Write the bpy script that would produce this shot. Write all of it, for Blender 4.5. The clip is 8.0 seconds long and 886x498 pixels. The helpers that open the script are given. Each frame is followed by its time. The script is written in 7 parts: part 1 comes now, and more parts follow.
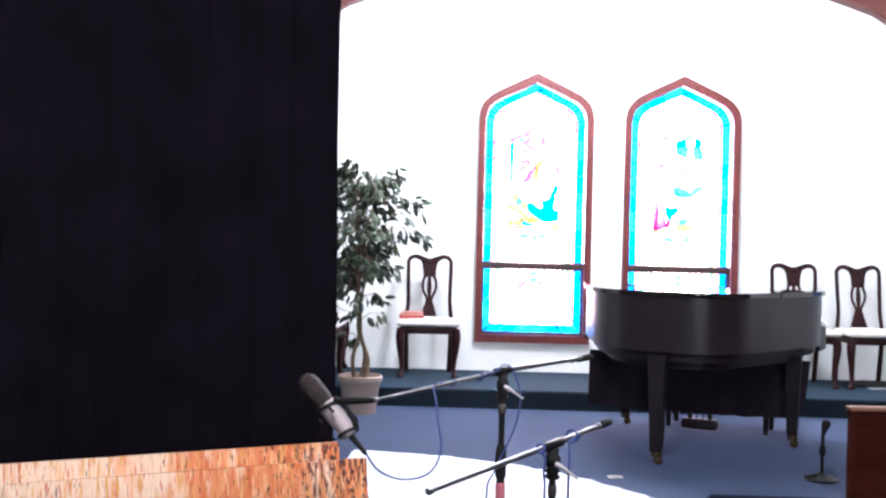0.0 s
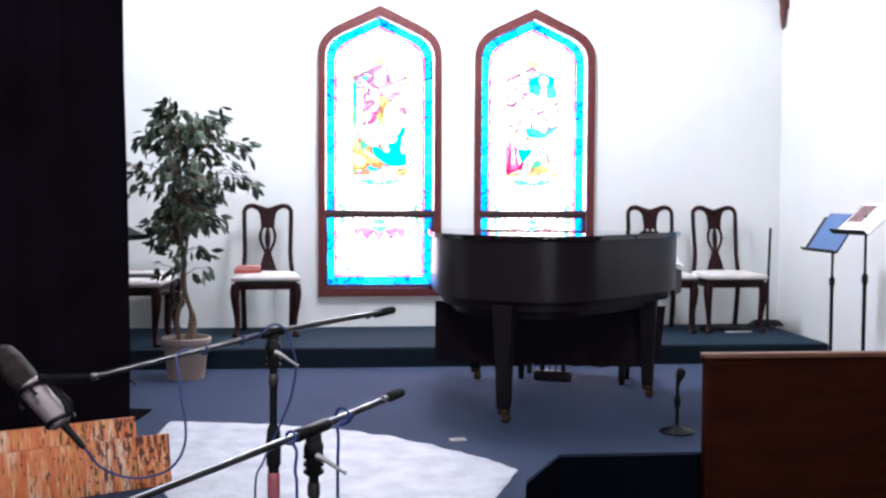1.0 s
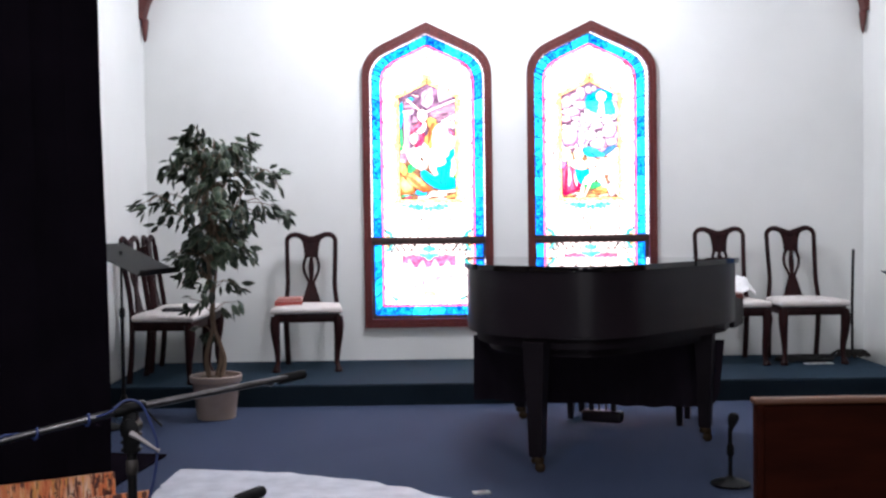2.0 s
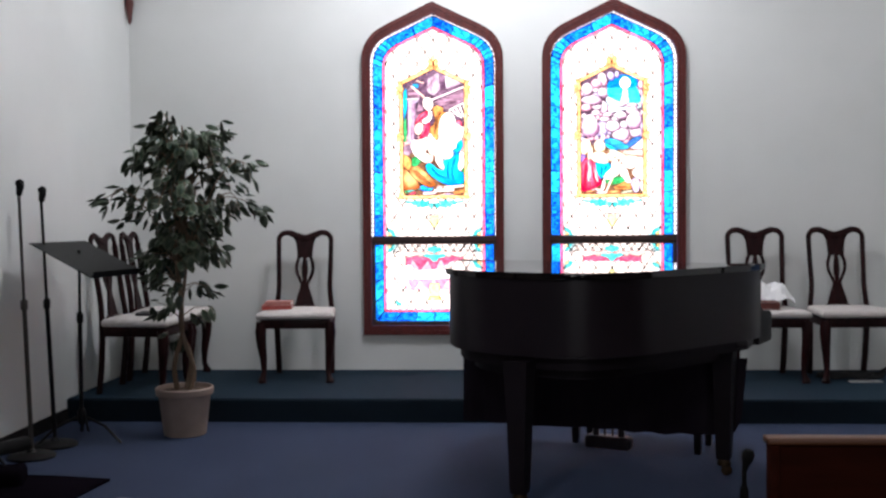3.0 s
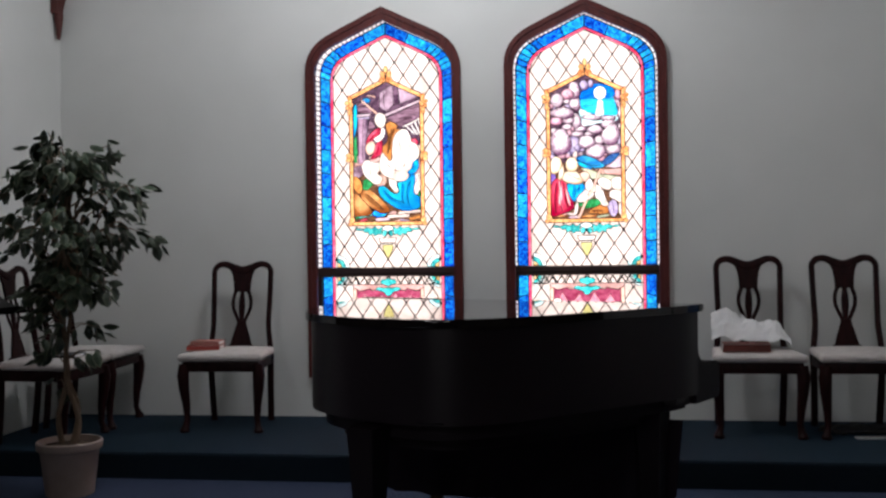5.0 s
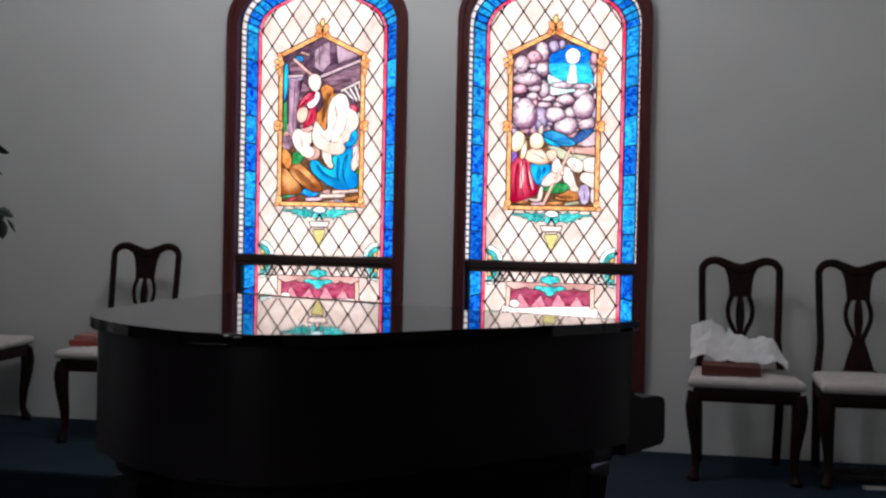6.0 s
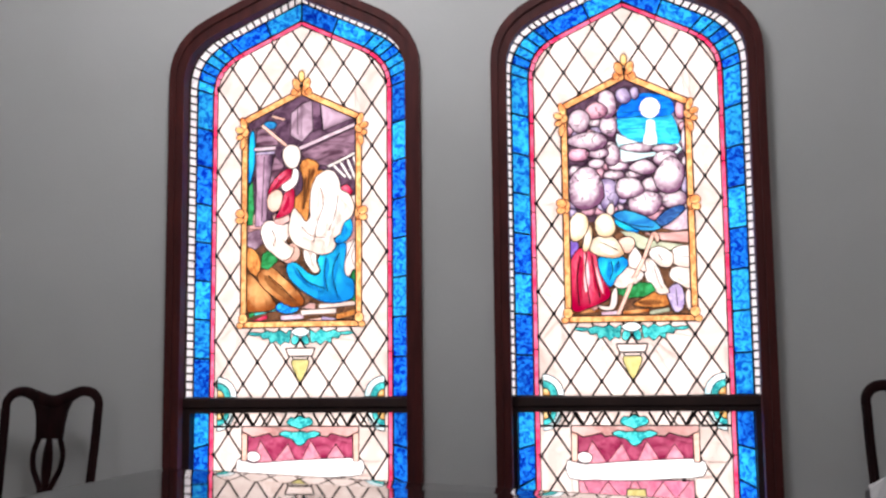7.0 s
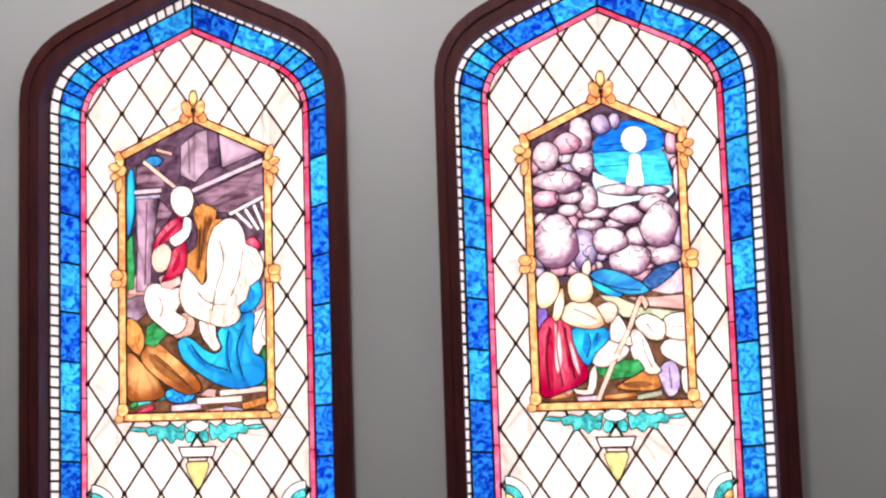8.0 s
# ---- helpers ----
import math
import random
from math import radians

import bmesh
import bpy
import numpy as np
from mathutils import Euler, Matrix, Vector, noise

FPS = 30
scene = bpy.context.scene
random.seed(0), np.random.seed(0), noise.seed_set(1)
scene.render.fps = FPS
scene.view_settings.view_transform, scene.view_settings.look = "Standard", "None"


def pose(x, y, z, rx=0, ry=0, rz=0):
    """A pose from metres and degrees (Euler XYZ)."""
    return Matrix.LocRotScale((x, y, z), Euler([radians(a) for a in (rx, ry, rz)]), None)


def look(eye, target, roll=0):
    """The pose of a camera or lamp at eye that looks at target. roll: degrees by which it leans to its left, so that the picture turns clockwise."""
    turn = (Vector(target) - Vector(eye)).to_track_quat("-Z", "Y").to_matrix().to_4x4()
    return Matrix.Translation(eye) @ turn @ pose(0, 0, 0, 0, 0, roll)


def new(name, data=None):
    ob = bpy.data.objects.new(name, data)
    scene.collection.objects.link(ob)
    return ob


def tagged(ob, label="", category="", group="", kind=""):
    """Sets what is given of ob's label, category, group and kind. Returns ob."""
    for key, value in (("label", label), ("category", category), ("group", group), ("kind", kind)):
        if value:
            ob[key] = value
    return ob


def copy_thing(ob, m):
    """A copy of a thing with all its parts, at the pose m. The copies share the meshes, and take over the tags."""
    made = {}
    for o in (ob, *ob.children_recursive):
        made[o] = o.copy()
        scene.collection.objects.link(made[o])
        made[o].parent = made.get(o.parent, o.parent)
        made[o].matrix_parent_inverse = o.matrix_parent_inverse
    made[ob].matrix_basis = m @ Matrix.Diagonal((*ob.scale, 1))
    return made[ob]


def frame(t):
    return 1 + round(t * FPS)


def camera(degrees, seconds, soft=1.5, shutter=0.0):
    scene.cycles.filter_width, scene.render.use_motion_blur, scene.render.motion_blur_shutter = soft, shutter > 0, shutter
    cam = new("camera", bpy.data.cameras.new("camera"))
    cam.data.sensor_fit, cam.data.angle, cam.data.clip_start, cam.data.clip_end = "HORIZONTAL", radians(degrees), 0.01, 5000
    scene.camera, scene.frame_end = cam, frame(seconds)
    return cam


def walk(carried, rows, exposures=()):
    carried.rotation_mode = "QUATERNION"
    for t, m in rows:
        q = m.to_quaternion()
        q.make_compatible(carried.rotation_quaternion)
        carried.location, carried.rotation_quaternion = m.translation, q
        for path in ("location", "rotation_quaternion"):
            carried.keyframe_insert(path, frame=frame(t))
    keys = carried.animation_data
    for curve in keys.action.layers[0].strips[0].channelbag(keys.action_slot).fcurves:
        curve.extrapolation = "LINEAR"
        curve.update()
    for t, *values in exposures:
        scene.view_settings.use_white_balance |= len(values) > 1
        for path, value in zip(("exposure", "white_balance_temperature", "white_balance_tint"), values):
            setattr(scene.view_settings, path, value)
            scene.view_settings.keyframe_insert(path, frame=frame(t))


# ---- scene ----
# ---------------------------------------------------------------- camera and its walk
cam = camera(45.9, 8.0, soft=2.5)
PATH = [
    (0, (1.1, -1.045, 1.326), (1.056, 0.954, 1.312), 1.4),
    (0.5, (1.223, -0.697, 1.301), (1.391, 1.295, 1.261), -0.3),
    (1, (1.364, -0.413, 1.264), (1.563, 1.574, 1.166), 0.3),
    (1.5, (1.596, -0.209, 1.3), (1.64, 1.791, 1.271), 1.3),
    (1.7, (1.677, -0.13, 1.303), (1.704, 1.869, 1.255), -0.3),
    (2.8, (2.106, 0.646, 1.303), (2.07, 2.645, 1.238), -0.6),
    (3, (2.19, 0.775, 1.303), (2.088, 2.772, 1.24), -0.4),
    (3.5, (2.458, 1.062, 1.302), (2.345, 3.057, 1.224), -0.8),
    (4, (2.661, 1.404, 1.329), (2.574, 3.4, 1.232), 1.3),
    (4.5, (2.835, 1.61, 1.326), (2.722, 3.606, 1.333), -0.7),
    (4.7, (2.925, 1.658, 1.326), (2.685, 3.644, 1.326), -1.3),
    (5.8, (3.442, 2.349, 1.322), (3.131, 4.325, 1.289), 0.0),
    (6, (3.5, 2.874, 1.314), (3.146, 4.842, 1.278), 1.2),
    (6.5, (3.31, 3.855, 1.225), (2.999, 5.821, 1.419), -0.4),
    (7, (2.923, 4.525, 1.27), (2.637, 6.492, 1.493), -0.6),
    (7.5, (2.82, 5.117, 1.6), (2.637, 7.099, 1.795), -0.9),
    (8, (2.774, 5.353, 1.69), (2.632, 7.342, 1.851), -1.8),
]
EXPOSURES = [
    (0, 2.55, 5950, 17), (0.5, 2.0, 5900, 18), (1, 1.7, 5950, 18), (1.5, 1.40, 6050, 18), (3, 0.36, 6320, 15), (3.5, 0.05, 6350, 13),
    (4.5, -0.33, 6450, 14), (6, -0.95, 6420, 16), (6.5, -0.90, 6400, 18), (7, -0.77, 6550, 18), (7.5, -0.69, 6700, 20), (8, -0.72, 6750, 21),
]
walk(cam, [(t, look(eye, target, roll)) for t, eye, target, roll in PATH], exposures=EXPOSURES)

# ---------------------------------------------------------------- world and lights
SKY_WINDOW, NAVE_LIGHT, NAVE_LAMP, CHANCEL_LAMP = 28.0, 35.0, 85.0, 128.0
world = bpy.data.worlds.new("sky")
scene.world = world
world.use_nodes = True
wn = world.node_tree.nodes
sky = wn.new("ShaderNodeTexSky")
sky.sky_type, sky.sun_disc, sky.sun_elevation, sky.sun_rotation = "NISHITA", False, radians(42), radians(160)
wn["Background"].inputs["Strength"].default_value = 0.1
world.node_tree.links.new(sky.outputs["Color"], wn["Background"].inputs["Color"])


def daylight(name, m, width, height, watts, colour):
    """An area lamp that fills a window's opening, in place of the sky behind it."""
    lamp = bpy.data.lights.new(name, "AREA")
    lamp.shape, lamp.size, lamp.size_y, lamp.energy, lamp.color = "RECTANGLE", width, height, watts, colour
    ob = new(name, lamp)
    ob.matrix_world = m
    return ob


# ---------------------------------------------------------------- plan
WALL_Y, WALL_W, WALL_E = 8.60, -0.575, 5.285       # chancel: end wall and side walls
STEP_Y, STEP_Z = 7.33, 0.150                       # raised platform along the end wall
NAVE_Z, NAVE_W, NAVE_E, NAVE_S, ARCH_Y = -0.36, -3.4, 8.1, -9.6, 5.55
MID, RIDGE, SLOPE = 2.355, 4.52, 0.353             # roof
WINDOWS = (1.72, 3.06)                             # centres of the two windows
for cx in WINDOWS:
    daylight("window_daylight", look((cx, WALL_Y + 0.27, 1.62), (cx, 0, 1.62)), 0.92, 2.3, SKY_WINDOW, (1.0, 0.97, 0.95))
# fill light from two openings added in the unseen back wall
for cx in (0.2, 4.5):
    daylight("nave_fill_light", look((cx, NAVE_S + 0.06, 1.85), (cx, 0, 1.85)), 1.7, 2.1, NAVE_LIGHT, (0.95, 0.985, 1.0))

# nave lamps out of view: one placed from cast shadows, one added as fill
for name, x, y, z, watts in (("nave_unseen_light", 0.6, 0.3, 3.4, NAVE_LAMP), ("nave_unseen_light", 3.4, 0.3, 3.4, NAVE_LAMP * 0.6), ("chancel_ceiling_light", 2.1, 6.95, 3.8, CHANCEL_LAMP)):
    lamp = bpy.data.lights.new(name, "POINT")
    lamp.energy, lamp.shadow_soft_size, lamp.color = watts, 0.3, (0.945, 0.975, 1.0)
    new(name, lamp).location = (x, y, z)

# ---------------------------------------------------------------- materials


def surface(name, c1, c2=None, rough=0.5, scale=6.0, bump=0.0, fine=60.0, metal=0.0, stretch=(1, 1, 1), vary=0.0, coat=0.0, spec=0.5, rough2=None, sheen=0.0):
    """A principled material: two colours mixed by broad noise, fine grain in the bump, gloss that varies."""
    m = bpy.data.materials.new(name)
    m.use_nodes = True
    nt = m.node_tree
    n, l = nt.nodes, nt.links
    b = n["Principled BSDF"]
    c2 = c2 or tuple(x * 0.8 for x in c1)
    tc, mp = n.new("ShaderNodeTexCoord"), n.new("ShaderNodeMapping")
    mp.inputs["Scale"].default_value = stretch
    l.new(tc.outputs["Object"], mp.inputs["Vector"])
    broad, grain = n.new("ShaderNodeTexNoise"), n.new("ShaderNodeTexNoise")
    broad.inputs["Scale"].default_value, broad.inputs["Detail"].default_value = scale, 6
    grain.inputs["Scale"].default_value, grain.inputs["Detail"].default_value = fine, 3
    l.new(mp.outputs["Vector"], broad.inputs["Vector"])
    l.new(mp.outputs["Vector"], grain.inputs["Vector"])
    ramp = n.new("ShaderNodeMapRange")
    ramp.inputs["From Min"].default_value, ramp.inputs["From Max"].default_value = 0.32, 0.68
    l.new(broad.outputs["Fac"], ramp.inputs["Value"])
    mix = n.new("ShaderNodeMix")
    mix.data_type = "RGBA"
    mix.inputs["A"].default_value, mix.inputs["B"].default_value = (*c1, 1), (*c2, 1)
    l.new(ramp.outputs["Result"], mix.inputs["Factor"])
    colour = mix.outputs["Result"]
    if vary:
        info, hsv = n.new("ShaderNodeObjectInfo"), n.new("ShaderNodeHueSaturation")
        span = n.new("ShaderNodeMapRange")
        span.inputs["To Min"].default_value, span.inputs["To Max"].default_value = 1 - vary, 1 + vary
        l.new(info.outputs["Random"], span.inputs["Value"])
        l.new(span.outputs["Result"], hsv.inputs["Value"])
        l.new(colour, hsv.inputs["Color"])
        colour = hsv.outputs["Color"]
    l.new(colour, b.inputs["Base Color"])
    if rough2 is None:
        rough2 = min(1, rough * 1.25)
    rr = n.new("ShaderNodeMapRange")
    rr.inputs["To Min"].default_value, rr.inputs["To Max"].default_value = rough, rough2
    l.new(grain.outputs["Fac"], rr.inputs["Value"])
    l.new(rr.outputs["Result"], b.inputs["Roughness"])
    b.inputs["Metallic"].default_value = metal
    b.inputs["Coat Weight"].default_value = coat
    b.inputs["Specular IOR Level"].default_value = spec
    b.inputs["Sheen Weight"].default_value, b.inputs["Sheen Roughness"].default_value = sheen, 0.45
    b.inputs["Sheen Tint"].default_value = (*(min(1, 9 * x) for x in c2), 1)
    if bump:
        bp = n.new("ShaderNodeBump")
        bp.inputs["Strength"].default_value, bp.inputs["Distance"].default_value = bump, 0.01
        l.new(grain.outputs["Fac"], bp.inputs["Height"])
        l.new(bp.outputs["Normal"], b.inputs["Normal"])
    return m


def stained(name, c1, c2, scale=14.0, vary=0.15, stretch=(1, 1, 1), sharp=0.15, brush="", c3=None):
    """Coloured opalescent glass: it scatters the daylight behind it, streaked, with a glossy face. The glass painter's
    brush may run in a third colour: from the rim of each piece inwards (round), or along its sides (sides)."""
    m = bpy.data.materials.new(name)
    m.use_nodes = True
    nt = m.node_tree
    n, l = nt.nodes, nt.links
    n.remove(n["Principled BSDF"])
    tc, mp, noise_, ramp, mix = n.new("ShaderNodeTexCoord"), n.new("ShaderNodeMapping"), n.new("ShaderNodeTexNoise"), n.new("ShaderNodeMapRange"), n.new("ShaderNodeMix")
    mix.data_type = "RGBA"
    mp.inputs["Scale"].default_value = stretch
    noise_.inputs["Scale"].default_value, noise_.inputs["Detail"].default_value, noise_.inputs["Distortion"].default_value = scale, 3, 1.4
    ramp.inputs["From Min"].default_value, ramp.inputs["From Max"].default_value = 0.5 - sharp, 0.5 + sharp
    info, hsv, span = n.new("ShaderNodeObjectInfo"), n.new("ShaderNodeHueSaturation"), n.new("ShaderNodeMapRange")
    span.inputs["To Min"].default_value, span.inputs["To Max"].default_value = 1 - vary, 1 + vary * 0.6
    mix.inputs["A"].default_value, mix.inputs["B"].default_value = (*c1, 1), (*c2, 1)
    l.new(tc.outputs["Object"], mp.inputs["Vector"])
    l.new(mp.outputs["Vector"], noise_.inputs["Vector"])
    l.new(noise_.outputs["Fac"], ramp.inputs["Value"])
    l.new(ramp.outputs["Result"], mix.inputs["Factor"])
    l.new(info.outputs["Random"], span.inputs["Value"])
    l.new(span.outputs["Result"], hsv.inputs["Value"])
    colour = mix.outputs["Result"]
    if brush:
        far, wobble, cut, ink = n.new("ShaderNodeVectorMath"), n.new("ShaderNodeMath"), n.new("ShaderNodeMapRange"), n.new("ShaderNodeMix")
        far.operation, wobble.operation, ink.data_type = "DISTANCE", "MULTIPLY_ADD", "RGBA"
        flat = n.new("ShaderNodeVectorMath")
        flat.operation = "MULTIPLY"
        flat.inputs[1].default_value = (1, 0, 1) if brush == "round" else (1, 0, 0)
        far.inputs[1].default_value = (0.44, 0, 0.60) if brush == "round" else (0.30, 0, 0)
        wobble.inputs[1].default_value = 0.35
        cut.inputs["From Min"].default_value, cut.inputs["From Max"].default_value = 0.34, 0.72
        ink.inputs["B"].default_value = (*c3, 1)
        l.new(tc.outputs["Generated"], flat.inputs[0])
        l.new(flat.outputs["Vector"], far.inputs[0])
        l.new(noise_.outputs["Fac"], wobble.inputs[0])
        l.new(far.outputs["Value"], wobble.inputs[2])
        l.new(wobble.outputs["Value"], cut.inputs["Value"])
        l.new(cut.outputs["Result"], ink.inputs["Factor"])
        l.new(colour, ink.inputs["A"])
        colour = ink.outputs["Result"]
    l.new(colour, hsv.inputs["Color"])
    tr, df, gl, ms, mg, fr = (n.new("ShaderNode" + k) for k in ("BsdfTranslucent", "BsdfDiffuse", "BsdfGlossy", "MixShader", "MixShader", "Fresnel"))
    l.new(hsv.outputs["Color"], tr.inputs["Color"])
    l.new(hsv.outputs["Color"], df.inputs["Color"])
    gl.inputs["Roughness"].default_value = 0.4
    fr.inputs["IOR"].default_value = 1.2
    ms.inputs["Fac"].default_value = 0.12
    l.new(tr.outputs["BSDF"], ms.inputs[1])
    l.new(df.outputs["BSDF"], ms.inputs[2])
    l.new(fr.outputs["Fac"], mg.inputs["Fac"])
    l.new(ms.outputs["Shader"], mg.inputs[1])
    l.new(gl.outputs["BSDF"], mg.inputs[2])
    l.new(mg.outputs["Shader"], n["Material Output"].inputs["Surface"])
    return m


PLASTER = surface("wall_plaster", (0.70, 0.71, 0.69), (0.64, 0.65, 0.63), 0.85, 1.3, 0.07, 60)
# unseen nave walls and ceiling, coloured dark to cut bounced light
NAVE_WALL = surface("nave_wall_dark_brown", (0.16, 0.12, 0.09), (0.11, 0.08, 0.06), 0.7, 2, 0.2, 40, stretch=(3, 3, 0.5))
NAVE_CEILING = surface("nave_ceiling_dark_brown", (0.22, 0.17, 0.13), (0.15, 0.11, 0.08), 0.7, 2, 0.2, 40, stretch=(3, 0.4, 3))
CEILING = surface("ceiling_paint", (0.78, 0.78, 0.76), (0.72, 0.72, 0.70), 0.9, 1.0, 0.1, 60)
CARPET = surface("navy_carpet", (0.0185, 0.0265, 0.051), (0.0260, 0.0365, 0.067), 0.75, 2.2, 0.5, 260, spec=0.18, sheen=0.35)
# Nave carpet: shade below the chancel edge is put into its dark colour
SHADED_NAVE_CARPET = surface("shaded_nave_carpet", (0.003, 0.004, 0.009), (0.005, 0.006, 0.012), 0.95, 2.2, 0.9, 260, spec=0.03)
CARPET_STEP = surface("teal_navy_carpet", (0.0024, 0.0078, 0.0140), (0.0037, 0.0110, 0.0187), 0.8, 3.0, 0.5, 260, spec=0.22, sheen=0.62)
BEAM = surface("stained_beam", (0.10, 0.020, 0.015), (0.065, 0.013, 0.010), 0.5, 3, 0.3, 40, stretch=(1, 1, 6))
OAK_FRAME = surface("red_brown_frame", (0.110, 0.020, 0.017), (0.070, 0.013, 0.012), 0.45, 5, 0.25, 60, stretch=(6, 6, 1), spec=0.3)
SASH = surface("dark_sash", (0.045, 0.018, 0.014), (0.03, 0.012, 0.01), 0.5, 8, 0.1)
LEAD = surface("lead_came", (0.028, 0.018, 0.016), (0.016, 0.012, 0.012), 0.6, 30, 0.2, metal=0.4)
SILL = surface("sill_paint", (0.74, 0.74, 0.72), (0.66, 0.66, 0.64), 0.6, 6)
MAHOGANY = surface("mahogany", (0.022, 0.0046, 0.005), (0.009, 0.0024, 0.0026), 0.42, 4, 0.08, 50, stretch=(8, 8, 1.5), coat=0.0, vary=0.1, spec=0.14)
CREAM_CLOTH = surface("cream_damask", (0.62, 0.58, 0.56), (0.52, 0.48, 0.46), 0.8, 22, 0.4, 160)
BLACK_LACQUER = surface("black_lacquer", (0.006, 0.005, 0.006), (0.010, 0.008, 0.009), 0.012, 3, 0.0, 4, spec=0.6, rough2=0.035)
BLACK_SATIN = surface("black_satin_case", (0.0135, 0.0098, 0.0132), (0.0180, 0.0130, 0.0172), 0.30, 2.5, 0.0, 30, spec=0.25, rough2=0.38)
LEG_BLACK = surface("worn_black_paint", (0.0095, 0.0066, 0.0092), (0.0125, 0.009, 0.0122), 0.45, 4, 0.05, 40, spec=0.12)
BRASS = surface("worn_brass", (0.08, 0.05, 0.026), (0.045, 0.03, 0.018), 0.5, 20, metal=0.8)
BLACK_CLOTH = surface("black_cloth", (0.0046, 0.0036, 0.0056), (0.0075, 0.0056, 0.0088), 0.98, 3, 0.4, 200, spec=0.0)
BLACK_METAL = surface("black_metal", (0.004, 0.004, 0.005), (0.007, 0.007, 0.007), 0.4, 12, 0.03, metal=0.0, spec=0.2)
CHROME = surface("worn_chrome", (0.34, 0.34, 0.36), (0.24, 0.24, 0.26), 0.25, 15, metal=1.0)
BOOM_METAL = surface("scuffed_boom_chrome", (0.26, 0.26, 0.27), (0.15, 0.15, 0.16), 0.30, 25, 0.05, metal=1.0, rough2=0.42)
MIC_BODY = surface("pinkish_grey_enamel", (0.34, 0.28, 0.275), (0.26, 0.21, 0.21), 0.45, 14, 0.1, metal=0.2)
GREY_METAL = surface("satin_nickel", (0.42, 0.39, 0.39), (0.32, 0.29, 0.29), 0.5, 20, metal=0.6)
DULL_NICKEL = surface("dull_nickel", (0.07, 0.06, 0.055), (0.04, 0.035, 0.03), 0.5, 20, metal=0.4)
RUBBER = surface("black_rubber", (0.006, 0.006, 0.007), (0.010, 0.010, 0.010), 0.7, 20, 0.2, spec=0.2)
CABLE_BLUE = surface("blue_cable", (0.026, 0.048, 0.17), (0.018, 0.034, 0.12), 0.5, 20)
CABLE_BLACK = surface("black_cable", (0.012, 0.012, 0.014), (0.02, 0.02, 0.02), 0.6, 20)
SHEET = surface("white_dust_sheet", (0.56, 0.58, 0.63), (0.40, 0.42, 0.47), 0.5, 7, 0.6, 24)
# black cloth lifted in colour to carry the light on the skirt
SKIRT_CLOTH = surface("lifted_black_cloth", (0.0150, 0.0112, 0.0162), (0.0200, 0.0150, 0.0215), 0.95, 3, 0.4, 200, spec=0.05)
POT = surface("white_plastic_pot", (0.36, 0.275, 0.235), (0.28, 0.213, 0.18), 0.55, 7, 0.1)
SOIL = surface("dry_moss_soil", (0.09, 0.055, 0.03), (0.05, 0.03, 0.018), 0.95, 18, 1.0, 50)
BARK = surface("ficus_bark", (0.20, 0.135, 0.088), (0.12, 0.082, 0.054), 0.85, 10, 0.8, 60, stretch=(3, 3, 1))
LEAF = surface("ficus_leaf", (0.014, 0.032, 0.015), (0.048, 0.074, 0.042), 0.45, 9, 0.1, 40, vary=0.55)
LEAF_PALE = surface("ficus_leaf_pale", (0.085, 0.105, 0.062), (0.040, 0.060, 0.032), 0.5, 9, 0.1, 40, vary=0.4)
PEW_WOOD = surface("pew_veneer", (0.041, 0.0086, 0.0045), (0.026, 0.0056, 0.0031), 0.55, 2.2, 0.12, 40, stretch=(1.2, 6, 7), spec=0.04)
PEW_CAP = surface("pew_cap_wood", (0.17, 0.068, 0.032), (0.12, 0.045, 0.02), 0.35, 4, 0.1, 40, stretch=(1, 6, 6))
PAPER = surface("white_paper", (0.80, 0.80, 0.80), (0.74, 0.74, 0.75), 0.7, 5)
RED_COVER = surface("red_book_cover", (0.36, 0.055, 0.04), (0.28, 0.045, 0.035), 0.5, 14)
PINK_COVER = surface("faded_pink_cover", (0.46, 0.20, 0.17), (0.38, 0.15, 0.13), 0.6, 14)
BROWN_COVER = surface("maroon_book_cover", (0.13, 0.022, 0.014), (0.09, 0.016, 0.010), 0.5, 14)
FOLDER_BLUE = surface("blue_folder", (0.050, 0.13, 0.30), (0.042, 0.11, 0.26), 0.45, 6)
GREY_INK = surface("grey_ink", (0.22, 0.22, 0.23), (0.34, 0.34, 0.34), 0.6, 60)
PICTURE_INK = surface("printed_picture", (0.30, 0.13, 0.12), (0.08, 0.07, 0.08), 0.5, 26)
BLACK_GRILLE = surface("mic_grille", (0.05, 0.035, 0.03), (0.02, 0.015, 0.015), 0.5, 60, 0.8, 300, metal=0.6)
MOP = surface("dark_mop_yarn", (0.02, 0.018, 0.016), (0.03, 0.026, 0.022), 0.95, 30, 1.0, 120)
PINK_TAPE = surface("pink_tape", (0.42, 0.12, 0.14), (0.34, 0.09, 0.11), 0.6, 30)
SPOT_GREY = surface("pale_grey_enamel", (0.74, 0.74, 0.74), (0.66, 0.66, 0.66), 0.5, 20)
GREY_WIRE = surface("grey_wire_plate", (0.45, 0.46, 0.46), (0.3, 0.3, 0.3), 0.4, 30)


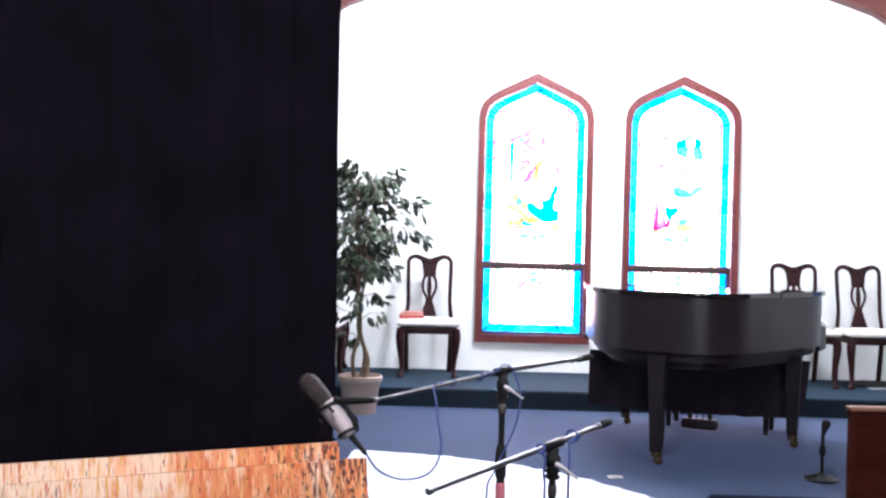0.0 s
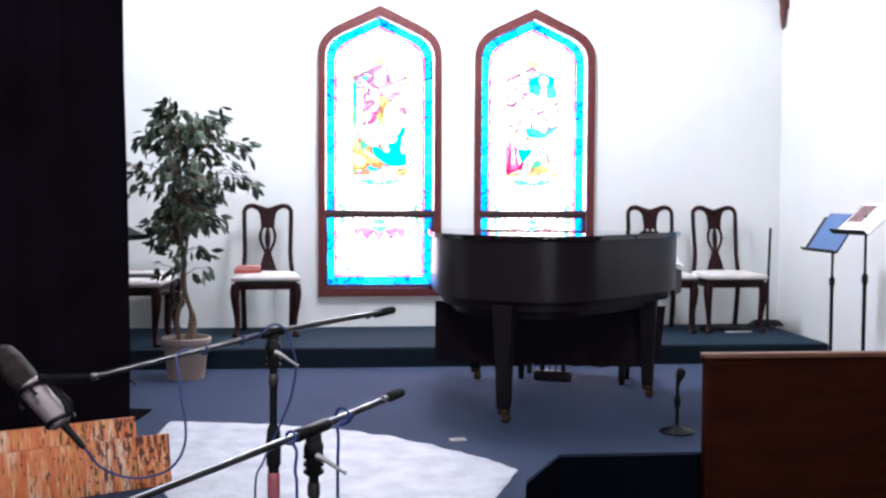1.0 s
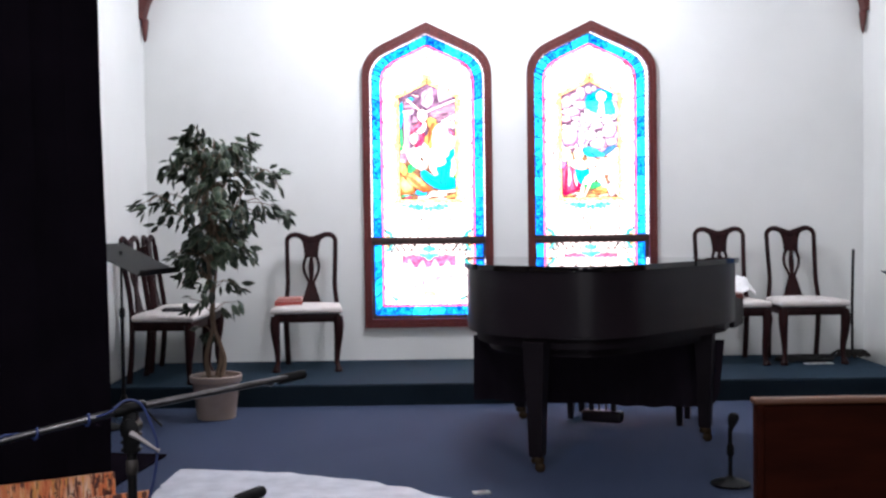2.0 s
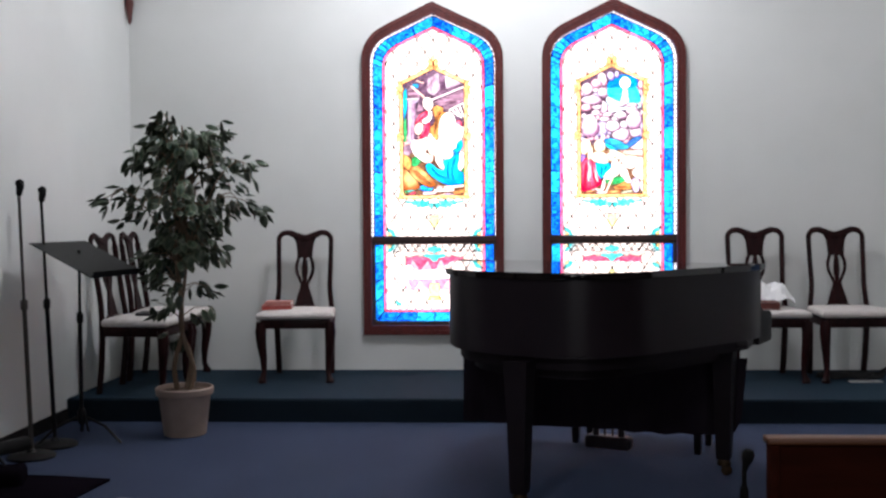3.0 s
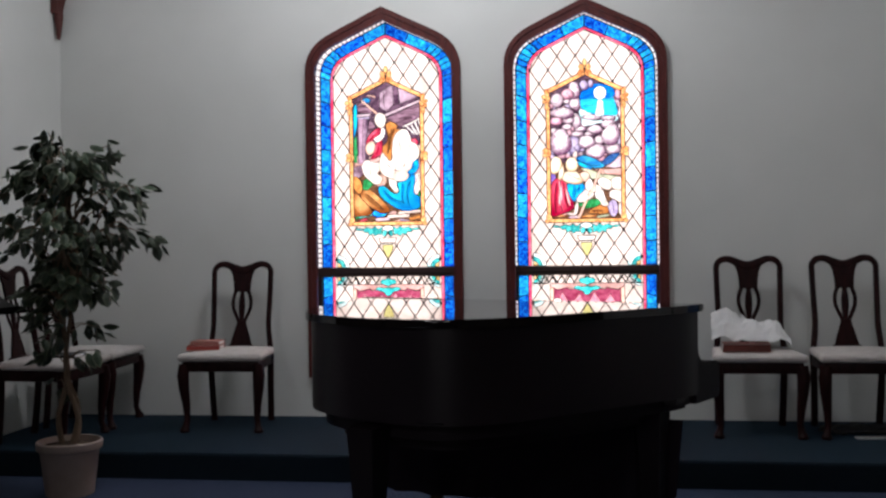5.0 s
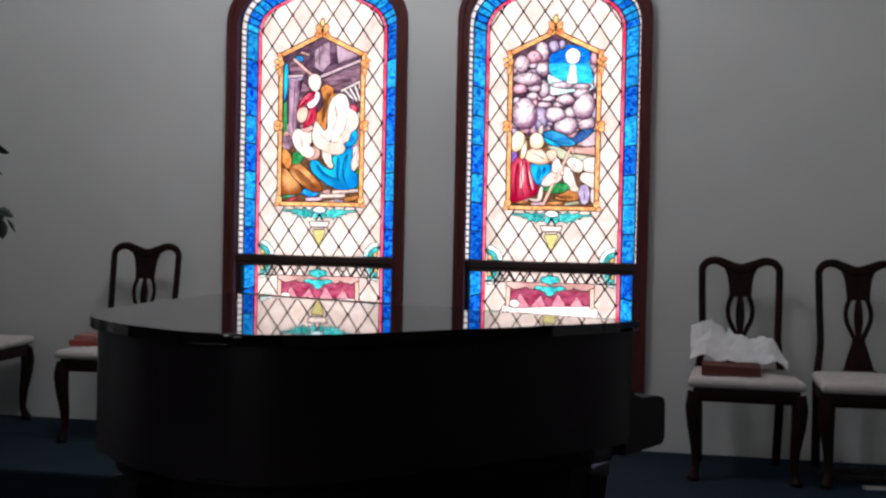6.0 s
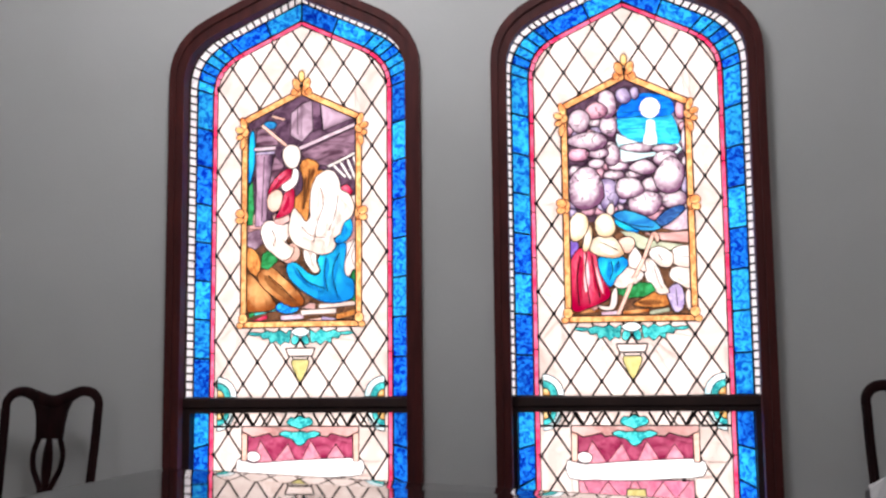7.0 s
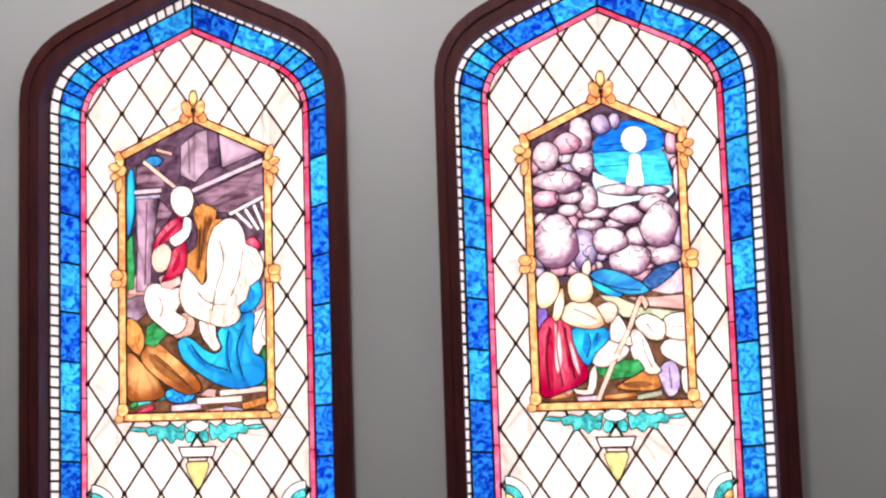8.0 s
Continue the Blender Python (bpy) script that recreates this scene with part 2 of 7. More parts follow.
def paint_drips():
    """Orange, ochre and cream paint run down in narrow streaks, with dark red-brown drips that thicken at one end."""
    m = surface("dripped_paint", (0.66, 0.135, 0.030), (0.84, 0.34, 0.13), 0.5, 4, 0.35, 45, stretch=(4, 4, 1.4))
    nt = m.node_tree
    n, l = nt.nodes, nt.links
    place, sep = n.new("ShaderNodeTexCoord"), n.new("ShaderNodeSeparateXYZ")
    l.new(place.outputs["Object"], sep.inputs["Vector"])
    last = n["Mix"].outputs["Result"]

    def streaks(last, scale, colour, low, high, detail, ends=None, gain=0.0):
        mp, tex, cut, mix = n.new("ShaderNodeMapping"), n.new("ShaderNodeTexNoise"), n.new("ShaderNodeMapRange"), n.new("ShaderNodeMix")
        mp.inputs["Scale"].default_value = scale
        mp.inputs["Location"].default_value = (scale[0] * 0.37, 0, low * 9)
        tex.inputs["Scale"].default_value, tex.inputs["Detail"].default_value, tex.inputs["Distortion"].default_value = 1.0, detail, 0.25
        mix.data_type = "RGBA"
        mix.inputs["B"].default_value = (*colour, 1)
        cut.inputs["From Min"].default_value, cut.inputs["From Max"].default_value = low, high
        l.new(place.outputs["Object"], mp.inputs["Vector"])
        l.new(mp.outputs["Vector"], tex.inputs["Vector"])
        value = tex.outputs["Fac"]
        if ends:
            side, add = n.new("ShaderNodeMapRange"), n.new("ShaderNodeMath")
            side.inputs["From Min"].default_value, side.inputs["From Max"].default_value = ends
            add.operation = "MULTIPLY_ADD"
            add.inputs[1].default_value = gain
            l.new(sep.outputs["X"], side.inputs["Value"])
            l.new(side.outputs["Result"], add.inputs[0])
            l.new(value, add.inputs[2])
            value = add.outputs["Value"]
        l.new(value, cut.inputs["Value"])
        l.new(cut.outputs["Result"], mix.inputs["Factor"])
        l.new(last, mix.inputs["A"])
        return mix.outputs["Result"]

    last = streaks(last, (16, 20, 3), (0.86, 0.62, 0.44), 0.54, 0.68, 3, (1.0, 0.25), 0.26)  # pale ground at the far end
    last = streaks(last, (105, 20, 9), (0.86, 0.50, 0.26), 0.55, 0.66, 3)            # cream runs
    last = streaks(last, (85, 20, 7), (0.72, 0.33, 0.07), 0.57, 0.66, 3)            # ochre runs
    last = streaks(last, (120, 20, 11), (0.58, 0.100, 0.026), 0.58, 0.68, 3)          # red runs
    last = streaks(last, (95, 20, 15), (0.13, 0.034, 0.016), 0.645, 0.71, 3, (1.05, 1.5), 0.125)
    last = streaks(last, (46, 20, 30), (0.09, 0.022, 0.014), 0.69, 0.75, 4, (1.15, 1.55), 0.14)
    l.new(last, n["Principled BSDF"].inputs["Base Color"])
    return m


DRIPS = paint_drips()
GLASS = {
    "cream": stained("cream_glass", (0.86, 0.74, 0.67), (0.72, 0.58, 0.51), 9, 0.14),
    "white": stained("white_glass", (1.0, 0.98, 0.95), (1.0, 0.92, 0.86), 9, 0.06),
    "glow": stained("bright_white_glass", (1.0, 1.0, 0.98), (1.0, 0.98, 0.94), 9, 0.0),
    "milk": stained("milk_glass", (1.0, 0.97, 0.94), (0.95, 0.84, 0.76), 14, 0.06, brush="round", c3=(0.80, 0.64, 0.54)),
    "ice": stained("ice_glass", (0.62, 0.92, 0.95), (0.92, 0.98, 0.96), 20, 0.1),
    "bead": stained("bead_glass", (1.0, 0.97, 0.95), (0.84, 0.80, 0.82), 40, 0.1),
    "blue": stained("cobalt_glass", (0.0, 0.02, 0.38), (0.008, 0.27, 1.0), 40, 0.3, sharp=0.11),
    "azure": stained("azure_glass", (0.0, 0.09, 0.58), (0.02, 0.52, 1.0), 40, 0.3, sharp=0.11),
    "pink": stained("rose_glass", (0.92, 0.035, 0.13), (0.95, 0.20, 0.33), 10, 0.2),
    "gold": stained("gold_glass", (1.0, 0.56, 0.22), (0.74, 0.25, 0.08), 30, 0.15, sharp=0.12),
    "straw": stained("straw_glass", (0.92, 0.74, 0.36), (0.84, 0.54, 0.16), 24, 0.12, brush="round", c3=(0.62, 0.26, 0.06)),
    "yellow": stained("yellow_glass", (0.68, 0.62, 0.26), (0.52, 0.44, 0.15), 20, 0.15),
    "teal": stained("teal_glass", (0.01, 0.34, 0.36), (0.10, 0.74, 0.70), 46, 0.2, sharp=0.1),
    "turquoise": stained("turquoise_glass", (0.0, 0.48, 0.78), (0.01, 0.66, 0.90), 16, 0.12, brush="round", c3=(0.0, 0.20, 0.55)),
    "plum": stained("plum_glass", (0.05, 0.02, 0.045), (0.20, 0.11, 0.17), 16, 0.3),
    "beam": stained("beam_glass", (0.34, 0.20, 0.27), (0.045, 0.015, 0.028), 9, 0.15, (1, 1, 3), sharp=0.2),
    "column": stained("column_glass", (0.48, 0.32, 0.42), (0.34, 0.20, 0.29), 16, 0.1, brush="sides", c3=(0.05, 0.025, 0.05)),
    "stone": stained("stone_glass", (0.95, 0.84, 0.86), (0.72, 0.56, 0.62), 24, 0.12, brush="round", c3=(0.15, 0.06, 0.12)),
    "stone2": stained("lilac_stone_glass", (0.62, 0.54, 0.72), (0.44, 0.35, 0.52), 24, 0.15, brush="round", c3=(0.10, 0.06, 0.16)),
    "stone3": stained("rose_stone_glass", (0.86, 0.50, 0.56), (0.66, 0.40, 0.48), 24, 0.15, brush="round", c3=(0.22, 0.07, 0.13)),
    "dim": stained("dim_mauve_glass", (0.10, 0.045, 0.075), (0.52, 0.37, 0.46), 9, 0.15, sharp=0.2),
    "mauve": stained("mauve_glass", (0.56, 0.38, 0.46), (0.84, 0.70, 0.74), 18, 0.2),
    "lilac": stained("lilac_glass", (0.34, 0.25, 0.46), (0.66, 0.58, 0.74), 26, 0.2),
    "violet": stained("violet_glass", (0.16, 0.08, 0.46), (0.34, 0.22, 0.70), 20, 0.2),
    "rose": stained("deep_rose_glass", (0.86, 0.36, 0.42), (0.66, 0.20, 0.28), 18, 0.15),
    "rose_dark": stained("dark_rose_glass", (0.52, 0.13, 0.22), (0.66, 0.26, 0.34), 18, 0.15),
    "maroon": stained("maroon_glass", (0.28, 0.02, 0.07), (0.50, 0.10, 0.18), 16, 0.25),
    "red": stained("ruby_glass", (0.72, 0.02, 0.09), (0.92, 0.22, 0.30), 26, 0.1, (3, 3, 1), brush="round", c3=(0.40, 0.0, 0.04)),
    "green": stained("green_glass", (0.01, 0.15, 0.03), (0.04, 0.40, 0.13), 24, 0.2),
    "moss": stained("moss_glass", (0.40, 0.46, 0.30), (0.58, 0.60, 0.44), 24, 0.2),
    "brown": stained("umber_glass", (0.07, 0.035, 0.02), (0.20, 0.09, 0.045), 24, 0.3),
    "tan": stained("tan_glass", (0.82, 0.42, 0.16), (0.60, 0.24, 0.07), 14, 0.15, brush="round", c3=(0.26, 0.07, 0.015)),
    "amber": stained("amber_glass", (0.68, 0.30, 0.08), (0.38, 0.12, 0.03), 26, 0.2, (3, 3, 1)),
    "sky": stained("dusk_blue_glass", (0.01, 0.13, 0.38), (0.03, 0.36, 0.60), 12, 0.2),
    "night": stained("night_blue_glass", (0.01, 0.03, 0.14), (0.04, 0.14, 0.36), 24, 0.2),
    "heaven": stained("deep_sky_glass", (0.0, 0.07, 0.52), (0.0, 0.24, 0.74), 10, 0.1, (1, 1, 4)),
    "lagoon": stained("light_sky_glass", (0.0, 0.36, 0.78), (0.04, 0.66, 0.92), 10, 0.1, (1, 1, 5)),
    "ivory": stained("ivory_glass", (1.0, 0.93, 0.78), (0.92, 0.80, 0.60), 16, 0.08, brush="round", c3=(0.62, 0.42, 0.24)),
    "deep": stained("deep_blue_glass", (0.0, 0.16, 0.48), (0.0, 0.30, 0.64), 20, 0.1),
    "crimson": stained("crimson_glass", (0.34, 0.0, 0.03), (0.48, 0.02, 0.06), 20, 0.1),
    "blush": stained("blush_glass", (0.95, 0.48, 0.52), (0.95, 0.62, 0.62), 20, 0.1),
    "shade": stained("shaded_white_glass", (0.74, 0.58, 0.49), (0.88, 0.76, 0.69), 20, 0.1),
    "umber": stained("dark_umber_glass", (0.16, 0.05, 0.015), (0.26, 0.10, 0.03), 20, 0.1),
    "flesh": stained("pale_rose_glass", (0.90, 0.60, 0.48), (0.80, 0.46, 0.36), 14, 0.15),
    "dusk": stained("dusky_pink_glass", (0.58, 0.30, 0.27), (0.74, 0.48, 0.43), 14, 0.2),
}

# ---------------------------------------------------------------- mesh helpers


def link_mesh(name, bm, material, parent=None, label=""):
    me = bpy.data.meshes.new(name)
    bmesh.ops.recalc_face_normals(bm, faces=bm.faces)
    bm.to_mesh(me)
    bm.free()
    me.materials.append(material)
    ob = new(name, me)
    ob.parent = parent
    if label:
        ob["label"] = label
    return ob


def smooth(ob, limit=40):
    ob.data.polygons.foreach_set("use_smooth", [True] * len(ob.data.polygons))
    ob.data.set_sharp_from_angle(angle=radians(limit))
    return ob


def part(name, bm, material, parent, label=""):
    return smooth(link_mesh(name, bm, material, parent, label))


def thing(name, m, label, category, group="", kind=""):
    ob = new(name)
    ob.empty_display_size = 0.1
    ob.matrix_world = m
    return tagged(ob, label, category, group, kind)


def structure(name, bm, material, label, category):
    return tagged(link_mesh(name, bm, material), label, category, kind="structure")


def mesh():
    return bmesh.new()


def block(bm, x0, x1, y0, y1, z0, z1, bevel=0.0, segments=1, m=None):
    at = Matrix.Translation(((x0 + x1) / 2, (y0 + y1) / 2, (z0 + z1) / 2)) @ Matrix.Diagonal((x1 - x0, y1 - y0, z1 - z0, 1))
    made = bmesh.ops.create_cube(bm, size=1, matrix=(m @ at) if m else at)["verts"]
    if bevel:
        edges = list({e for v in made for e in v.link_edges})
        bmesh.ops.bevel(bm, geom=edges, offset=bevel, segments=segments, profile=0.5, affect="EDGES")
    return bm


def prism(bm, outline, to3, d0, d1):
    """An outline of (u, v), closed and given depth: to3(u, v, d) places it."""
    a = [bm.verts.new(to3(u, v, d0)) for u, v in outline]
    b = [bm.verts.new(to3(u, v, d1)) for u, v in outline]
    bm.faces.new(a)
    bm.faces.new(b[::-1])
    for i in range(len(a)):
        j = (i + 1) % len(a)
        bm.faces.new((a[j], a[i], b[i], b[j]))
    return bm


def ring(bm, outer, inner, to3, d0, d1):
    """A frame between two outlines of as many points."""
    rows = [[bm.verts.new(to3(u, v, d)) for u, v in o] for o, d in ((outer, d0), (inner, d0), (inner, d1), (outer, d1))]
    n = len(outer)
    for i in range(n):
        j = (i + 1) % n
        for k in range(4):
            p, q = rows[k], rows[(k + 1) % 4]
            bm.faces.new((p[i], p[j], q[j], q[i]))
    return bm


def spline(points, steps=6, closed=False):
    pts = [Vector(p) for p in points]
    out, n = [], len(pts)
    for i in range(n if closed else n - 1):
        p0, p1, p2, p3 = (pts[k % n] if closed else pts[min(max(k, 0), n - 1)] for k in (i - 1, i, i + 1, i + 2))
        for s in range(steps):
            t = s / steps
            out.append(0.5 * (2 * p1 + (p2 - p0) * t + (2 * p0 - 5 * p1 + 4 * p2 - p3) * t * t + (3 * p1 - p0 - 3 * p2 + p3) * t ** 3))
    if not closed:
        out.append(pts[-1])
    return out


def tube(bm, path, radius, sides=8, flat=1.0):
    """A rod along a path; radius is one number or one for each point; flat squeezes it across its second axis."""
    path = [Vector(p) for p in path]
    radii = [radius] * len(path) if isinstance(radius, (int, float)) else radius
    rows, side = [], None
    for i, p in enumerate(path):
        d = (path[min(i + 1, len(path) - 1)] - path[max(i - 1, 0)]).normalized()
        if side is None:
            side = d.cross(Vector((0, 1, 0)) if abs(d.y) < 0.9 else Vector((1, 0, 0))).normalized()
        side = (side - d * side.dot(d)).normalized()
        up = d.cross(side)
        rows.append([bm.verts.new(p + radii[i] * (math.cos(a) * side + flat * math.sin(a) * up)) for a in (2 * math.pi * k / sides for k in range(sides))])
    for a, b in zip(rows, rows[1:]):
        for k in range(sides):
            j = (k + 1) % sides
            bm.faces.new((a[k], a[j], b[j], b[k]))
    bm.faces.new(rows[0][::-1])
    bm.faces.new(rows[-1])
    return bm


def lathe(bm, profile, sides=20, at=(0, 0, 0), m=None):
    """A turned form from (radius, height) pairs."""
    m = m or Matrix.Translation(at)
    rows = [[bm.verts.new(m @ Vector((r * math.cos(2 * math.pi * k / sides), r * math.sin(2 * math.pi * k / sides), z))) for k in range(sides)] for r, z in profile]
    for a, b in zip(rows, rows[1:]):
        for k in range(sides):
            j = (k + 1) % sides
            bm.faces.new((a[k], a[j], b[j], b[k]))
    bm.faces.new(rows[0][::-1])
    bm.faces.new(rows[-1])
    return bm


def along(p, q):
    """A frame whose z axis runs from p to q."""
    p, q = Vector(p), Vector(q)
    return Matrix.Translation(p) @ (q - p).to_track_quat("Z", "Y").to_matrix().to_4x4()


# ---------------------------------------------------------------- the shell of the room


def arch(half, bottom, shoulder, peak, fillet, steps=6):
    """The outline of a window: straight sides, rounded shoulders, a low pointed head."""
    rise = (peak - shoulder) / half
    right = []
    for k in range(steps + 1):
        t = k / steps
        a, c, b = Vector((half, shoulder - fillet)), Vector((half, shoulder)), Vector((half - fillet, shoulder + fillet * rise))
        right.append(tuple((1 - t) ** 2 * a + 2 * t * (1 - t) * c + t * t * b))
    return [(-half, bottom), (half, bottom), *right, (0.0, peak), *[(-u, v) for u, v in right[::-1]]]


def roof_z(x):
    return RIDGE - SLOPE * abs(x - MID)


def end_wall():
    """The end wall with its two window openings cut through it."""
    bm = mesh()
    t0, t1 = WALL_Y, WALL_Y + 0.32
    hole = arch(0.50, 0.44, 2.615, 2.86, 0.15)
    left, right = WALL_W - 0.3, WALL_E + 0.3
    lines = [left, *[v for cx in WINDOWS for v in (cx - 0.50, cx + 0.50)], right]
    to3 = lambda u, v, d: (u, d, v)
    top = lambda x: roof_z(x) + 0.1
    for a, b in ((lines[0], lines[1]), (lines[2], lines[3]), (lines[4], lines[5])):
        head = [(b, top(b)), (a, top(a))] if not a < MID < b else [(b, top(b)), (MID, top(MID)), (a, top(a))]
        prism(bm, [(a, -0.1), (b, -0.1), *head], to3, t0, t1)
    for cx in WINDOWS:
        prism(bm, [(cx - 0.5, -0.1), (cx + 0.5, -0.1), (cx + 0.5, 0.44), (cx - 0.5, 0.44)], to3, t0, t1)
        curve = [(cx + u, v) for u, v in hole[2:]]
        prism(bm, [*curve, (cx - 0.5, top(cx - 0.5)), (cx + 0.5, top(cx + 0.5))], to3, t0, t1)
    return structure("wall_north", bm, PLASTER, "pale grey-white plastered end wall with two arched openings", "wall")


def side_wall(name, x0, x1, y0, y1, z0, label):
    bm = mesh()
    block(bm, x0, x1, y0, y1, z0, roof_z((x0 + x1) / 2) + 0.05)
    return structure(name, bm, NAVE_WALL if "nave" in name or "return" in name else PLASTER, label, "wall")


end_wall()
side_wall("wall_west", WALL_W - 0.25, WALL_W, ARCH_Y, WALL_Y, NAVE_Z, "white plastered side wall of the chancel")
side_wall("wall_east", WALL_E, WALL_E + 0.25, ARCH_Y, WALL_Y, NAVE_Z, "white plastered side wall of the chancel")
side_wall("wall_nave_west", NAVE_W - 0.25, NAVE_W, NAVE_S, ARCH_Y, NAVE_Z, "dark brown nave wall, added out of view")
side_wall("wall_nave_east", NAVE_E, NAVE_E + 0.25, NAVE_S, ARCH_Y, NAVE_Z, "dark brown nave wall, added out of view")
side_wall("wall_return_west", NAVE_W - 0.25, WALL_W - 0.25, ARCH_Y, ARCH_Y + 0.25, NAVE_Z, "dark brown wall beside the chancel, added out of view")
side_wall("wall_return_east", WALL_E + 0.25, NAVE_E + 0.25, ARCH_Y, ARCH_Y + 0.25, NAVE_Z, "dark brown wall beside the chancel, added out of view")


# unseen wall; its two openings are added to hold the fill lamps
def back_wall():
    bm = mesh()
    t0, t1 = NAVE_S - 0.3, NAVE_S
    xs = [NAVE_W - 0.25, 0.2 - 0.85, 0.2 + 0.85, 4.5 - 0.85, 4.5 + 0.85, NAVE_E + 0.25]
    for i, (a, b) in enumerate(zip(xs, xs[1:])):
        if i % 2:
            block(bm, a, b, t0, t1, NAVE_Z, 0.8)
            block(bm, a, b, t0, t1, 2.9, 4.5)
        else:
            block(bm, a, b, t0, t1, NAVE_Z, 4.5)
    return structure("wall_south", bm, NAVE_WALL, "dark brown back wall with two window openings, added out of view", "wall")


back_wall()


def ceiling():
    to3 = lambda u, v, d: (u, d, v)
    for name, y0, y1, material, label in (("ceiling", ARCH_Y, WALL_Y, CEILING, "white sloping chancel ceiling"), ("ceiling_nave", NAVE_S - 0.3, ARCH_Y, NAVE_CEILING, "dark brown nave ceiling, added out of view")):
        bm = mesh()
        for x in (NAVE_W - 0.3, NAVE_E + 0.3):
            prism(bm, [(MID, RIDGE), (x, roof_z(x)), (x, roof_z(x) + 0.12), (MID, RIDGE + 0.12)], to3, y0, y1)
        structure(name, bm, material, label, "ceiling")


ceiling()


def floors():
    bm = mesh()
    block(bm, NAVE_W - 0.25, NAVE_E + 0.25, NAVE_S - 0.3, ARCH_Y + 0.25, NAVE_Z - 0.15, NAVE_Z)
    structure("floor", bm, SHADED_NAVE_CARPET, "dark navy carpeted nave floor, shade put into its colour", "floor")
    bm = mesh()
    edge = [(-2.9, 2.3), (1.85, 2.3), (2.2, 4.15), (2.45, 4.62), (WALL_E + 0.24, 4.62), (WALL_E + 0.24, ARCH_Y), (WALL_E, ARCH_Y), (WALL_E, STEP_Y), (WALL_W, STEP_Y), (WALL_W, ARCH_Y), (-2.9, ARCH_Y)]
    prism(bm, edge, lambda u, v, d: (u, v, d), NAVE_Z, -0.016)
    structure("chancel_riser", bm, SHADED_NAVE_CARPET, "dark navy carpeted riser below the chancel floor, shade put into its colour", "step")
    bm = mesh()
    prism(bm, edge, lambda u, v, d: (u, v, d), -0.015, 0.0)
    structure("floor_chancel", bm, CARPET, "dark blue carpeted chancel floor, raised above the nave", "floor")
    bm = mesh()
    block(bm, WALL_W, 5.16, STEP_Y, WALL_Y, NAVE_Z, STEP_Z, 0.018, 3)
    block(bm, 5.16, WALL_E, STEP_Y, WALL_Y, NAVE_Z, 0.004)
    structure("platform", bm, CARPET_STEP, "low platform covered in dark teal-blue carpet", "platform")


floors()


def trims():
    for name, x0, x1, y0, y1, z0 in (("baseboard_west", WALL_W, WALL_W + 0.014, ARCH_Y, STEP_Y, 0.0), ("baseboard_east", WALL_E - 0.014, WALL_E, ARCH_Y, STEP_Y, 0.0)):
        bm = mesh()
        block(bm, x0, x1, y0, y1 - 0.002, z0 + 0.002, z0 + 0.085, 0.004)
        structure(name, bm, RUBBER, "black vinyl skirting along the chancel wall", "baseboard")


trims()


def truss():
    """Stained rafters against the end wall, each with a curved brace that ends in a pointed foot at the corner."""
    t = thing("roof_truss", pose(MID, WALL_Y - 0.08, 0), "red-brown stained roof truss with curved corner braces", "beam", kind="structure")
    half = WALL_E - MID
    to3 = lambda u, v, d: (u, d, v)
    low = lambda u: RIDGE - 0.20 - SLOPE * abs(u)
    for s in (-1, 1):
        bm = mesh()
        prism(bm, [(0, low(0)), (s * half, low(half)), (s * half, low(half) + 0.18), (0, low(0) + 0.18)], to3, -0.07, 0.075)
        part("rafter", bm, BEAM, t)
        bm = mesh()
        inner = spline([(half - 0.035, 2.93, 0), (half - 0.07, 3.06, 0), (half - 0.16, 3.20, 0), (half - 0.32, 3.33, 0), (half - 0.58, low(half - 0.58) + 0.004, 0)], 4)
        prism(bm, [(s * half - s * 0.003, 2.93), *[(s * p.x, p.y) for p in inner], (s * half - s * 0.003, low(half))], to3, -0.05, 0.055)
        part("brace", bm, BEAM, t)
        bm = mesh()
        x = s * (half - 0.035)
        lathe(bm, [(0.006, 2.75), (0.016, 2.78), (0.026, 2.86), (0.032, 2.90), (0.030, 2.932)], 10, (x, 0, 0))
        part("pendant", bm, BEAM, t)


truss()

# ---------------------------------------------------------------- stained glass


def half_plane(poly, a, b, inside=True):
    """The part of a polygon on the left (or right) of the line from a to b."""
    s = 1 if inside else -1
    dx, dy = b[0] - a[0], b[1] - a[1]
    side = [s * (dx * (p[1] - a[1]) - dy * (p[0] - a[0])) for p in poly]
    side = [0.0 if abs(v) < 1e-10 else v for v in side]
    out, n = [], len(poly)
    for i in range(n):
        j = (i + 1) % n
        if side[i] >= 0:
            out.append(poly[i])
        if (side[i] > 0) != (side[j] > 0) and abs(side[i] - side[j]) > 1e-12:
            t = side[i] / (side[i] - side[j])
            if 0 < t < 1:
                out.append((poly[i][0] + t * (poly[j][0] - poly[i][0]), poly[i][1] + t * (poly[j][1] - poly[i][1])))
    return out


def area(poly):
    return 0.5 * sum(poly[i - 1][0] * poly[i][1] - poly[i][0] * poly[i - 1][1] for i in range(len(poly)))


def meet(poly, hull):
    for i in range(len(hull)):
        if len(poly) < 3:
            return []
        poly = half_plane(poly, hull[i - 1], hull[i])
    return poly if len(poly) > 2 and area(poly) > 1e-6 else []


def bounds(poly):
    u, v = [p[0] for p in poly], [p[1] for p in poly]
    return min(u), max(u), min(v), max(v)


def apart(a, b):
    return a[1] <= b[0] or b[1] <= a[0] or a[3] <= b[2] or b[3] <= a[2]


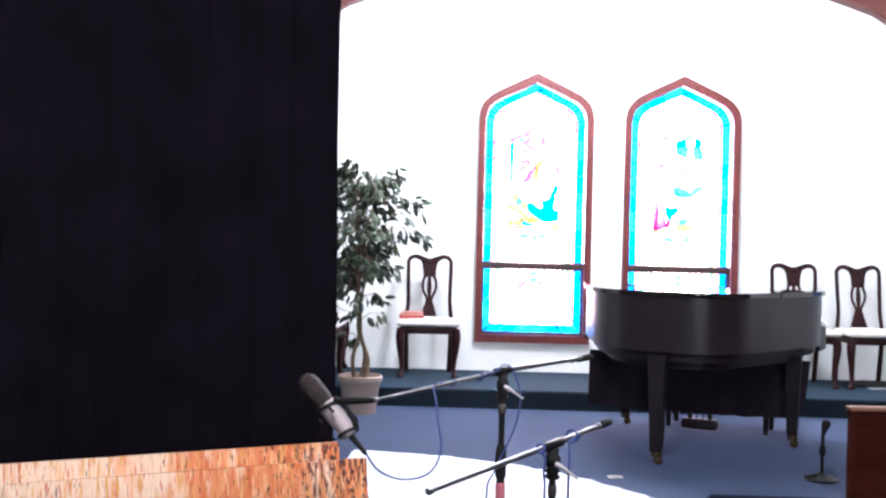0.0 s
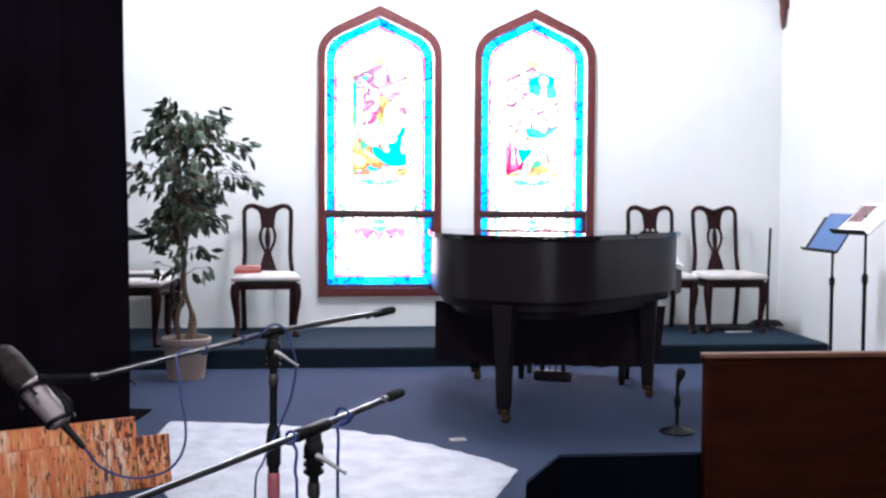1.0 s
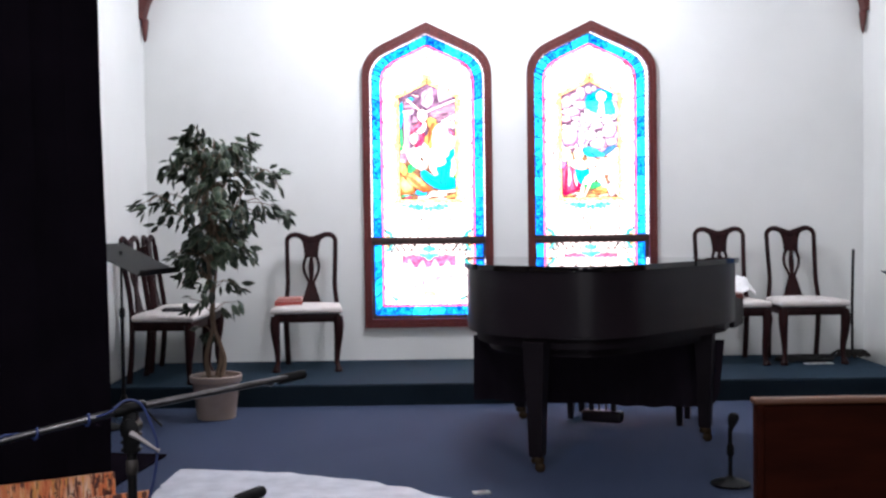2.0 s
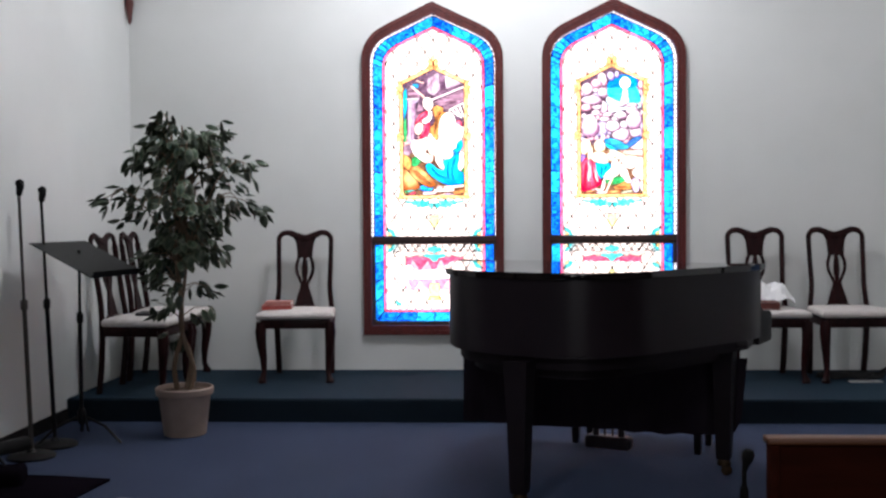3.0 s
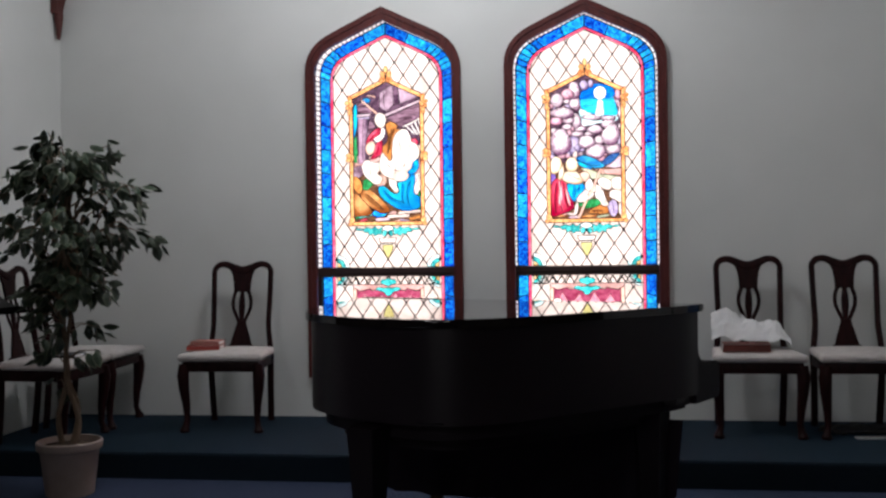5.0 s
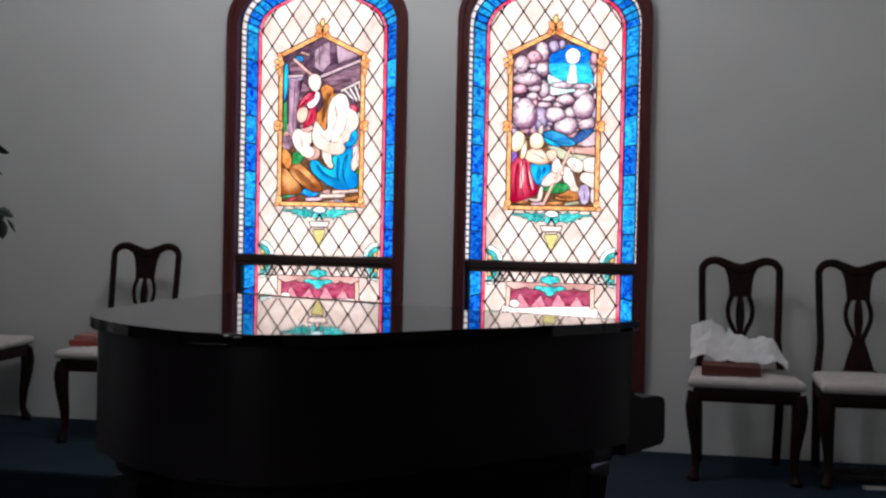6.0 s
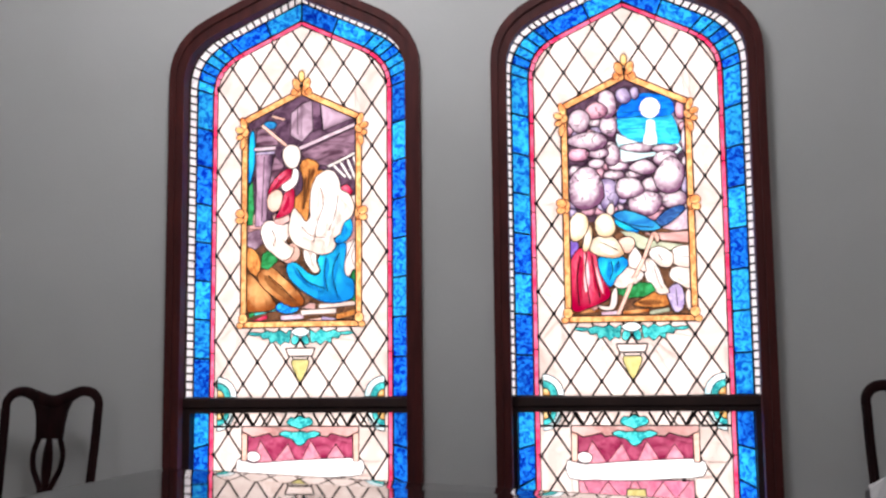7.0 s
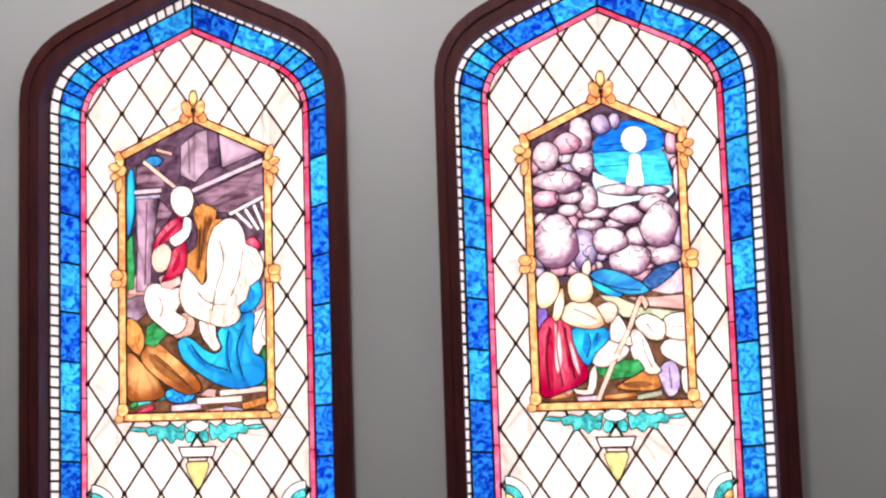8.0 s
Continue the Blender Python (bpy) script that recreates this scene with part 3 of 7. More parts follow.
def minus(polys, hull):
    """What is left of convex polygons once a convex hull is cut out of them."""
    out, hb = [], bounds(hull)
    for poly in polys:
        if apart(bounds(poly), hb):
            out.append(poly)
            continue
        for i in range(len(hull)):
            off = half_plane(poly, hull[i - 1], hull[i], False)
            if len(off) > 2 and area(off) > 4e-6:
                out.append(off)
            poly = half_plane(poly, hull[i - 1], hull[i])
            if len(poly) < 3:
                break
    return out


def line_in(p, q, hull):
    """The stretch (t0, t1) of a line within a convex hull."""
    t0, t1 = 0.0, 1.0
    for i in range(len(hull)):
        a, b = hull[i - 1], hull[i]
        dx, dy = b[0] - a[0], b[1] - a[1]
        f = dx * (p[1] - a[1]) - dy * (p[0] - a[0])
        g = dx * (q[1] - p[1]) - dy * (q[0] - p[0])
        if abs(g) < 1e-9:
            if f < 1e-7:
                return None
        elif g > 0:
            t0 = max(t0, -f / g)
        else:
            t1 = min(t1, -f / g)
    return (t0, t1) if t1 - t0 > 1e-4 else None


def oval(u, v, ru, rv, turn=0.0, n=14):
    c, s = math.cos(radians(turn)), math.sin(radians(turn))
    return [(u + c * ru * math.cos(a) - s * rv * math.sin(a), v + s * ru * math.cos(a) + c * rv * math.sin(a)) for a in (2 * math.pi * k / n for k in range(n))]


def strip(p, q, w):
    d = Vector((q[0] - p[0], q[1] - p[1])).normalized() * (w / 2)
    return [(p[0] + d.y, p[1] - d.x), (q[0] + d.y, q[1] - d.x), (q[0] - d.y, q[1] + d.x), (p[0] - d.y, p[1] + d.x)]


GLASS_Y = 0.104                                    # depth of the glass behind the wall face


class Glazing:
    """Pieces of glass, laid from the front one to the back one, with lead along their edges."""

    def __init__(self, window):
        self.window, self.laid, self.lead_v, self.lead_f = window, [], [], []

    def bar(self, p, q, w):
        if (p[0] - q[0]) ** 2 + (p[1] - q[1]) ** 2 < 1e-7:
            return
        c, k = strip(p, q, w), len(self.lead_v)
        self.lead_v += [(u, GLASS_Y - 0.002, v) for u, v in c] + [(p[0], GLASS_Y - 0.006, p[1]), (q[0], GLASS_Y - 0.006, q[1])]
        self.lead_f += [(k, k + 1, k + 5, k + 4), (k + 2, k + 3, k + 4, k + 5), (k, k + 4, k + 3), (k + 1, k + 2, k + 5)]

    def pane(self, polys, material, name="pane"):
        verts, faces = [], []
        for poly in polys:
            poly = [p for i, p in enumerate(poly) if abs(p[0] - poly[i - 1][0]) + abs(p[1] - poly[i - 1][1]) > 1e-5]
            if len(poly) < 3:
                continue
            k, n = len(verts), len(poly)
            verts += [(u, GLASS_Y, v) for u, v in poly] + [(u, GLASS_Y + 0.004, v) for u, v in poly]
            faces.append(tuple(range(k, k + n)))
            faces += [(k + (i + 1) % n, k + i, k + n + i, k + n + (i + 1) % n) for i in range(n)]
        me = bpy.data.meshes.new(name)
        me.from_pydata(verts, [], faces)
        me.materials.append(material)
        ob = new(name, me)
        ob.parent = self.window
        return ob

    def lay(self, poly, colour, within=None, width=0.006, edges=None, name="pane"):
        poly = poly if area(poly) > 0 else poly[::-1]
        whole = meet(poly, within) if within else poly
        if not whole:
            return
        left = [whole]
        wb = bounds(whole)
        near = [h for h, hb in self.laid if not apart(wb, hb)]
        for h in near:
            left = minus(left, h)
            if not left:
                return
        self.pane(left, GLASS[colour], name)
        n = len(whole)
        for i in range(n) if width else ():
            p, q = whole[i - 1], whole[i]
            if edges is not None and not edges(p, q):
                continue
            spans = [(0.0, 1.0)]
            for h in near:
                cut = line_in(p, q, h)
                if cut:
                    spans = [s for a, b in spans for s in ((a, min(b, cut[0])), (max(a, cut[1]), b)) if s[1] - s[0] > 1e-3]
            for a, b in spans:
                at = lambda t: (p[0] + t * (q[0] - p[0]), p[1] + t * (q[1] - p[1]))
                self.bar(at(a), at(b), width)
        self.laid.append((whole, wb))

    def group(self, polys, colour, within=None, width=0.005):
        """One piece of glass made of several overlapping convex outlines, leaded round its whole outline."""
        polys = [meet(p if area(p) > 0 else p[::-1], within) if within else p for p in polys]
        polys = [p for p in polys if p]
        before = len(self.laid)
        left = []
        for p in polys:
            rest, pb = [p], bounds(p)
            for h, hb in self.laid:
                if not apart(pb, hb):
                    rest = minus(rest, h)
            left += rest
            self.laid.append((p, pb))
        if not left:
            del self.laid[before:]
            return
        self.pane(left, GLASS[colour])
        for i, p in enumerate(polys):
            others = [h for k, (h, hb) in enumerate(self.laid) if k != before + i]
            for j in range(len(p)):
                a, b = p[j - 1], p[j]
                spans = [(0.0, 1.0)]
                for h in others:
                    cut = line_in(a, b, h)
                    if cut:
                        spans = [s for c, d in spans for s in ((c, min(d, cut[0])), (max(c, cut[1]), d)) if s[1] - s[0] > 1e-3]
                for c, d in spans:
                    at = lambda t: (a[0] + t * (b[0] - a[0]), a[1] + t * (b[1] - a[1]))
                    self.bar(at(c), at(d), width)

    def shape(self, line, colour, within, width=0.0036):
        """A rounded piece of any outline, leaded along it."""
        pieces = [meet(p, within) for p in ears(line)]
        pieces = [p for p in pieces if p]
        before, left = list(self.laid), []
        for p in pieces:
            rest, pb = [p], bounds(p)
            for h, hb in before:
                if not apart(pb, hb):
                    rest = minus(rest, h)
            left += rest
            self.laid.append((p, pb))
        if not left:
            return
        self.pane(left, GLASS[colour])
        for j in range(len(line)):
            a, b = line[j - 1], line[j]
            eb = (min(a[0], b[0]), max(a[0], b[0]), min(a[1], b[1]), max(a[1], b[1]))
            inside = line_in(a, b, within)
            spans = [inside] if inside else []
            for h, hb in before:
                if eb[1] < hb[0] or hb[1] < eb[0] or eb[3] < hb[2] or hb[3] < eb[2]:
                    continue
                cut = line_in(a, b, h)
                if cut:
                    spans = [s for c, d in spans for s in ((c, min(d, cut[0])), (max(c, cut[1]), d)) if s[1] - s[0] > 1e-3]
            for c, d in spans if width else ():
                at = lambda t: (a[0] + t * (b[0] - a[0]), a[1] + t * (b[1] - a[1]))
                self.bar(at(c), at(d), width)

    def finish(self):
        me = bpy.data.meshes.new("lead_came")
        me.from_pydata(self.lead_v, [], self.lead_f)
        me.materials.append(LEAD)
        ob = new("lead_came", me)
        ob.parent = self.window


BASE = 1.435                                       # foot of the pictorial panel


def streak(u0, v0, u1, v1, w):
    return strip((u0 / 100, BASE + v0 / 100), (u1 / 100, BASE + v1 / 100), w / 100)


def ears(poly):
    """A simple outline cut into convex pieces: triangles first, joined again while they stay convex."""
    pts = poly if area(poly) > 0 else poly[::-1]
    turn = lambda o, p, q: (p[0] - o[0]) * (q[1] - o[1]) - (p[1] - o[1]) * (q[0] - o[0])
    left, pieces = list(range(len(pts))), []
    while len(left) > 3:
        for i in range(len(left)):
            a, b, c = left[i - 1], left[i], left[(i + 1) % len(left)]
            if turn(pts[a], pts[b], pts[c]) > 1e-12 and not any(
                    min(turn(pts[a], pts[b], pts[k]), turn(pts[b], pts[c], pts[k]), turn(pts[c], pts[a], pts[k])) > -1e-12 for k in left if k not in (a, b, c)):
                pieces.append([a, b, c])
                left.pop(i)
                break
        else:
            left.pop(0)
    pieces.append(left)
    joined = True
    while joined:
        joined = False
        for i in range(len(pieces)):
            for j in range(i + 1, len(pieces)):
                p, q = pieces[i], pieces[j]
                cut = [(k, m) for k in range(len(p)) for m in range(len(q)) if p[k - 1] == q[m] and p[k] == q[m - 1]]
                if not cut:
                    continue
                k, m = cut[0]
                whole = p[k:] + p[:k]
                whole = whole + [q[(m + 1 + n) % len(q)] for n in range(len(q) - 2)]
                if all(turn(pts[whole[n - 2]], pts[whole[n - 1]], pts[whole[n]]) > 1e-13 for n in range(len(whole))):
                    pieces[i] = whole
                    pieces.pop(j)
                    joined = True
                    break
            if joined:
                break
    return [[pts[k] for k in p] for p in pieces]


def ellipse(u, v, a, b, n=10):
    return [(u + a * math.cos(2 * math.pi * k / n), v + b * math.sin(2 * math.pi * k / n)) for k in range(n)]


def painter(g, pane):
    """Four brushes for a panel, in centimetres over its foot: a rounded piece of glass, a straight-edged one, a strip, a painted line."""
    def put(colour, *points):
        line = [(p.x / 100, BASE + p.y / 100) for p in spline([(u, v, 0) for u, v in points], 2, True)]
        g.shape(line, colour, pane, 0.0 if colour in ("ice", "glow", "deep", "shade", "umber", "crimson", "blush") else 0.0016 if colour in ("heaven", "lagoon") else 0.0040)

    def cut(colour, *points):
        g.shape([(u / 100, BASE + v / 100) for u, v in points], colour, pane, 0.0026)

    def bar(colour, u0, v0, u1, v1, w):
        g.group([streak(u0, v0, u1, v1, w)], colour, pane, 0.0022)

    def line(w, *points):
        path = [(p.x / 100, BASE + p.y / 100) for p in spline([(u, v, 0) for u, v in points], 4)]
        for p, q in zip(path, path[1:]):
            g.bar(p, q, w / 100)

    return put, cut, bar, line


def scene_rural(g, pane):
    """Panel with a bright disc in a blue sky over heaped stones, and plain shapes of coloured glass below."""
    put, cut, bar, line = painter(g, pane)
    rnd = random.Random(5)
    put("crimson", (-19.6, 27.1), (-18.2, 23), (-18.8, 13.8), (-20.2, 5.7), (-21, 13.8), (-20.7, 21.2))
    put("blush", (-17.8, 28.1), (-16.1, 22.9), (-15.9, 15.5), (-17.5, 11.9), (-18.1, 17.4), (-17.6, 22.9))
    put("crimson", (-15.3, 28.1), (-14, 22.9), (-12.4, 15.5), (-11.8, 9.6), (-13.9, 13.7), (-14.8, 21))
    put("blush", (-13.3, 22.9), (-11.3, 16.4), (-10.4, 11.1), (-12.4, 15.5))
    put("deep", (-8.2, 24.5), (-6.9, 21.7), (-7.7, 16.8), (-9.1, 19))
    put("deep", (-4.7, 24), (-3.3, 22.5), (-5.6, 19.3), (-5.9, 21.7))
    put("shade", (7.9, 22.4), (9.6, 18.8), (12, 13.2), (9.2, 15.1))
    put("shade", (9.5, 26.8), (11.6, 25.8), (13, 22.5), (10.5, 23.6))
    put("shade", (18.2, 23.9), (23.2, 23.8), (23.2, 22.5), (19.2, 22.4))
    put("shade", (18, 17.2), (23, 15.6), (22.9, 14), (19, 15.7))
    put("shade", (-11.8, 29.9), (-6.3, 28.7), (-3.8, 27.2), (-8.2, 26.7))
    put("shade", (-3.2, 16.5), (1.4, 17.5), (2.6, 16.4), (-2.2, 14.6))
    put("umber", (2.7, 8.2), (9, 8.5), (12.6, 7.3), (5.3, 6.5))
    bar("flesh", -5.3, 2.3, 0.5, 15.3, 1.5)
    bar("flesh", 0.5, 15.3, 5.6, 25, 1.5)
    bar("flesh", 5.6, 25, 9.3, 34.4, 1.5)
    put("flesh", (8.3, 34.8), (10.5, 35.7), (12.1, 32.9), (10.8, 30.7), (10.1, 32.9), (8.7, 33.3))
    put("glow", *ellipse(9.8, 85.6, 4.0, 4.2))
    put("ice", (8.4, 80.5), (11.5, 80.4), (11.7, 76), (12.3, 70.9), (6.8, 71.1), (7.9, 76.1))
    put("ivory", (-13.2, 40.3), (-10.4, 43.4), (-6.6, 42.4), (-4.9, 37.2), (-7.6, 33.9), (-12.3, 34.8))
    put("cream", (-8.5, 45.3), (-6.1, 47.8), (-5.4, 44), (-7.6, 41.7))
    put("ivory", (-23.2, 40.6), (-20.2, 44.2), (-16.5, 42.7), (-15.6, 38.2), (-18.3, 33.4), (-22, 32.4), (-23.6, 36.2))
    put("ivory", (-18.5, 29.5), (-16.4, 37.2), (-14.6, 38.7), (-14.3, 33.5), (-16.3, 28.4))
    put("ivory", (-15.7, 31.4), (-12.5, 34.3), (-6.1, 34), (-3.3, 30.4), (-1.9, 26.7), (-6.3, 25.3), (-11.8, 26.4), (-15.4, 28.5))
    put("flesh", (-4.6, 32.1), (0.1, 34), (2.5, 31.4), (0.4, 27.4), (-2.5, 27.8))
    put("milk", (0.1, 27.8), (2.5, 29.7), (5.1, 25.1), (6.5, 19.8), (3, 20.7), (-0.4, 21.9))
    put("turquoise", (-12.7, 25.2), (-8.3, 26.5), (-2.1, 25.8), (-0.3, 22.6), (-5.1, 17.8), (-7.5, 13.7), (-10.6, 17.3))
    put("cream", (-6.5, 14.9), (-4.1, 19.9), (0.7, 22.2), (5.7, 18.9), (2.4, 15.1), (-3.1, 13.2))
    put("cream", (-8.4, 6.4), (-7.5, 11.3), (-5.5, 14.2), (-5, 9.9), (-6.5, 5), (-11.6, 5.1), (-12.7, 7.1))
    cut("green", (-5.7, 13.4), (2.1, 15.6), (8, 15.5), (10, 12.5), (5.8, 9.9), (-1, 9.4), (-4.6, 11))
    put("red", (-23.3, 24.3), (-20, 29.4), (-15.1, 30.7), (-12.5, 25.7), (-10.3, 19.4), (-7.6, 11.5), (-9.8, 8.4), (-16.8, 5.4), (-21.7, 4.1), (-23.6, 7.4), (-23.9, 15.7))
    put("violet", (-23.5, 32), (-20.7, 33.1), (-19.7, 28.7), (-22.6, 22.5), (-24, 20.1))
    cut("dusk", (-17.6, 6.7), (-14, 9), (-12.1, 6.6), (-14.1, 4.7))
    put("milk", (6.3, 24.8), (9, 24.3), (11.4, 20.4), (13.3, 14.5), (15.2, 11.5), (11.3, 10.6), (7.5, 14.2), (5.7, 18.5))
    put("milk", (7.4, 27.5), (11.3, 29.8), (17, 26.7), (16.1, 21.6), (12.2, 21.5), (9.2, 23.9))
    put("milk", (16.7, 28.4), (21, 29.9), (24.6, 29), (24.3, 21.6), (19.1, 21.5), (16.1, 23.7))
    put("milk", (16.5, 21.2), (24.4, 21.3), (24.1, 12.3), (18.6, 14.8), (15.2, 17.4))
    put("lilac", (14, 12.2), (18.8, 15.2), (20.9, 9.7), (19.8, 4.7), (16.8, 3.6), (15, 7.5))
    put("cream", (21.2, 11.7), (23.8, 12.6), (23.5, 3.9), (21.4, 5.9))
    put("amber", (6.7, 10.4), (12, 12.7), (15.2, 8), (13.1, 5.7), (5, 5.8), (0.8, 7))
    cut("moss", (-3.4, 36.2), (2, 35.6), (9.7, 31.9), (25.7, 29.6), (25.6, 27.7), (15.4, 27.9), (3.8, 28.9), (-0.4, 33.3))
    cut("dusk", (4.9, 35.3), (14.9, 35.1), (25.2, 35.6), (25, 30.6), (12.9, 32))
    put("sky", (-6.4, 42.5), (-1.3, 44.5), (6.8, 41.8), (12.9, 36.9), (5.7, 35.9), (-1, 38.8))
    put("night", (9.7, 38.7), (14.3, 43.7), (20.2, 45.9), (22.3, 44.3), (17.5, 39.7), (13.2, 37.5))
    cut("mauve", (12.7, 36.9), (17.9, 39.9), (22.6, 44.1), (25.2, 44.4), (24.9, 36.6), (18.5, 35.6))
    put("turquoise", (-6.4, 41.3), (-2.2, 39.6), (4.2, 36.5), (2.2, 35), (-3.6, 37.7))
    put("stone", (-9, 50.1), (-14.1, 45.4), (-20, 45.6), (-24, 52.2), (-21.2, 60.1), (-15.5, 62.7), (-11, 59))
    put("stone", (21.7, 55), (19, 51), (13.4, 51.1), (10.2, 56.7), (13.1, 62.4), (17.5, 65.7), (22.5, 61.3))
    put("stone", (6.7, 51.6), (2.3, 49.6), (-2.3, 48.9), (-4.7, 52.9), (-3.1, 57), (1.4, 57.6), (5.1, 55.9))
    put("stone", (12.7, 45.2), (8.7, 41.8), (2.1, 43.3), (0.2, 46.2), (1.3, 50.3), (7.1, 52.1), (13.5, 49.7))
    put("stone", (23.4, 47.3), (19.9, 45), (14.8, 45), (9.8, 48), (12.3, 51.2), (18.3, 52.3), (22.6, 50.4))
    put("stone2", (-3.1, 49.7), (-5.8, 44.7), (-10.1, 45.4), (-11, 51), (-11.1, 56.7), (-6.9, 57.4), (-3.7, 55.1))
    put("stone2", (-17.1, 47.9), (-19.7, 45.7), (-22.5, 45.4), (-24.5, 48.8), (-23.4, 52.9), (-20.6, 54.5), (-17.6, 51.8))
    put("stone3", (-14.9, 66.6), (-17.4, 64.9), (-21.7, 64.9), (-23.2, 67.2), (-22, 69.8), (-18.8, 70.2), (-15.2, 69.5))
    put("stone", (-7.4, 71.2), (-11.9, 68.8), (-17.8, 69.9), (-24, 72.6), (-20.5, 75.6), (-13.6, 76.7), (-8.4, 75.1))
    put("stone", (-14.5, 79.7), (-17.1, 75.8), (-20, 76.9), (-22.9, 80.8), (-21.2, 85.1), (-17.9, 86.2), (-14.5, 84))
    put("stone3", (-7.3, 83.7), (-10.1, 82), (-14.3, 81.6), (-16.4, 84.6), (-14.9, 87.2), (-11.3, 89), (-7.2, 86.3))
    put("stone", (-3.4, 85.8), (-5.5, 82.1), (-9.3, 82.4), (-10.6, 87), (-10.1, 92.6), (-6.7, 93.5), (-4.2, 91.6))
    put("stone2", (2.6, 89.5), (0.7, 87.8), (-2, 87.9), (-3.7, 90.2), (-3.2, 93.2), (-0.2, 94.4), (1.9, 92.5))
    put("stone2", (5.7, 91.2), (4.2, 89), (2.3, 90.5), (2, 93), (3.3, 94.6), (5.5, 93.8))
    put("stone", (-3.4, 77.4), (-5.1, 73.9), (-8.3, 75.4), (-10.6, 78.3), (-8.9, 82.3), (-6, 83.9), (-3.7, 81.1))
    put("stone", (-6.9, 67.2), (-9.9, 65.6), (-13.9, 66.1), (-16.1, 67.7), (-14.8, 70.4), (-11.1, 70.7), (-7.8, 69.4))
    put("stone", (-8.9, 62.9), (-10.9, 61.6), (-13.9, 61.7), (-15.4, 63.4), (-14.2, 65.2), (-11.8, 65.6), (-8.8, 64.8))
    put("stone", (-2.5, 65.4), (-4.3, 62.9), (-7.5, 62.6), (-9, 66.6), (-7.4, 70.4), (-5.2, 71.5), (-2.8, 69.6))
    put("stone", (0.5, 61.4), (-1.7, 60.5), (-5.5, 60.5), (-7.6, 62), (-6.1, 63.5), (-2.8, 64), (0.8, 63.3))
    put("stone", (-0.2, 57.9), (-3.4, 56.7), (-7.5, 56.5), (-9.5, 58.6), (-8.3, 60.3), (-4.7, 60.8), (-1.7, 59.9))
    put("stone", (12.3, 60.5), (8.6, 58.4), (4.1, 59), (0.6, 61.2), (2.7, 63.3), (7.1, 64.9), (10.2, 62.9))
    put("stone", (19.5, 63.4), (17.3, 61.3), (13.3, 61.2), (10.2, 64.3), (12.1, 67), (15.9, 68.1), (19.7, 66.3))
    put("stone", (12.6, 52.6), (9.8, 49.2), (7.5, 50.8), (5.6, 53.3), (6.3, 56.3), (9.4, 57.5), (11.8, 56.3))
    put("stone3", (24, 82.5), (22.1, 80.3), (19.9, 81.1), (19.6, 85.6), (21.4, 88.9), (23.2, 87.5))
    put("stone", (25.9, 70.3), (23.8, 65.7), (21.9, 68.3), (21.7, 74.2), (23.3, 78.4), (25.6, 76.5))
    put("stone", (25.4, 62.3), (23.9, 60.9), (21.5, 61.4), (21.8, 64.4), (23.1, 65.9), (25.1, 65.3))
    put("stone2", (25.3, 51.9), (23.4, 48.6), (21.7, 49.8), (20.8, 54.3), (22.7, 57.5), (24.9, 56.7))
    put("stone", (-18, 59.2), (-20, 57.5), (-22.3, 57.9), (-23, 61.3), (-21.2, 63.1), (-18.3, 62.5))
    put("stone2", (-17, 74.1), (-18.7, 72.7), (-21.2, 73.2), (-21.9, 75.5), (-19.9, 77.5), (-17.5, 76.2))
    put("stone", (19.8, 67.9), (16.8, 66.8), (12.1, 67.1), (9.8, 68.4), (11.6, 70.1), (15.2, 70.5), (19.9, 69.5))
    put("stone", (13.3, 68.5), (7.9, 67.4), (2, 68), (-2.1, 69.2), (-1.4, 70.7), (6.4, 71.5), (11.6, 70))
    put("stone2", (-6.9, 46.1), (-8.3, 44), (-10.8, 44.8), (-12.2, 46.5), (-11.3, 49), (-9, 49.3), (-6.6, 48.3))
    put("stone3", (-12.8, 44.5), (-14.5, 42.5), (-17.5, 43), (-18.7, 44.9), (-18.6, 47), (-15.3, 48), (-12.8, 46.2))
    put("stone", (5.7, 58), (3.9, 57.2), (0.8, 57), (-1.1, 58.5), (0.1, 59.8), (2.9, 60.5), (5.3, 59.4))
    put("stone3", (25.8, 76.4), (24.1, 74.1), (21.5, 75.6), (20.9, 78.3), (23.1, 79.7), (25.4, 79))
    put("stone2", (-20, 43.8), (-21.5, 42.2), (-23.4, 42.9), (-23.9, 45.2), (-22.4, 46.8), (-20.6, 45.7))
    put("stone3", (-8.5, 58.6), (-10.2, 56.7), (-13, 57.7), (-12.8, 60.3), (-11.2, 62.1), (-8.9, 61.2))
    put("stone2", (-0.1, 48.7), (-1.8, 46.7), (-3.9, 47.7), (-4.2, 50.1), (-2.6, 51.4), (-0.5, 51))
    bar("amber", 3.5, 59.6, 11, 60.5, 1.6)
    put("heaven", (-3.3, 81.8), (-2.3, 86.4), (2.1, 90), (8, 91.8), (17.1, 89.6), (19.4, 85.4), (18.3, 82.5), (11.4, 81.6), (4.1, 82.2))
    put("lagoon", (-3.4, 81.6), (4, 82.1), (11.3, 81.5), (18.3, 82.4), (20.6, 75.6), (20.5, 70.4), (5.5, 71.6), (-2.1, 75.6))
    put("ice", (-3.5, 75.5), (5.6, 71.5), (20.5, 70.3), (20, 66.6), (9.1, 65.8), (-1.2, 63.9), (-2.9, 69.2))
    bar("tan", -23.1, 4.3, -12.4, 4.9, 1.8)
    bar("mauve", -11.5, 3.4, -3.5, 4, 1.5)
    bar("tan", -3.2, 3.7, 7.1, 4.6, 1.6)
    bar("moss", 7.1, 3.5, 15, 4.8, 1.6)
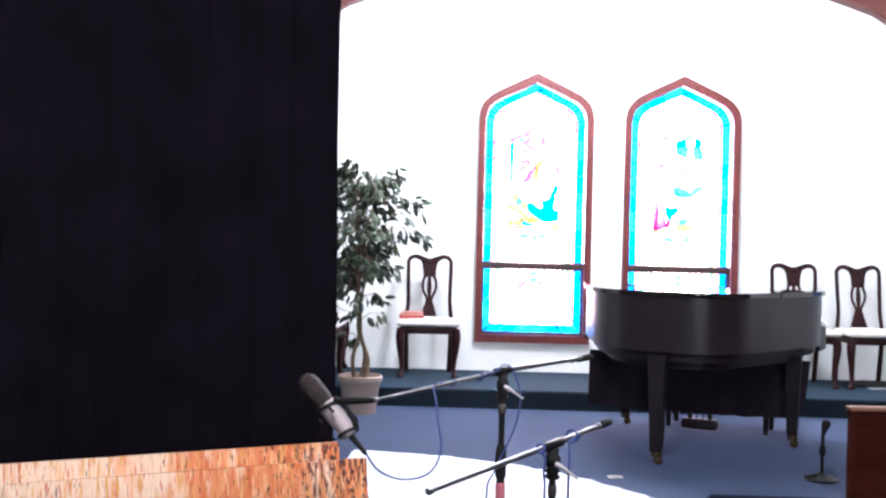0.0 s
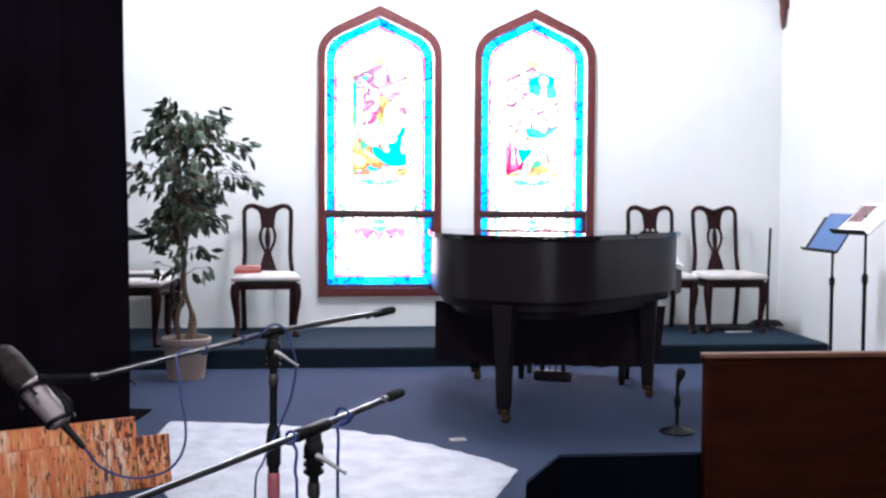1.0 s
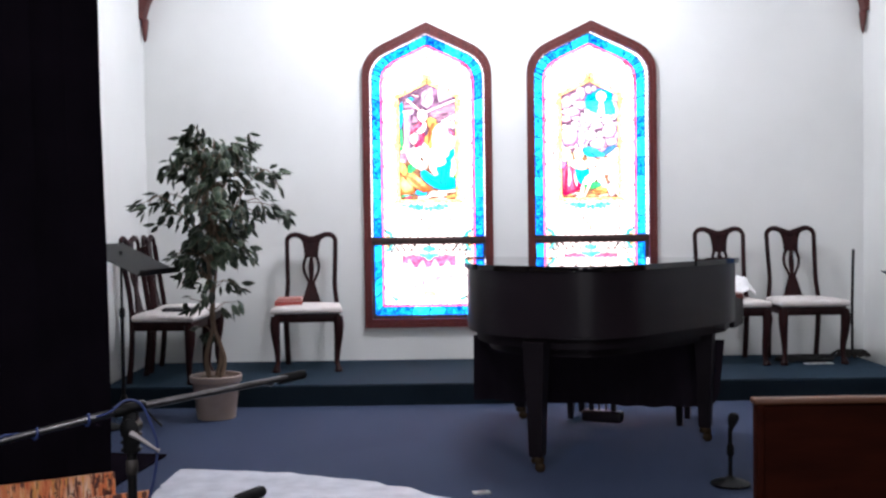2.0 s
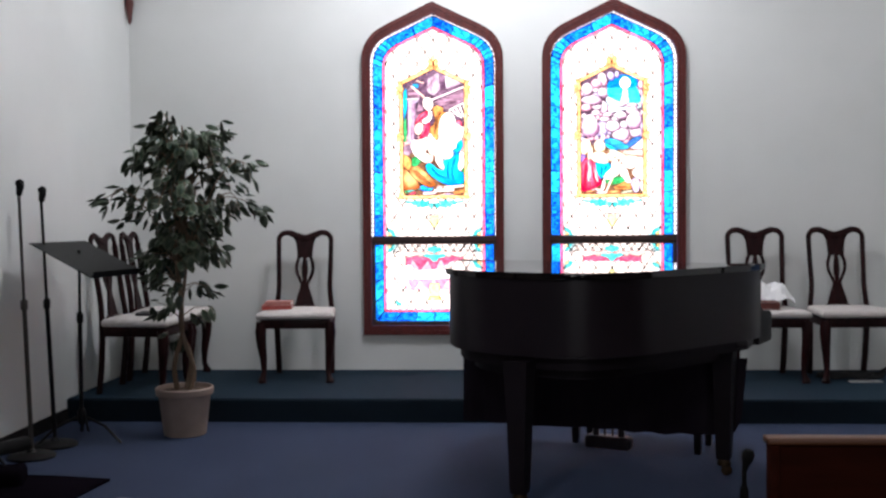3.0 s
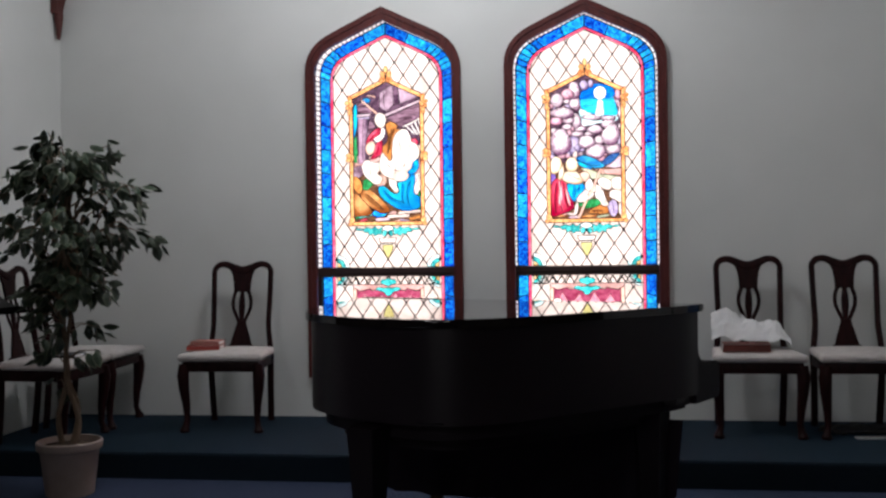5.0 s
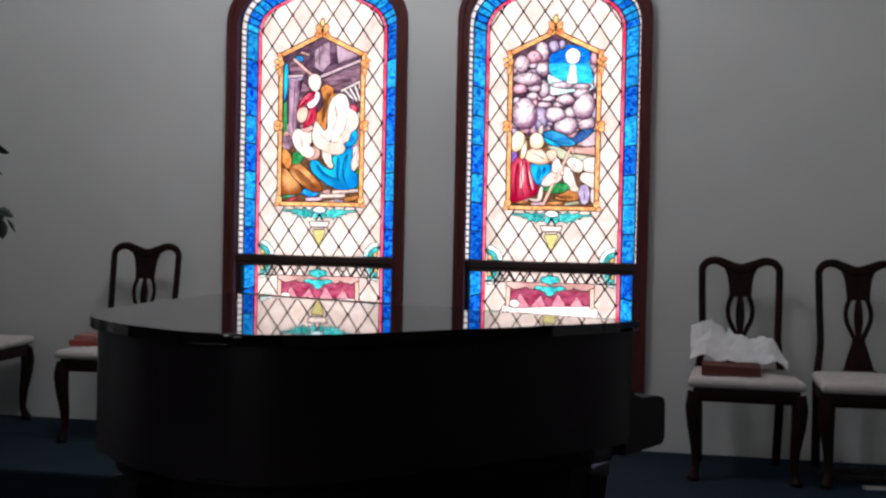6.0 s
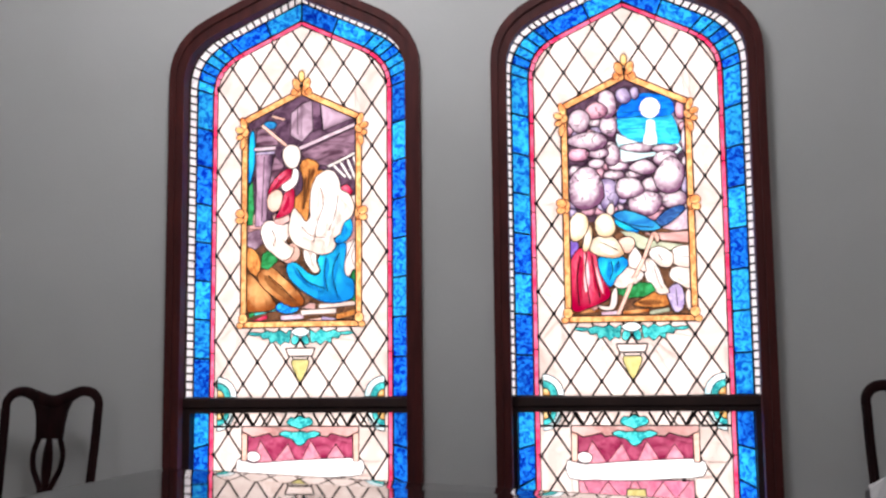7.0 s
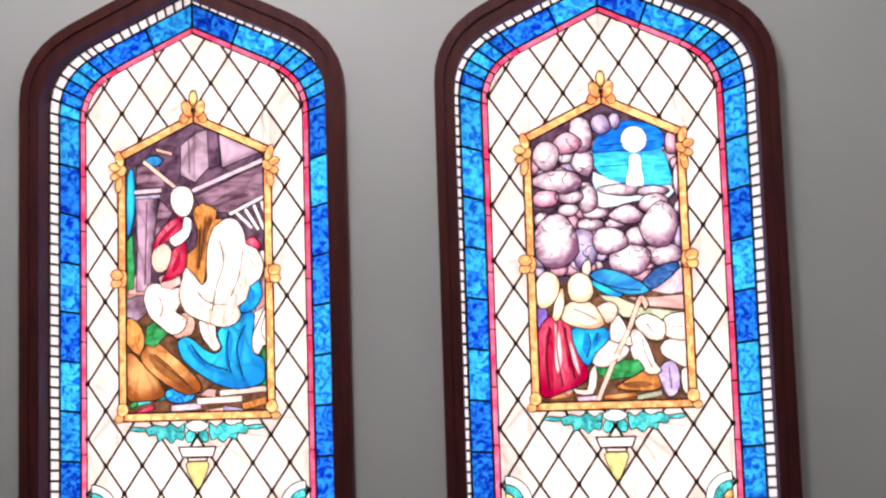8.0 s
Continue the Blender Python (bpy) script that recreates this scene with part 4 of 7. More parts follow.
    line(0.49, (-19.2, 26.4), (-20.6, 17.5), (-20.1, 6.8))
    line(0.49, (-16.7, 27.8), (-17.3, 19.2), (-15.8, 7.6))
    line(0.49, (-14.6, 26.3), (-13.4, 17.4), (-11.9, 9.9))
    line(0.37, (-7.3, 24.4), (-6.6, 20.5), (-8.1, 16.4))
    line(0.37, (-4.3, 24.3), (-4.8, 21.5))
    line(0.31, (9.4, 22.3), (10.6, 16.9), (12.3, 13))
    line(0.31, (17.5, 12.9), (18, 6.2))
    line(0.31, (11.3, 26.7), (13, 24))
    line(0.31, (18.3, 25.6), (22.7, 25.2))
    line(0.31, (-1.1, 84), (16.7, 84.8))
    line(0.31, (-1.3, 77.1), (7.6, 77.5))
    line(0.37, (-4.2, 40.4), (2.8, 38.1), (9.9, 37.2))
    line(0.37, (-11.6, 32), (-8.1, 30.5), (-4.6, 28.6))
    for k in range(95):                            # painted cracks over the heaped stones
        u, v = rnd.uniform(-22, 21), rnd.uniform(43.5, 88)
        if not (-4.5 < u and v > 65):
            a, r, e = rnd.uniform(0, 6.28), rnd.uniform(1.0, 2.6), rnd.uniform(0.5, 1.1)
            line(rnd.uniform(0.16, 0.36), *((u + r * math.cos(a + e * k), v + 0.8 * r * math.sin(a + e * k)) for k in (-1, 0, 1)))
    for k in range(70):
        u, v = rnd.uniform(-23, 23), rnd.uniform(42, 90)
        put(rnd.choice(("stone", "stone", "stone2", "stone3")), *ellipse(u, v, rnd.uniform(2.4, 4.2), rnd.uniform(1.8, 3.2), 6))
    g.lay([(-0.25, BASE), (0.25, BASE), (0.25, BASE + 0.40), (-0.25, BASE + 0.40)], "brown", pane, 0.0)
    g.lay([(-0.25, BASE + 0.4), (0.25, BASE + 0.4), (0.25, BASE + 1.0), (-0.25, BASE + 1.0)], "plum", pane, 0.0)


def scene_indoor(g, pane):
    """Panel with a timber roof and column, and plain white, blue, red and amber shapes of glass below."""
    put, cut, bar, line = painter(g, pane)
    put("deep", (10.7, 28.9), (12.2, 25), (10.9, 17.5), (12.8, 12.2), (10.1, 15.6), (9.5, 22.8))
    put("deep", (15.3, 30.6), (16, 24.9), (14.3, 17.4), (16.2, 12.1), (13.2, 17.4), (13.6, 25))
    put("deep", (-2.7, 24.3), (1.5, 20), (7.9, 16.1), (9.2, 14.2), (3.1, 16.8), (-1.5, 21.2))
    put("deep", (18.4, 42.3), (19.9, 39.4), (18.3, 36.6), (17.2, 38))
    put("shade", (8.1, 58.4), (9.6, 52.7), (8.4, 47), (6.4, 43.2), (6.9, 50.8))
    put("shade", (17.1, 53.5), (18.6, 49.6), (16.6, 44.9), (14.6, 43.1), (16.3, 48.7))
    put("shade", (-0.6, 40.9), (5.2, 37.9), (12, 37.4), (11, 35.9), (4.2, 36.1), (0.3, 38.4))
    put("shade", (10.9, 43.5), (13.2, 39.6), (11.6, 33.6), (9.2, 32.2), (10.5, 38.8))
    put("shade", (-13.8, 40.3), (-11, 38.3), (-10.3, 33.4), (-12.6, 35))
    put("shade", (-8, 41.1), (-5.7, 39.1), (-7.3, 36.3), (-8.4, 38.6))
    put("shade", (3.6, 30.7), (5.1, 26.9), (6.2, 24), (4.3, 26))
    put("umber", (1.8, 63.8), (2.9, 58.4), (1.6, 50.8), (0.4, 48.9), (0.9, 56.6))
    put("umber", (4.8, 65.8), (6, 64.6), (4, 60.1), (3.1, 54.4), (3.2, 62))
    put("umber", (-15.6, 22), (-10.2, 18.1), (-3.5, 11.9), (-1, 9.6), (-6.4, 11.9), (-13.7, 17.2))
    put("crimson", (-10.9, 60.2), (-7.7, 62.8), (-6.1, 63.5), (-8.5, 60.5), (-11.3, 57.9))
    put("crimson", (-7.9, 49.3), (-6.3, 53.1), (-5.1, 54.9), (-5.2, 50.7), (-7.2, 48.1))
    put("cream", (-8, 74.1), (-5.4, 76.7), (-1.3, 75.6), (-0.1, 71.4), (-1.8, 67), (-4.9, 66.5), (-7.6, 69.6))
    put("white", (-3.5, 66.4), (-1, 65.3), (-1.9, 59.8), (-6.5, 56.6), (-8.6, 59.4), (-4.3, 62.3))
    put("flesh", (-14, 55.7), (-10.1, 57.9), (-7.7, 55), (-9.4, 49.3), (-12.7, 48.4), (-14.6, 51.3))
    put("red", (-12.9, 60.2), (-8, 65.4), (-3.8, 66.5), (-3.9, 62.4), (-8.1, 59.2), (-10.8, 57.3), (-14.4, 55.1))
    put("red", (-9.7, 48.3), (-8, 54.8), (-5.5, 57.2), (-3.3, 59.1), (-2.6, 53), (-4.3, 47.7), (-11.2, 45.1))
    put("amber", (-0.8, 67.9), (2.8, 70.6), (7.6, 68), (7.1, 65.4), (10, 65.1), (6.2, 62.4), (4.1, 56.3), (3.6, 48.2), (2.5, 43.7), (0.4, 46.2), (-2.2, 49.3), (-5.1, 51.4), (-2.2, 54.4), (0.4, 56.8), (0.8, 62.5))
    put("milk", (5.2, 61.5), (8.3, 64.4), (11.5, 65.4), (14.6, 64.2), (16.6, 60.1), (17.2, 56.6), (20.6, 54.9), (22.8, 49.8), (21.5, 45.2), (18.2, 42.8), (16.9, 38.4), (14, 36.4), (15.2, 33.8), (13.1, 30.8), (8.9, 29.7), (4.8, 31), (-0.4, 33.1), (-3.5, 35.2), (-5.5, 40.3), (-4.4, 46.4), (-3.3, 51.5), (-1.2, 51), (0.2, 46.5), (2.5, 44.4), (4, 46.2), (3.4, 53.4))
    put("milk", (1.4, 33.4), (6.2, 31.9), (6.7, 26.8), (8.2, 23.5), (5.9, 22), (3.4, 24.9), (1.4, 28.5))
    put("turquoise", (16.8, 43.5), (19.7, 46.1), (21.7, 43.4), (22.1, 39.4), (19.6, 35.4), (16.3, 34.2), (13.8, 35.1), (16.3, 38.7))
    put("turquoise", (10.3, 31.7), (17.1, 34.6), (19.6, 33.1), (18.4, 25.1), (19.2, 21.1), (22.2, 19.4), (22.8, 15), (21.9, 11.6), (16.7, 9.9), (10.6, 10), (4.4, 12.7), (-0.7, 16.2), (-4.8, 20.3), (-6.2, 25.2), (-3.7, 27.2), (-0.2, 25.5), (2.5, 23), (6.2, 21.3), (8.5, 23.3), (7.1, 27.8))
    cut("dusk", (-12.3, 46.6), (-8.9, 48.7), (-5.2, 48), (-4.6, 44.5), (-7.9, 42.6), (-11.1, 43.3))
    put("milk", (-15.8, 44.2), (-12, 44.6), (-7.9, 42.6), (-5.3, 43.4), (-3.9, 39.3), (-6.7, 35.3), (-2.8, 33), (-4.3, 29.1), (-8, 27.8), (-12.2, 30.9), (-15.3, 34), (-17.3, 39.6))
    put("flesh", (-8.2, 33.5), (-3.3, 34.9), (-0.2, 32.2), (-1.4, 27.7), (-6.3, 26.6), (-8.6, 29))
    cut("green", (-16.4, 30.8), (-12.8, 32.8), (-9.3, 31.7), (-9.7, 27.9), (-13.9, 23.9), (-17.3, 25.2))
    put("tan", (-17.3, 23.9), (-13.3, 25.9), (-8.2, 21.7), (-3, 17), (1.1, 12.3), (1.2, 9.2), (-3.7, 8.3), (-9.9, 11.6), (-16.1, 16.6), (-18.6, 20.7))
    put("azure", *ellipse(-5.5, 8.4, 5.1, 2.7))
    put("cream", (17.7, 24), (21, 32), (23.7, 36.8), (26, 38.4), (25.8, 24.7), (22.3, 23.5), (19.7, 19.2))
    cut("green", (20, 17.1), (21.8, 22.5), (25.7, 25.4), (25.4, 8.9), (21.6, 11))
    put("red", (16.6, 57.7), (19.7, 59), (22.1, 55.9), (19.8, 53.7), (16.7, 55.5))
    put("milk", (20.2, 53.1), (25.3, 54.8), (26.1, 49.3), (24.2, 45.9), (21.3, 49.2))
    bar("white", 13.9, 67.1, 19.1, 61.9, 1.1)
    bar("white", 16.9, 68.3, 21.3, 61.1, 1.1)
    bar("white", 19.8, 69.5, 23.2, 61.1, 1.1)
    bar("white", 22.4, 70.6, 24.7, 61.4, 1.1)
    bar("white", 24.7, 71.6, 26.1, 64.1, 0.9)
    bar("white", 11.6, 66.6, 26.4, 73.6, 1.1)
    bar("flesh", -17.1, 85.4, -5.3, 75.3, 1.3)
    bar("flesh", -12.8, 89.1, -7.1, 87.4, 0.9)
    bar("mauve", -1.5, 74.5, 26.4, 85.5, 1.5)
    cut("beam", (-0.5, 72.7), (19.4, 81.5), (26.9, 83.7), (27.4, 73.7), (12, 67), (3, 68.1))
    cut("dim", (-4.4, 90.2), (0.8, 94.1), (4.6, 95.2), (5.1, 82.5), (0.4, 77.7), (-4.6, 80.3))
    cut("plum", (4.6, 95.8), (7.9, 94.5), (9.1, 83.3), (4.9, 81.8))
    cut("dim", (8.4, 93.8), (15.5, 90.5), (22.7, 87), (9.5, 82.1))
    bar("mauve", -20.4, 75.1, -10.9, 75.5, 1.5)
    bar("lilac", -19.9, 73.3, -11.4, 73.6, 1.1)
    cut("column", (-19.8, 74.1), (-11.8, 74.3), (-12.7, 66.9), (-14.1, 54.7), (-15.1, 42.4), (-19.7, 42.2), (-19.3, 58.9))
    put("sky", *ellipse(-13.6, 85.3, 2.9, 1.8))
    cut("beam", (-19.4, 84), (-12, 84.1), (-9.6, 76.6), (-19.5, 76.5))
    put("turquoise", (-22.6, 80.5), (-20.3, 82.4), (-19.9, 70.1), (-21.7, 61.5), (-22.8, 61.5))
    cut("green", (-22.8, 58.8), (-20.9, 61.8), (-20.2, 49.5), (-20.8, 43), (-22.9, 43))
    bar("dusk", -22.4, 42.6, -14.4, 42.1, 2.4)
    cut("dim", (-23.2, 39.8), (-17.3, 41.5), (-15.7, 35.5), (-19.5, 32.6), (-23.2, 34.3))
    put("amber", (-23.2, 33.5), (-19.4, 32.2), (-17, 27.3), (-18.5, 21.2), (-23.3, 25.4))
    cut("dusk", (22.6, 46.2), (26.1, 46.9), (25.9, 37.6), (21.2, 35.3), (19.5, 34.3))
    put("milk", (18.1, 40.3), (22.6, 40.2), (26.1, 35), (23, 24), (18.8, 19.1), (18, 30.2))
    cut("dusk", (-23.1, 50.5), (-14.8, 43.1), (-15.7, 36), (-23.2, 38.2))
    put("tan", (-23.4, 22.8), (-17.6, 18.6), (-9.4, 8.4), (-19.8, 6.5), (-23.6, 8.6))
    cut("brown", (0.1, 15.4), (6.3, 11.9), (1.1, 8.3), (-3.1, 10.4))
    cut("dim", (21.1, 49.1), (26.1, 53), (25.8, 34.8), (20.4, 39))
    cut("beam", (-11.5, 72.5), (-7.3, 67.9), (-11.6, 60.2), (-14.6, 54.2), (-12.8, 66.4))
    cut("beam", (-22.7, 83.6), (-18.8, 84.5), (-18.9, 75.2), (-21.4, 81.5))
    bar("shade", 7.6, 8.5, 23.5, 9.7, 1.8)
    bar("dusk", -3.6, 9.8, 6.3, 8.5, 2.5)
    bar("teal", -19.7, 6, -10.3, 8.1, 1.8)
    bar("cream", 0.1, 6.1, 15.1, 6.6, 2.0)
    bar("amber", 15.1, 4, 24.6, 6.4, 2.2)
    bar("mauve", -8.4, 4, 1.4, 4.6, 2.0)
    bar("red", -21.3, 2, -14.1, 4.8, 1.5)
    bar("teal", -13.2, 1.9, -2.8, 2.4, 1.6)
    bar("flesh", -1.8, 1.7, 8.9, 3, 1.8)
    bar("lilac", 8.9, 3.7, 17.8, 2.1, 1.6)
    bar("flesh", 17.8, 0.7, 24.5, 2.4, 1.6)
    bar("green", -22, 4.9, -17.8, 7.1, 1.6)
    line(0.37, (8.3, 58.2), (9.5, 50.7), (7.2, 43.4), (5.5, 35.2))
    line(0.37, (15.8, 54.3), (14.7, 46.9), (11.8, 39.6))
    line(0.31, (0.5, 41.7), (4.3, 37.9), (10.8, 36.9))
    line(0.46, (16.4, 30.3), (13.5, 23), (15.2, 13.9))
    line(0.46, (10.7, 28.6), (10.2, 21.3), (11.5, 14.8))
    line(0.46, (-1.6, 24.3), (3.1, 18.7), (10.5, 15.8))
    line(0.46, (1.7, 62.1), (1.6, 54.7), (1.2, 49.1))
    line(0.37, (3.7, 65.7), (2.8, 58.3), (2, 51.9))
    line(0.37, (-12.7, 41.1), (-10.9, 37.4), (-11.9, 33.7))
    line(0.37, (-13.9, 21.7), (-8.3, 17), (-2.7, 11.4))
    line(0.37, (-16, 71.9), (-16.4, 58.9), (-16.9, 44.4))
    line(0.31, (23, 33.8), (21.6, 28.4), (23, 24.7))
    line(0.31, (-1.7, 92), (-1.5, 80.8))
    line(0.37, (-11.6, 63.4), (-9.7, 61.5), (-12, 57.8))
    g.lay([(-0.25, BASE), (0.25, BASE), (0.25, BASE + 0.42), (-0.25, BASE + 0.42)], "brown", pane, 0.0)
    g.lay([(-0.25, BASE + 0.4), (0.25, BASE + 0.4), (0.25, BASE + 1.0), (-0.25, BASE + 1.0)], "plum", pane, 0.0)


def lattice(g, field, z0, z1):
    """Diamond quarries of pale glass."""
    w, h = 0.121, 0.178
    rise = lambda p, q: q[1] > p[1] + 1e-6 and abs(q[0] - p[0]) > 0.004
    row = 0
    before = list(g.laid)
    within = lambda p, hull: all((b[0] - a[0]) * (p[1] - a[1]) - (b[1] - a[1]) * (p[0] - a[0]) > 0 for a, b in zip(hull[-1:] + hull[:-1], hull))
    z = z0 - h
    while z < z1 + h:
        for k in range(-5, 6):
            u = k * w + (row % 2) * w / 2
            g.lay([(u, z - h / 2), (u + w / 2, z), (u, z + h / 2), (u - w / 2, z)], "cream", field, 0.0080, rise)
            joint = (u + w / 2, z)
            if within(joint, field) and not any(within(joint, piece) for piece, box in before):
                g.bar((joint[0] - 0.008, z), (joint[0] + 0.008, z), 0.016)
        z += h / 2
        row += 1


def border(g, outer, inner, colours, pieces, name="pane", width=0.006):
    """Blocks of glass between two outlines, cut to about one length; both outlines run the same way."""
    for i in range(len(outer) - 1):
        a, b, c, d = (Vector(p) for p in (outer[i], outer[i + 1], inner[i + 1], inner[i]))
        n = max(1, round((b - a).length / pieces))
        for k in range(n):
            s, t = k / n, (k + 1) / n
            quad = [tuple(a.lerp(b, s)), tuple(a.lerp(b, t)), tuple(d.lerp(c, t)), tuple(d.lerp(c, s))]
            g.lay(quad, random.Random(i * 7919 + k * 131 + len(g.laid)).choice(colours), None, width, None, name)


def open_arch(half, bottom):
    """From the right foot over the head to the left foot, parallel to the frame."""
    line = arch(half, bottom, 2.60 - (0.466 - half) * 0.62, 2.60 - (0.466 - half) * 0.62 + 0.478 * half, 0.13 * half / 0.466 + 0.01)
    return line[1:] + line[:1]


def window(name, cx, panel, label):
    win = thing(name, pose(cx, WALL_Y, 0), label, "window", kind="structure")
    to3 = lambda u, v, d: (u, d, v)
    steps = (((0.527, 0.415, 2.640, 2.895, 0.17), (0.498, 0.447, 2.618, 2.857, 0.155), -0.038, 0.0), ((0.498, 0.447, 2.618, 2.857, 0.155), (0.466, 0.483, 2.590, 2.808, 0.14), -0.030, 0.016))
    bm = mesh()
    for outer, inner, d0, d1 in steps:
        ring(bm, arch(*outer), arch(*inner), to3, d0, d1)
    ring(bm, arch(0.5005, 0.4445, 2.620, 2.860, 0.156), arch(0.4925, 0.4525, 2.6140, 2.8500, 0.152), to3, 0.0, 0.125)
    part("window_frame", bm, OAK_FRAME, win)
    bm = mesh()
    block(bm, -0.491, 0.491, 0.052, 0.122, 1.108, 1.150, 0.006)
    part("transom", bm, SASH, win, "dark brown transom bar")
    bm = mesh()
    rect = lambda h, a, b: [(-h, a), (h, a), (h, b), (-h, b)]
    ring(bm, rect(0.491, 0.454, 1.108), rect(0.452, 0.504, 1.090), to3, 0.058, 0.122)
    part("sash_frame", bm, SASH, win, "dark brown hopper sash")
    bm = mesh()
    block(bm, -0.535, 0.535, -0.014, 0.0, 0.388, 0.413, 0.004)
    part("window_sill", bm, SILL, win, "thin white sill")
    g = Glazing(win)
    # picture frame of gold glass, with knobs and a finial
    g.lay(oval(0, 2.493, 0.014, 0.026), "straw", None, 0.004)
    for s in (-1, 1):
        for u, v, a, b, turn in ((0.020, 2.458, 0.018, 0.030, -24), (0.030, 2.428, 0.016, 0.020, 30), (0.252, 2.300, 0.014, 0.028, -18), (0.268, 2.272, 0.020, 0.014, 20), (0.246, 2.262, 0.018, 0.020, 0), (0.266, 2.243, 0.018, 0.013, -20), (0.254, 2.216, 0.013, 0.030, 8), (0.262, 1.915, 0.022, 0.018, 15), (0.264, 1.888, 0.020, 0.016, -15), (0.244, 1.902, 0.016, 0.030, 0), (0.246, 1.474, 0.020, 0.022, 0), (0.258, 1.446, 0.016, 0.014, 0)):
            g.lay(oval(s * u, v, a, b, s * turn, 9), "gold", None, 0.003)
    pane = [(-0.232, 1.462), (0.232, 1.462), (0.232, 2.300), (0.0, 2.412), (-0.232, 2.300)]
    rim = [(-0.258, 1.436), (0.258, 1.436), (0.258, 2.318), (0.0, 2.442), (-0.258, 2.318)]
    for i in range(5):
        g.lay([rim[i - 1], rim[i], pane[i], pane[i - 1]], "gold")
    # leaf spray and cup below the panel
    wide = [(-0.34, 1.16), (0.34, 1.16), (0.34, 2.4), (-0.34, 2.4)]
    g.shape([(p.x, p.y) for p in spline([(u, v, 0) for u, v in ((-0.040, 1.418), (-0.022, 1.430), (0.0, 1.440), (0.022, 1.430), (0.040, 1.418), (0.024, 1.404), (0.0, 1.398), (-0.024, 1.404))], 2, True)], "ice", wide, 0.0036)
    for s in (-1, 1):
        lobes = ((0.040, 1.428), (0.062, 1.412), (0.085, 1.428), (0.110, 1.416), (0.140, 1.424), (0.165, 1.414), (0.200, 1.418), (0.226, 1.412), (0.195, 1.402), (0.170, 1.404), (0.160, 1.388), (0.135, 1.392), (0.128, 1.368), (0.105, 1.380), (0.085, 1.362), (0.066, 1.378), (0.046, 1.372))
        g.shape([(s * p.x, p.y) for p in spline([(u, v, 0) for u, v in lobes], 2, True)], "teal", wide, 0.0036)
        g.lay(oval(s * 0.022, 1.386, 0.016, 0.024, s * 20, 8), "teal", None, 0.0036)
        for r, colour in ((0.030, "straw"), (0.058, "teal"), (0.084, "ice")):
            g.lay([(s * 0.352, 1.152)] + [(s * (0.352 - r * math.sin(k * math.pi / 12)), 1.152 + r * math.cos(k * math.pi / 12)) for k in range(7)], colour, None, 0.004)
    g.lay([(-0.062, 1.350), (-0.050, 1.318), (0.050, 1.318), (0.062, 1.350)], "cream")
    g.lay([(-0.034, 1.316), (-0.030, 1.304), (0.030, 1.304), (0.034, 1.316)], "cream")
    g.shape([(p.x, p.y) for p in spline([(u, v, 0) for u, v in ((-0.030, 1.303), (-0.036, 1.285), (-0.022, 1.250), (0.0, 1.212), (0.022, 1.250), (0.036, 1.285), (0.030, 1.303))], 2, True)], "yellow", wide, 0.0036)
    panel(g, pane)
    # upper borders: beads, blue blocks, a rose line
    beads, blue_o, blue_i, rose, field = (open_arch(h, 1.150) for h in (0.491, 0.457, 0.386, 0.385, 0.366))
    border(g, beads, blue_o, ("bead",), 0.034, "bead", 0.008)
    border(g, blue_o, blue_i, ("blue", "azure"), 0.160, "pane", 0.008)
    border(g, rose, field, ("pink",), 0.19, "pane", 0.005)
    inside = field if area(field) > 0 else field[::-1]
    lattice(g, inside, 1.295, 2.75)
    # lower light: leaf crown, canopy with a looped curtain, a white ribbon, rose panels and a short column
    low_wide = [(-0.345, 0.60), (0.345, 0.60), (0.345, 1.088), (-0.345, 1.088)]
    soft = lambda *pts: [(p.x, p.y) for p in spline([(u, v, 0) for u, v in pts], 2, True)]
    g.shape(soft((0, 1.078), (0.020, 1.066), (0.040, 1.070), (0.056, 1.050), (0.040, 1.036), (0.020, 1.030), (0, 1.022), (-0.020, 1.030), (-0.040, 1.036), (-0.056, 1.050), (-0.040, 1.070), (-0.020, 1.066)), "teal", low_wide, 0.004)
    g.shape(soft((0, 1.014), (0.030, 1.010), (0.060, 1.016), (0.088, 1.004), (0.064, 0.990), (0.036, 0.984), (0.018, 0.964), (0, 0.956), (-0.018, 0.964), (-0.036, 0.984), (-0.064, 0.990), (-0.088, 1.004), (-0.060, 1.016), (-0.030, 1.010)), "teal", low_wide, 0.004)
    for s in (-1, 1):
        for r, colour in ((0.030, "straw"), (0.052, "teal"), (0.074, "ice")):
            g.lay([(s * 0.352, 1.088)] + [(s * (0.352 - r * math.sin(k * math.pi / 12)), 1.088 - r * math.cos(k * math.pi / 12)) for k in range(7)], colour, None, 0.004)
        g.shape([(s * u, v) for u, v in ((0.0, 1.034), (0.245, 1.034), (0.245, 1.012), (0.225, 1.004), (0.200, 0.990), (0.165, 0.996), (0.130, 1.006), (0.115, 0.992), (0.075, 0.996), (0.0, 1.012))], "dusk", low_wide, 0.005)
        g.lay([(s * u, v) for u, v in ((0.220, 1.004), (0.245, 1.012), (0.245, 0.895), (0.222, 0.895))], "flesh", None, 0.004)
    g.lay(oval(-0.195, 0.912, 0.030, 0.022, -6), "white", None, 0.004)
    g.shape(soft((-0.262, 0.902), (-0.200, 0.886), (-0.06, 0.896), (0.06, 0.902), (0.20, 0.908), (0.262, 0.898), (0.256, 0.842), (0.15, 0.832), (0.0, 0.824), (-0.15, 0.826), (-0.256, 0.832)), "glow", low_wide, 0.004)
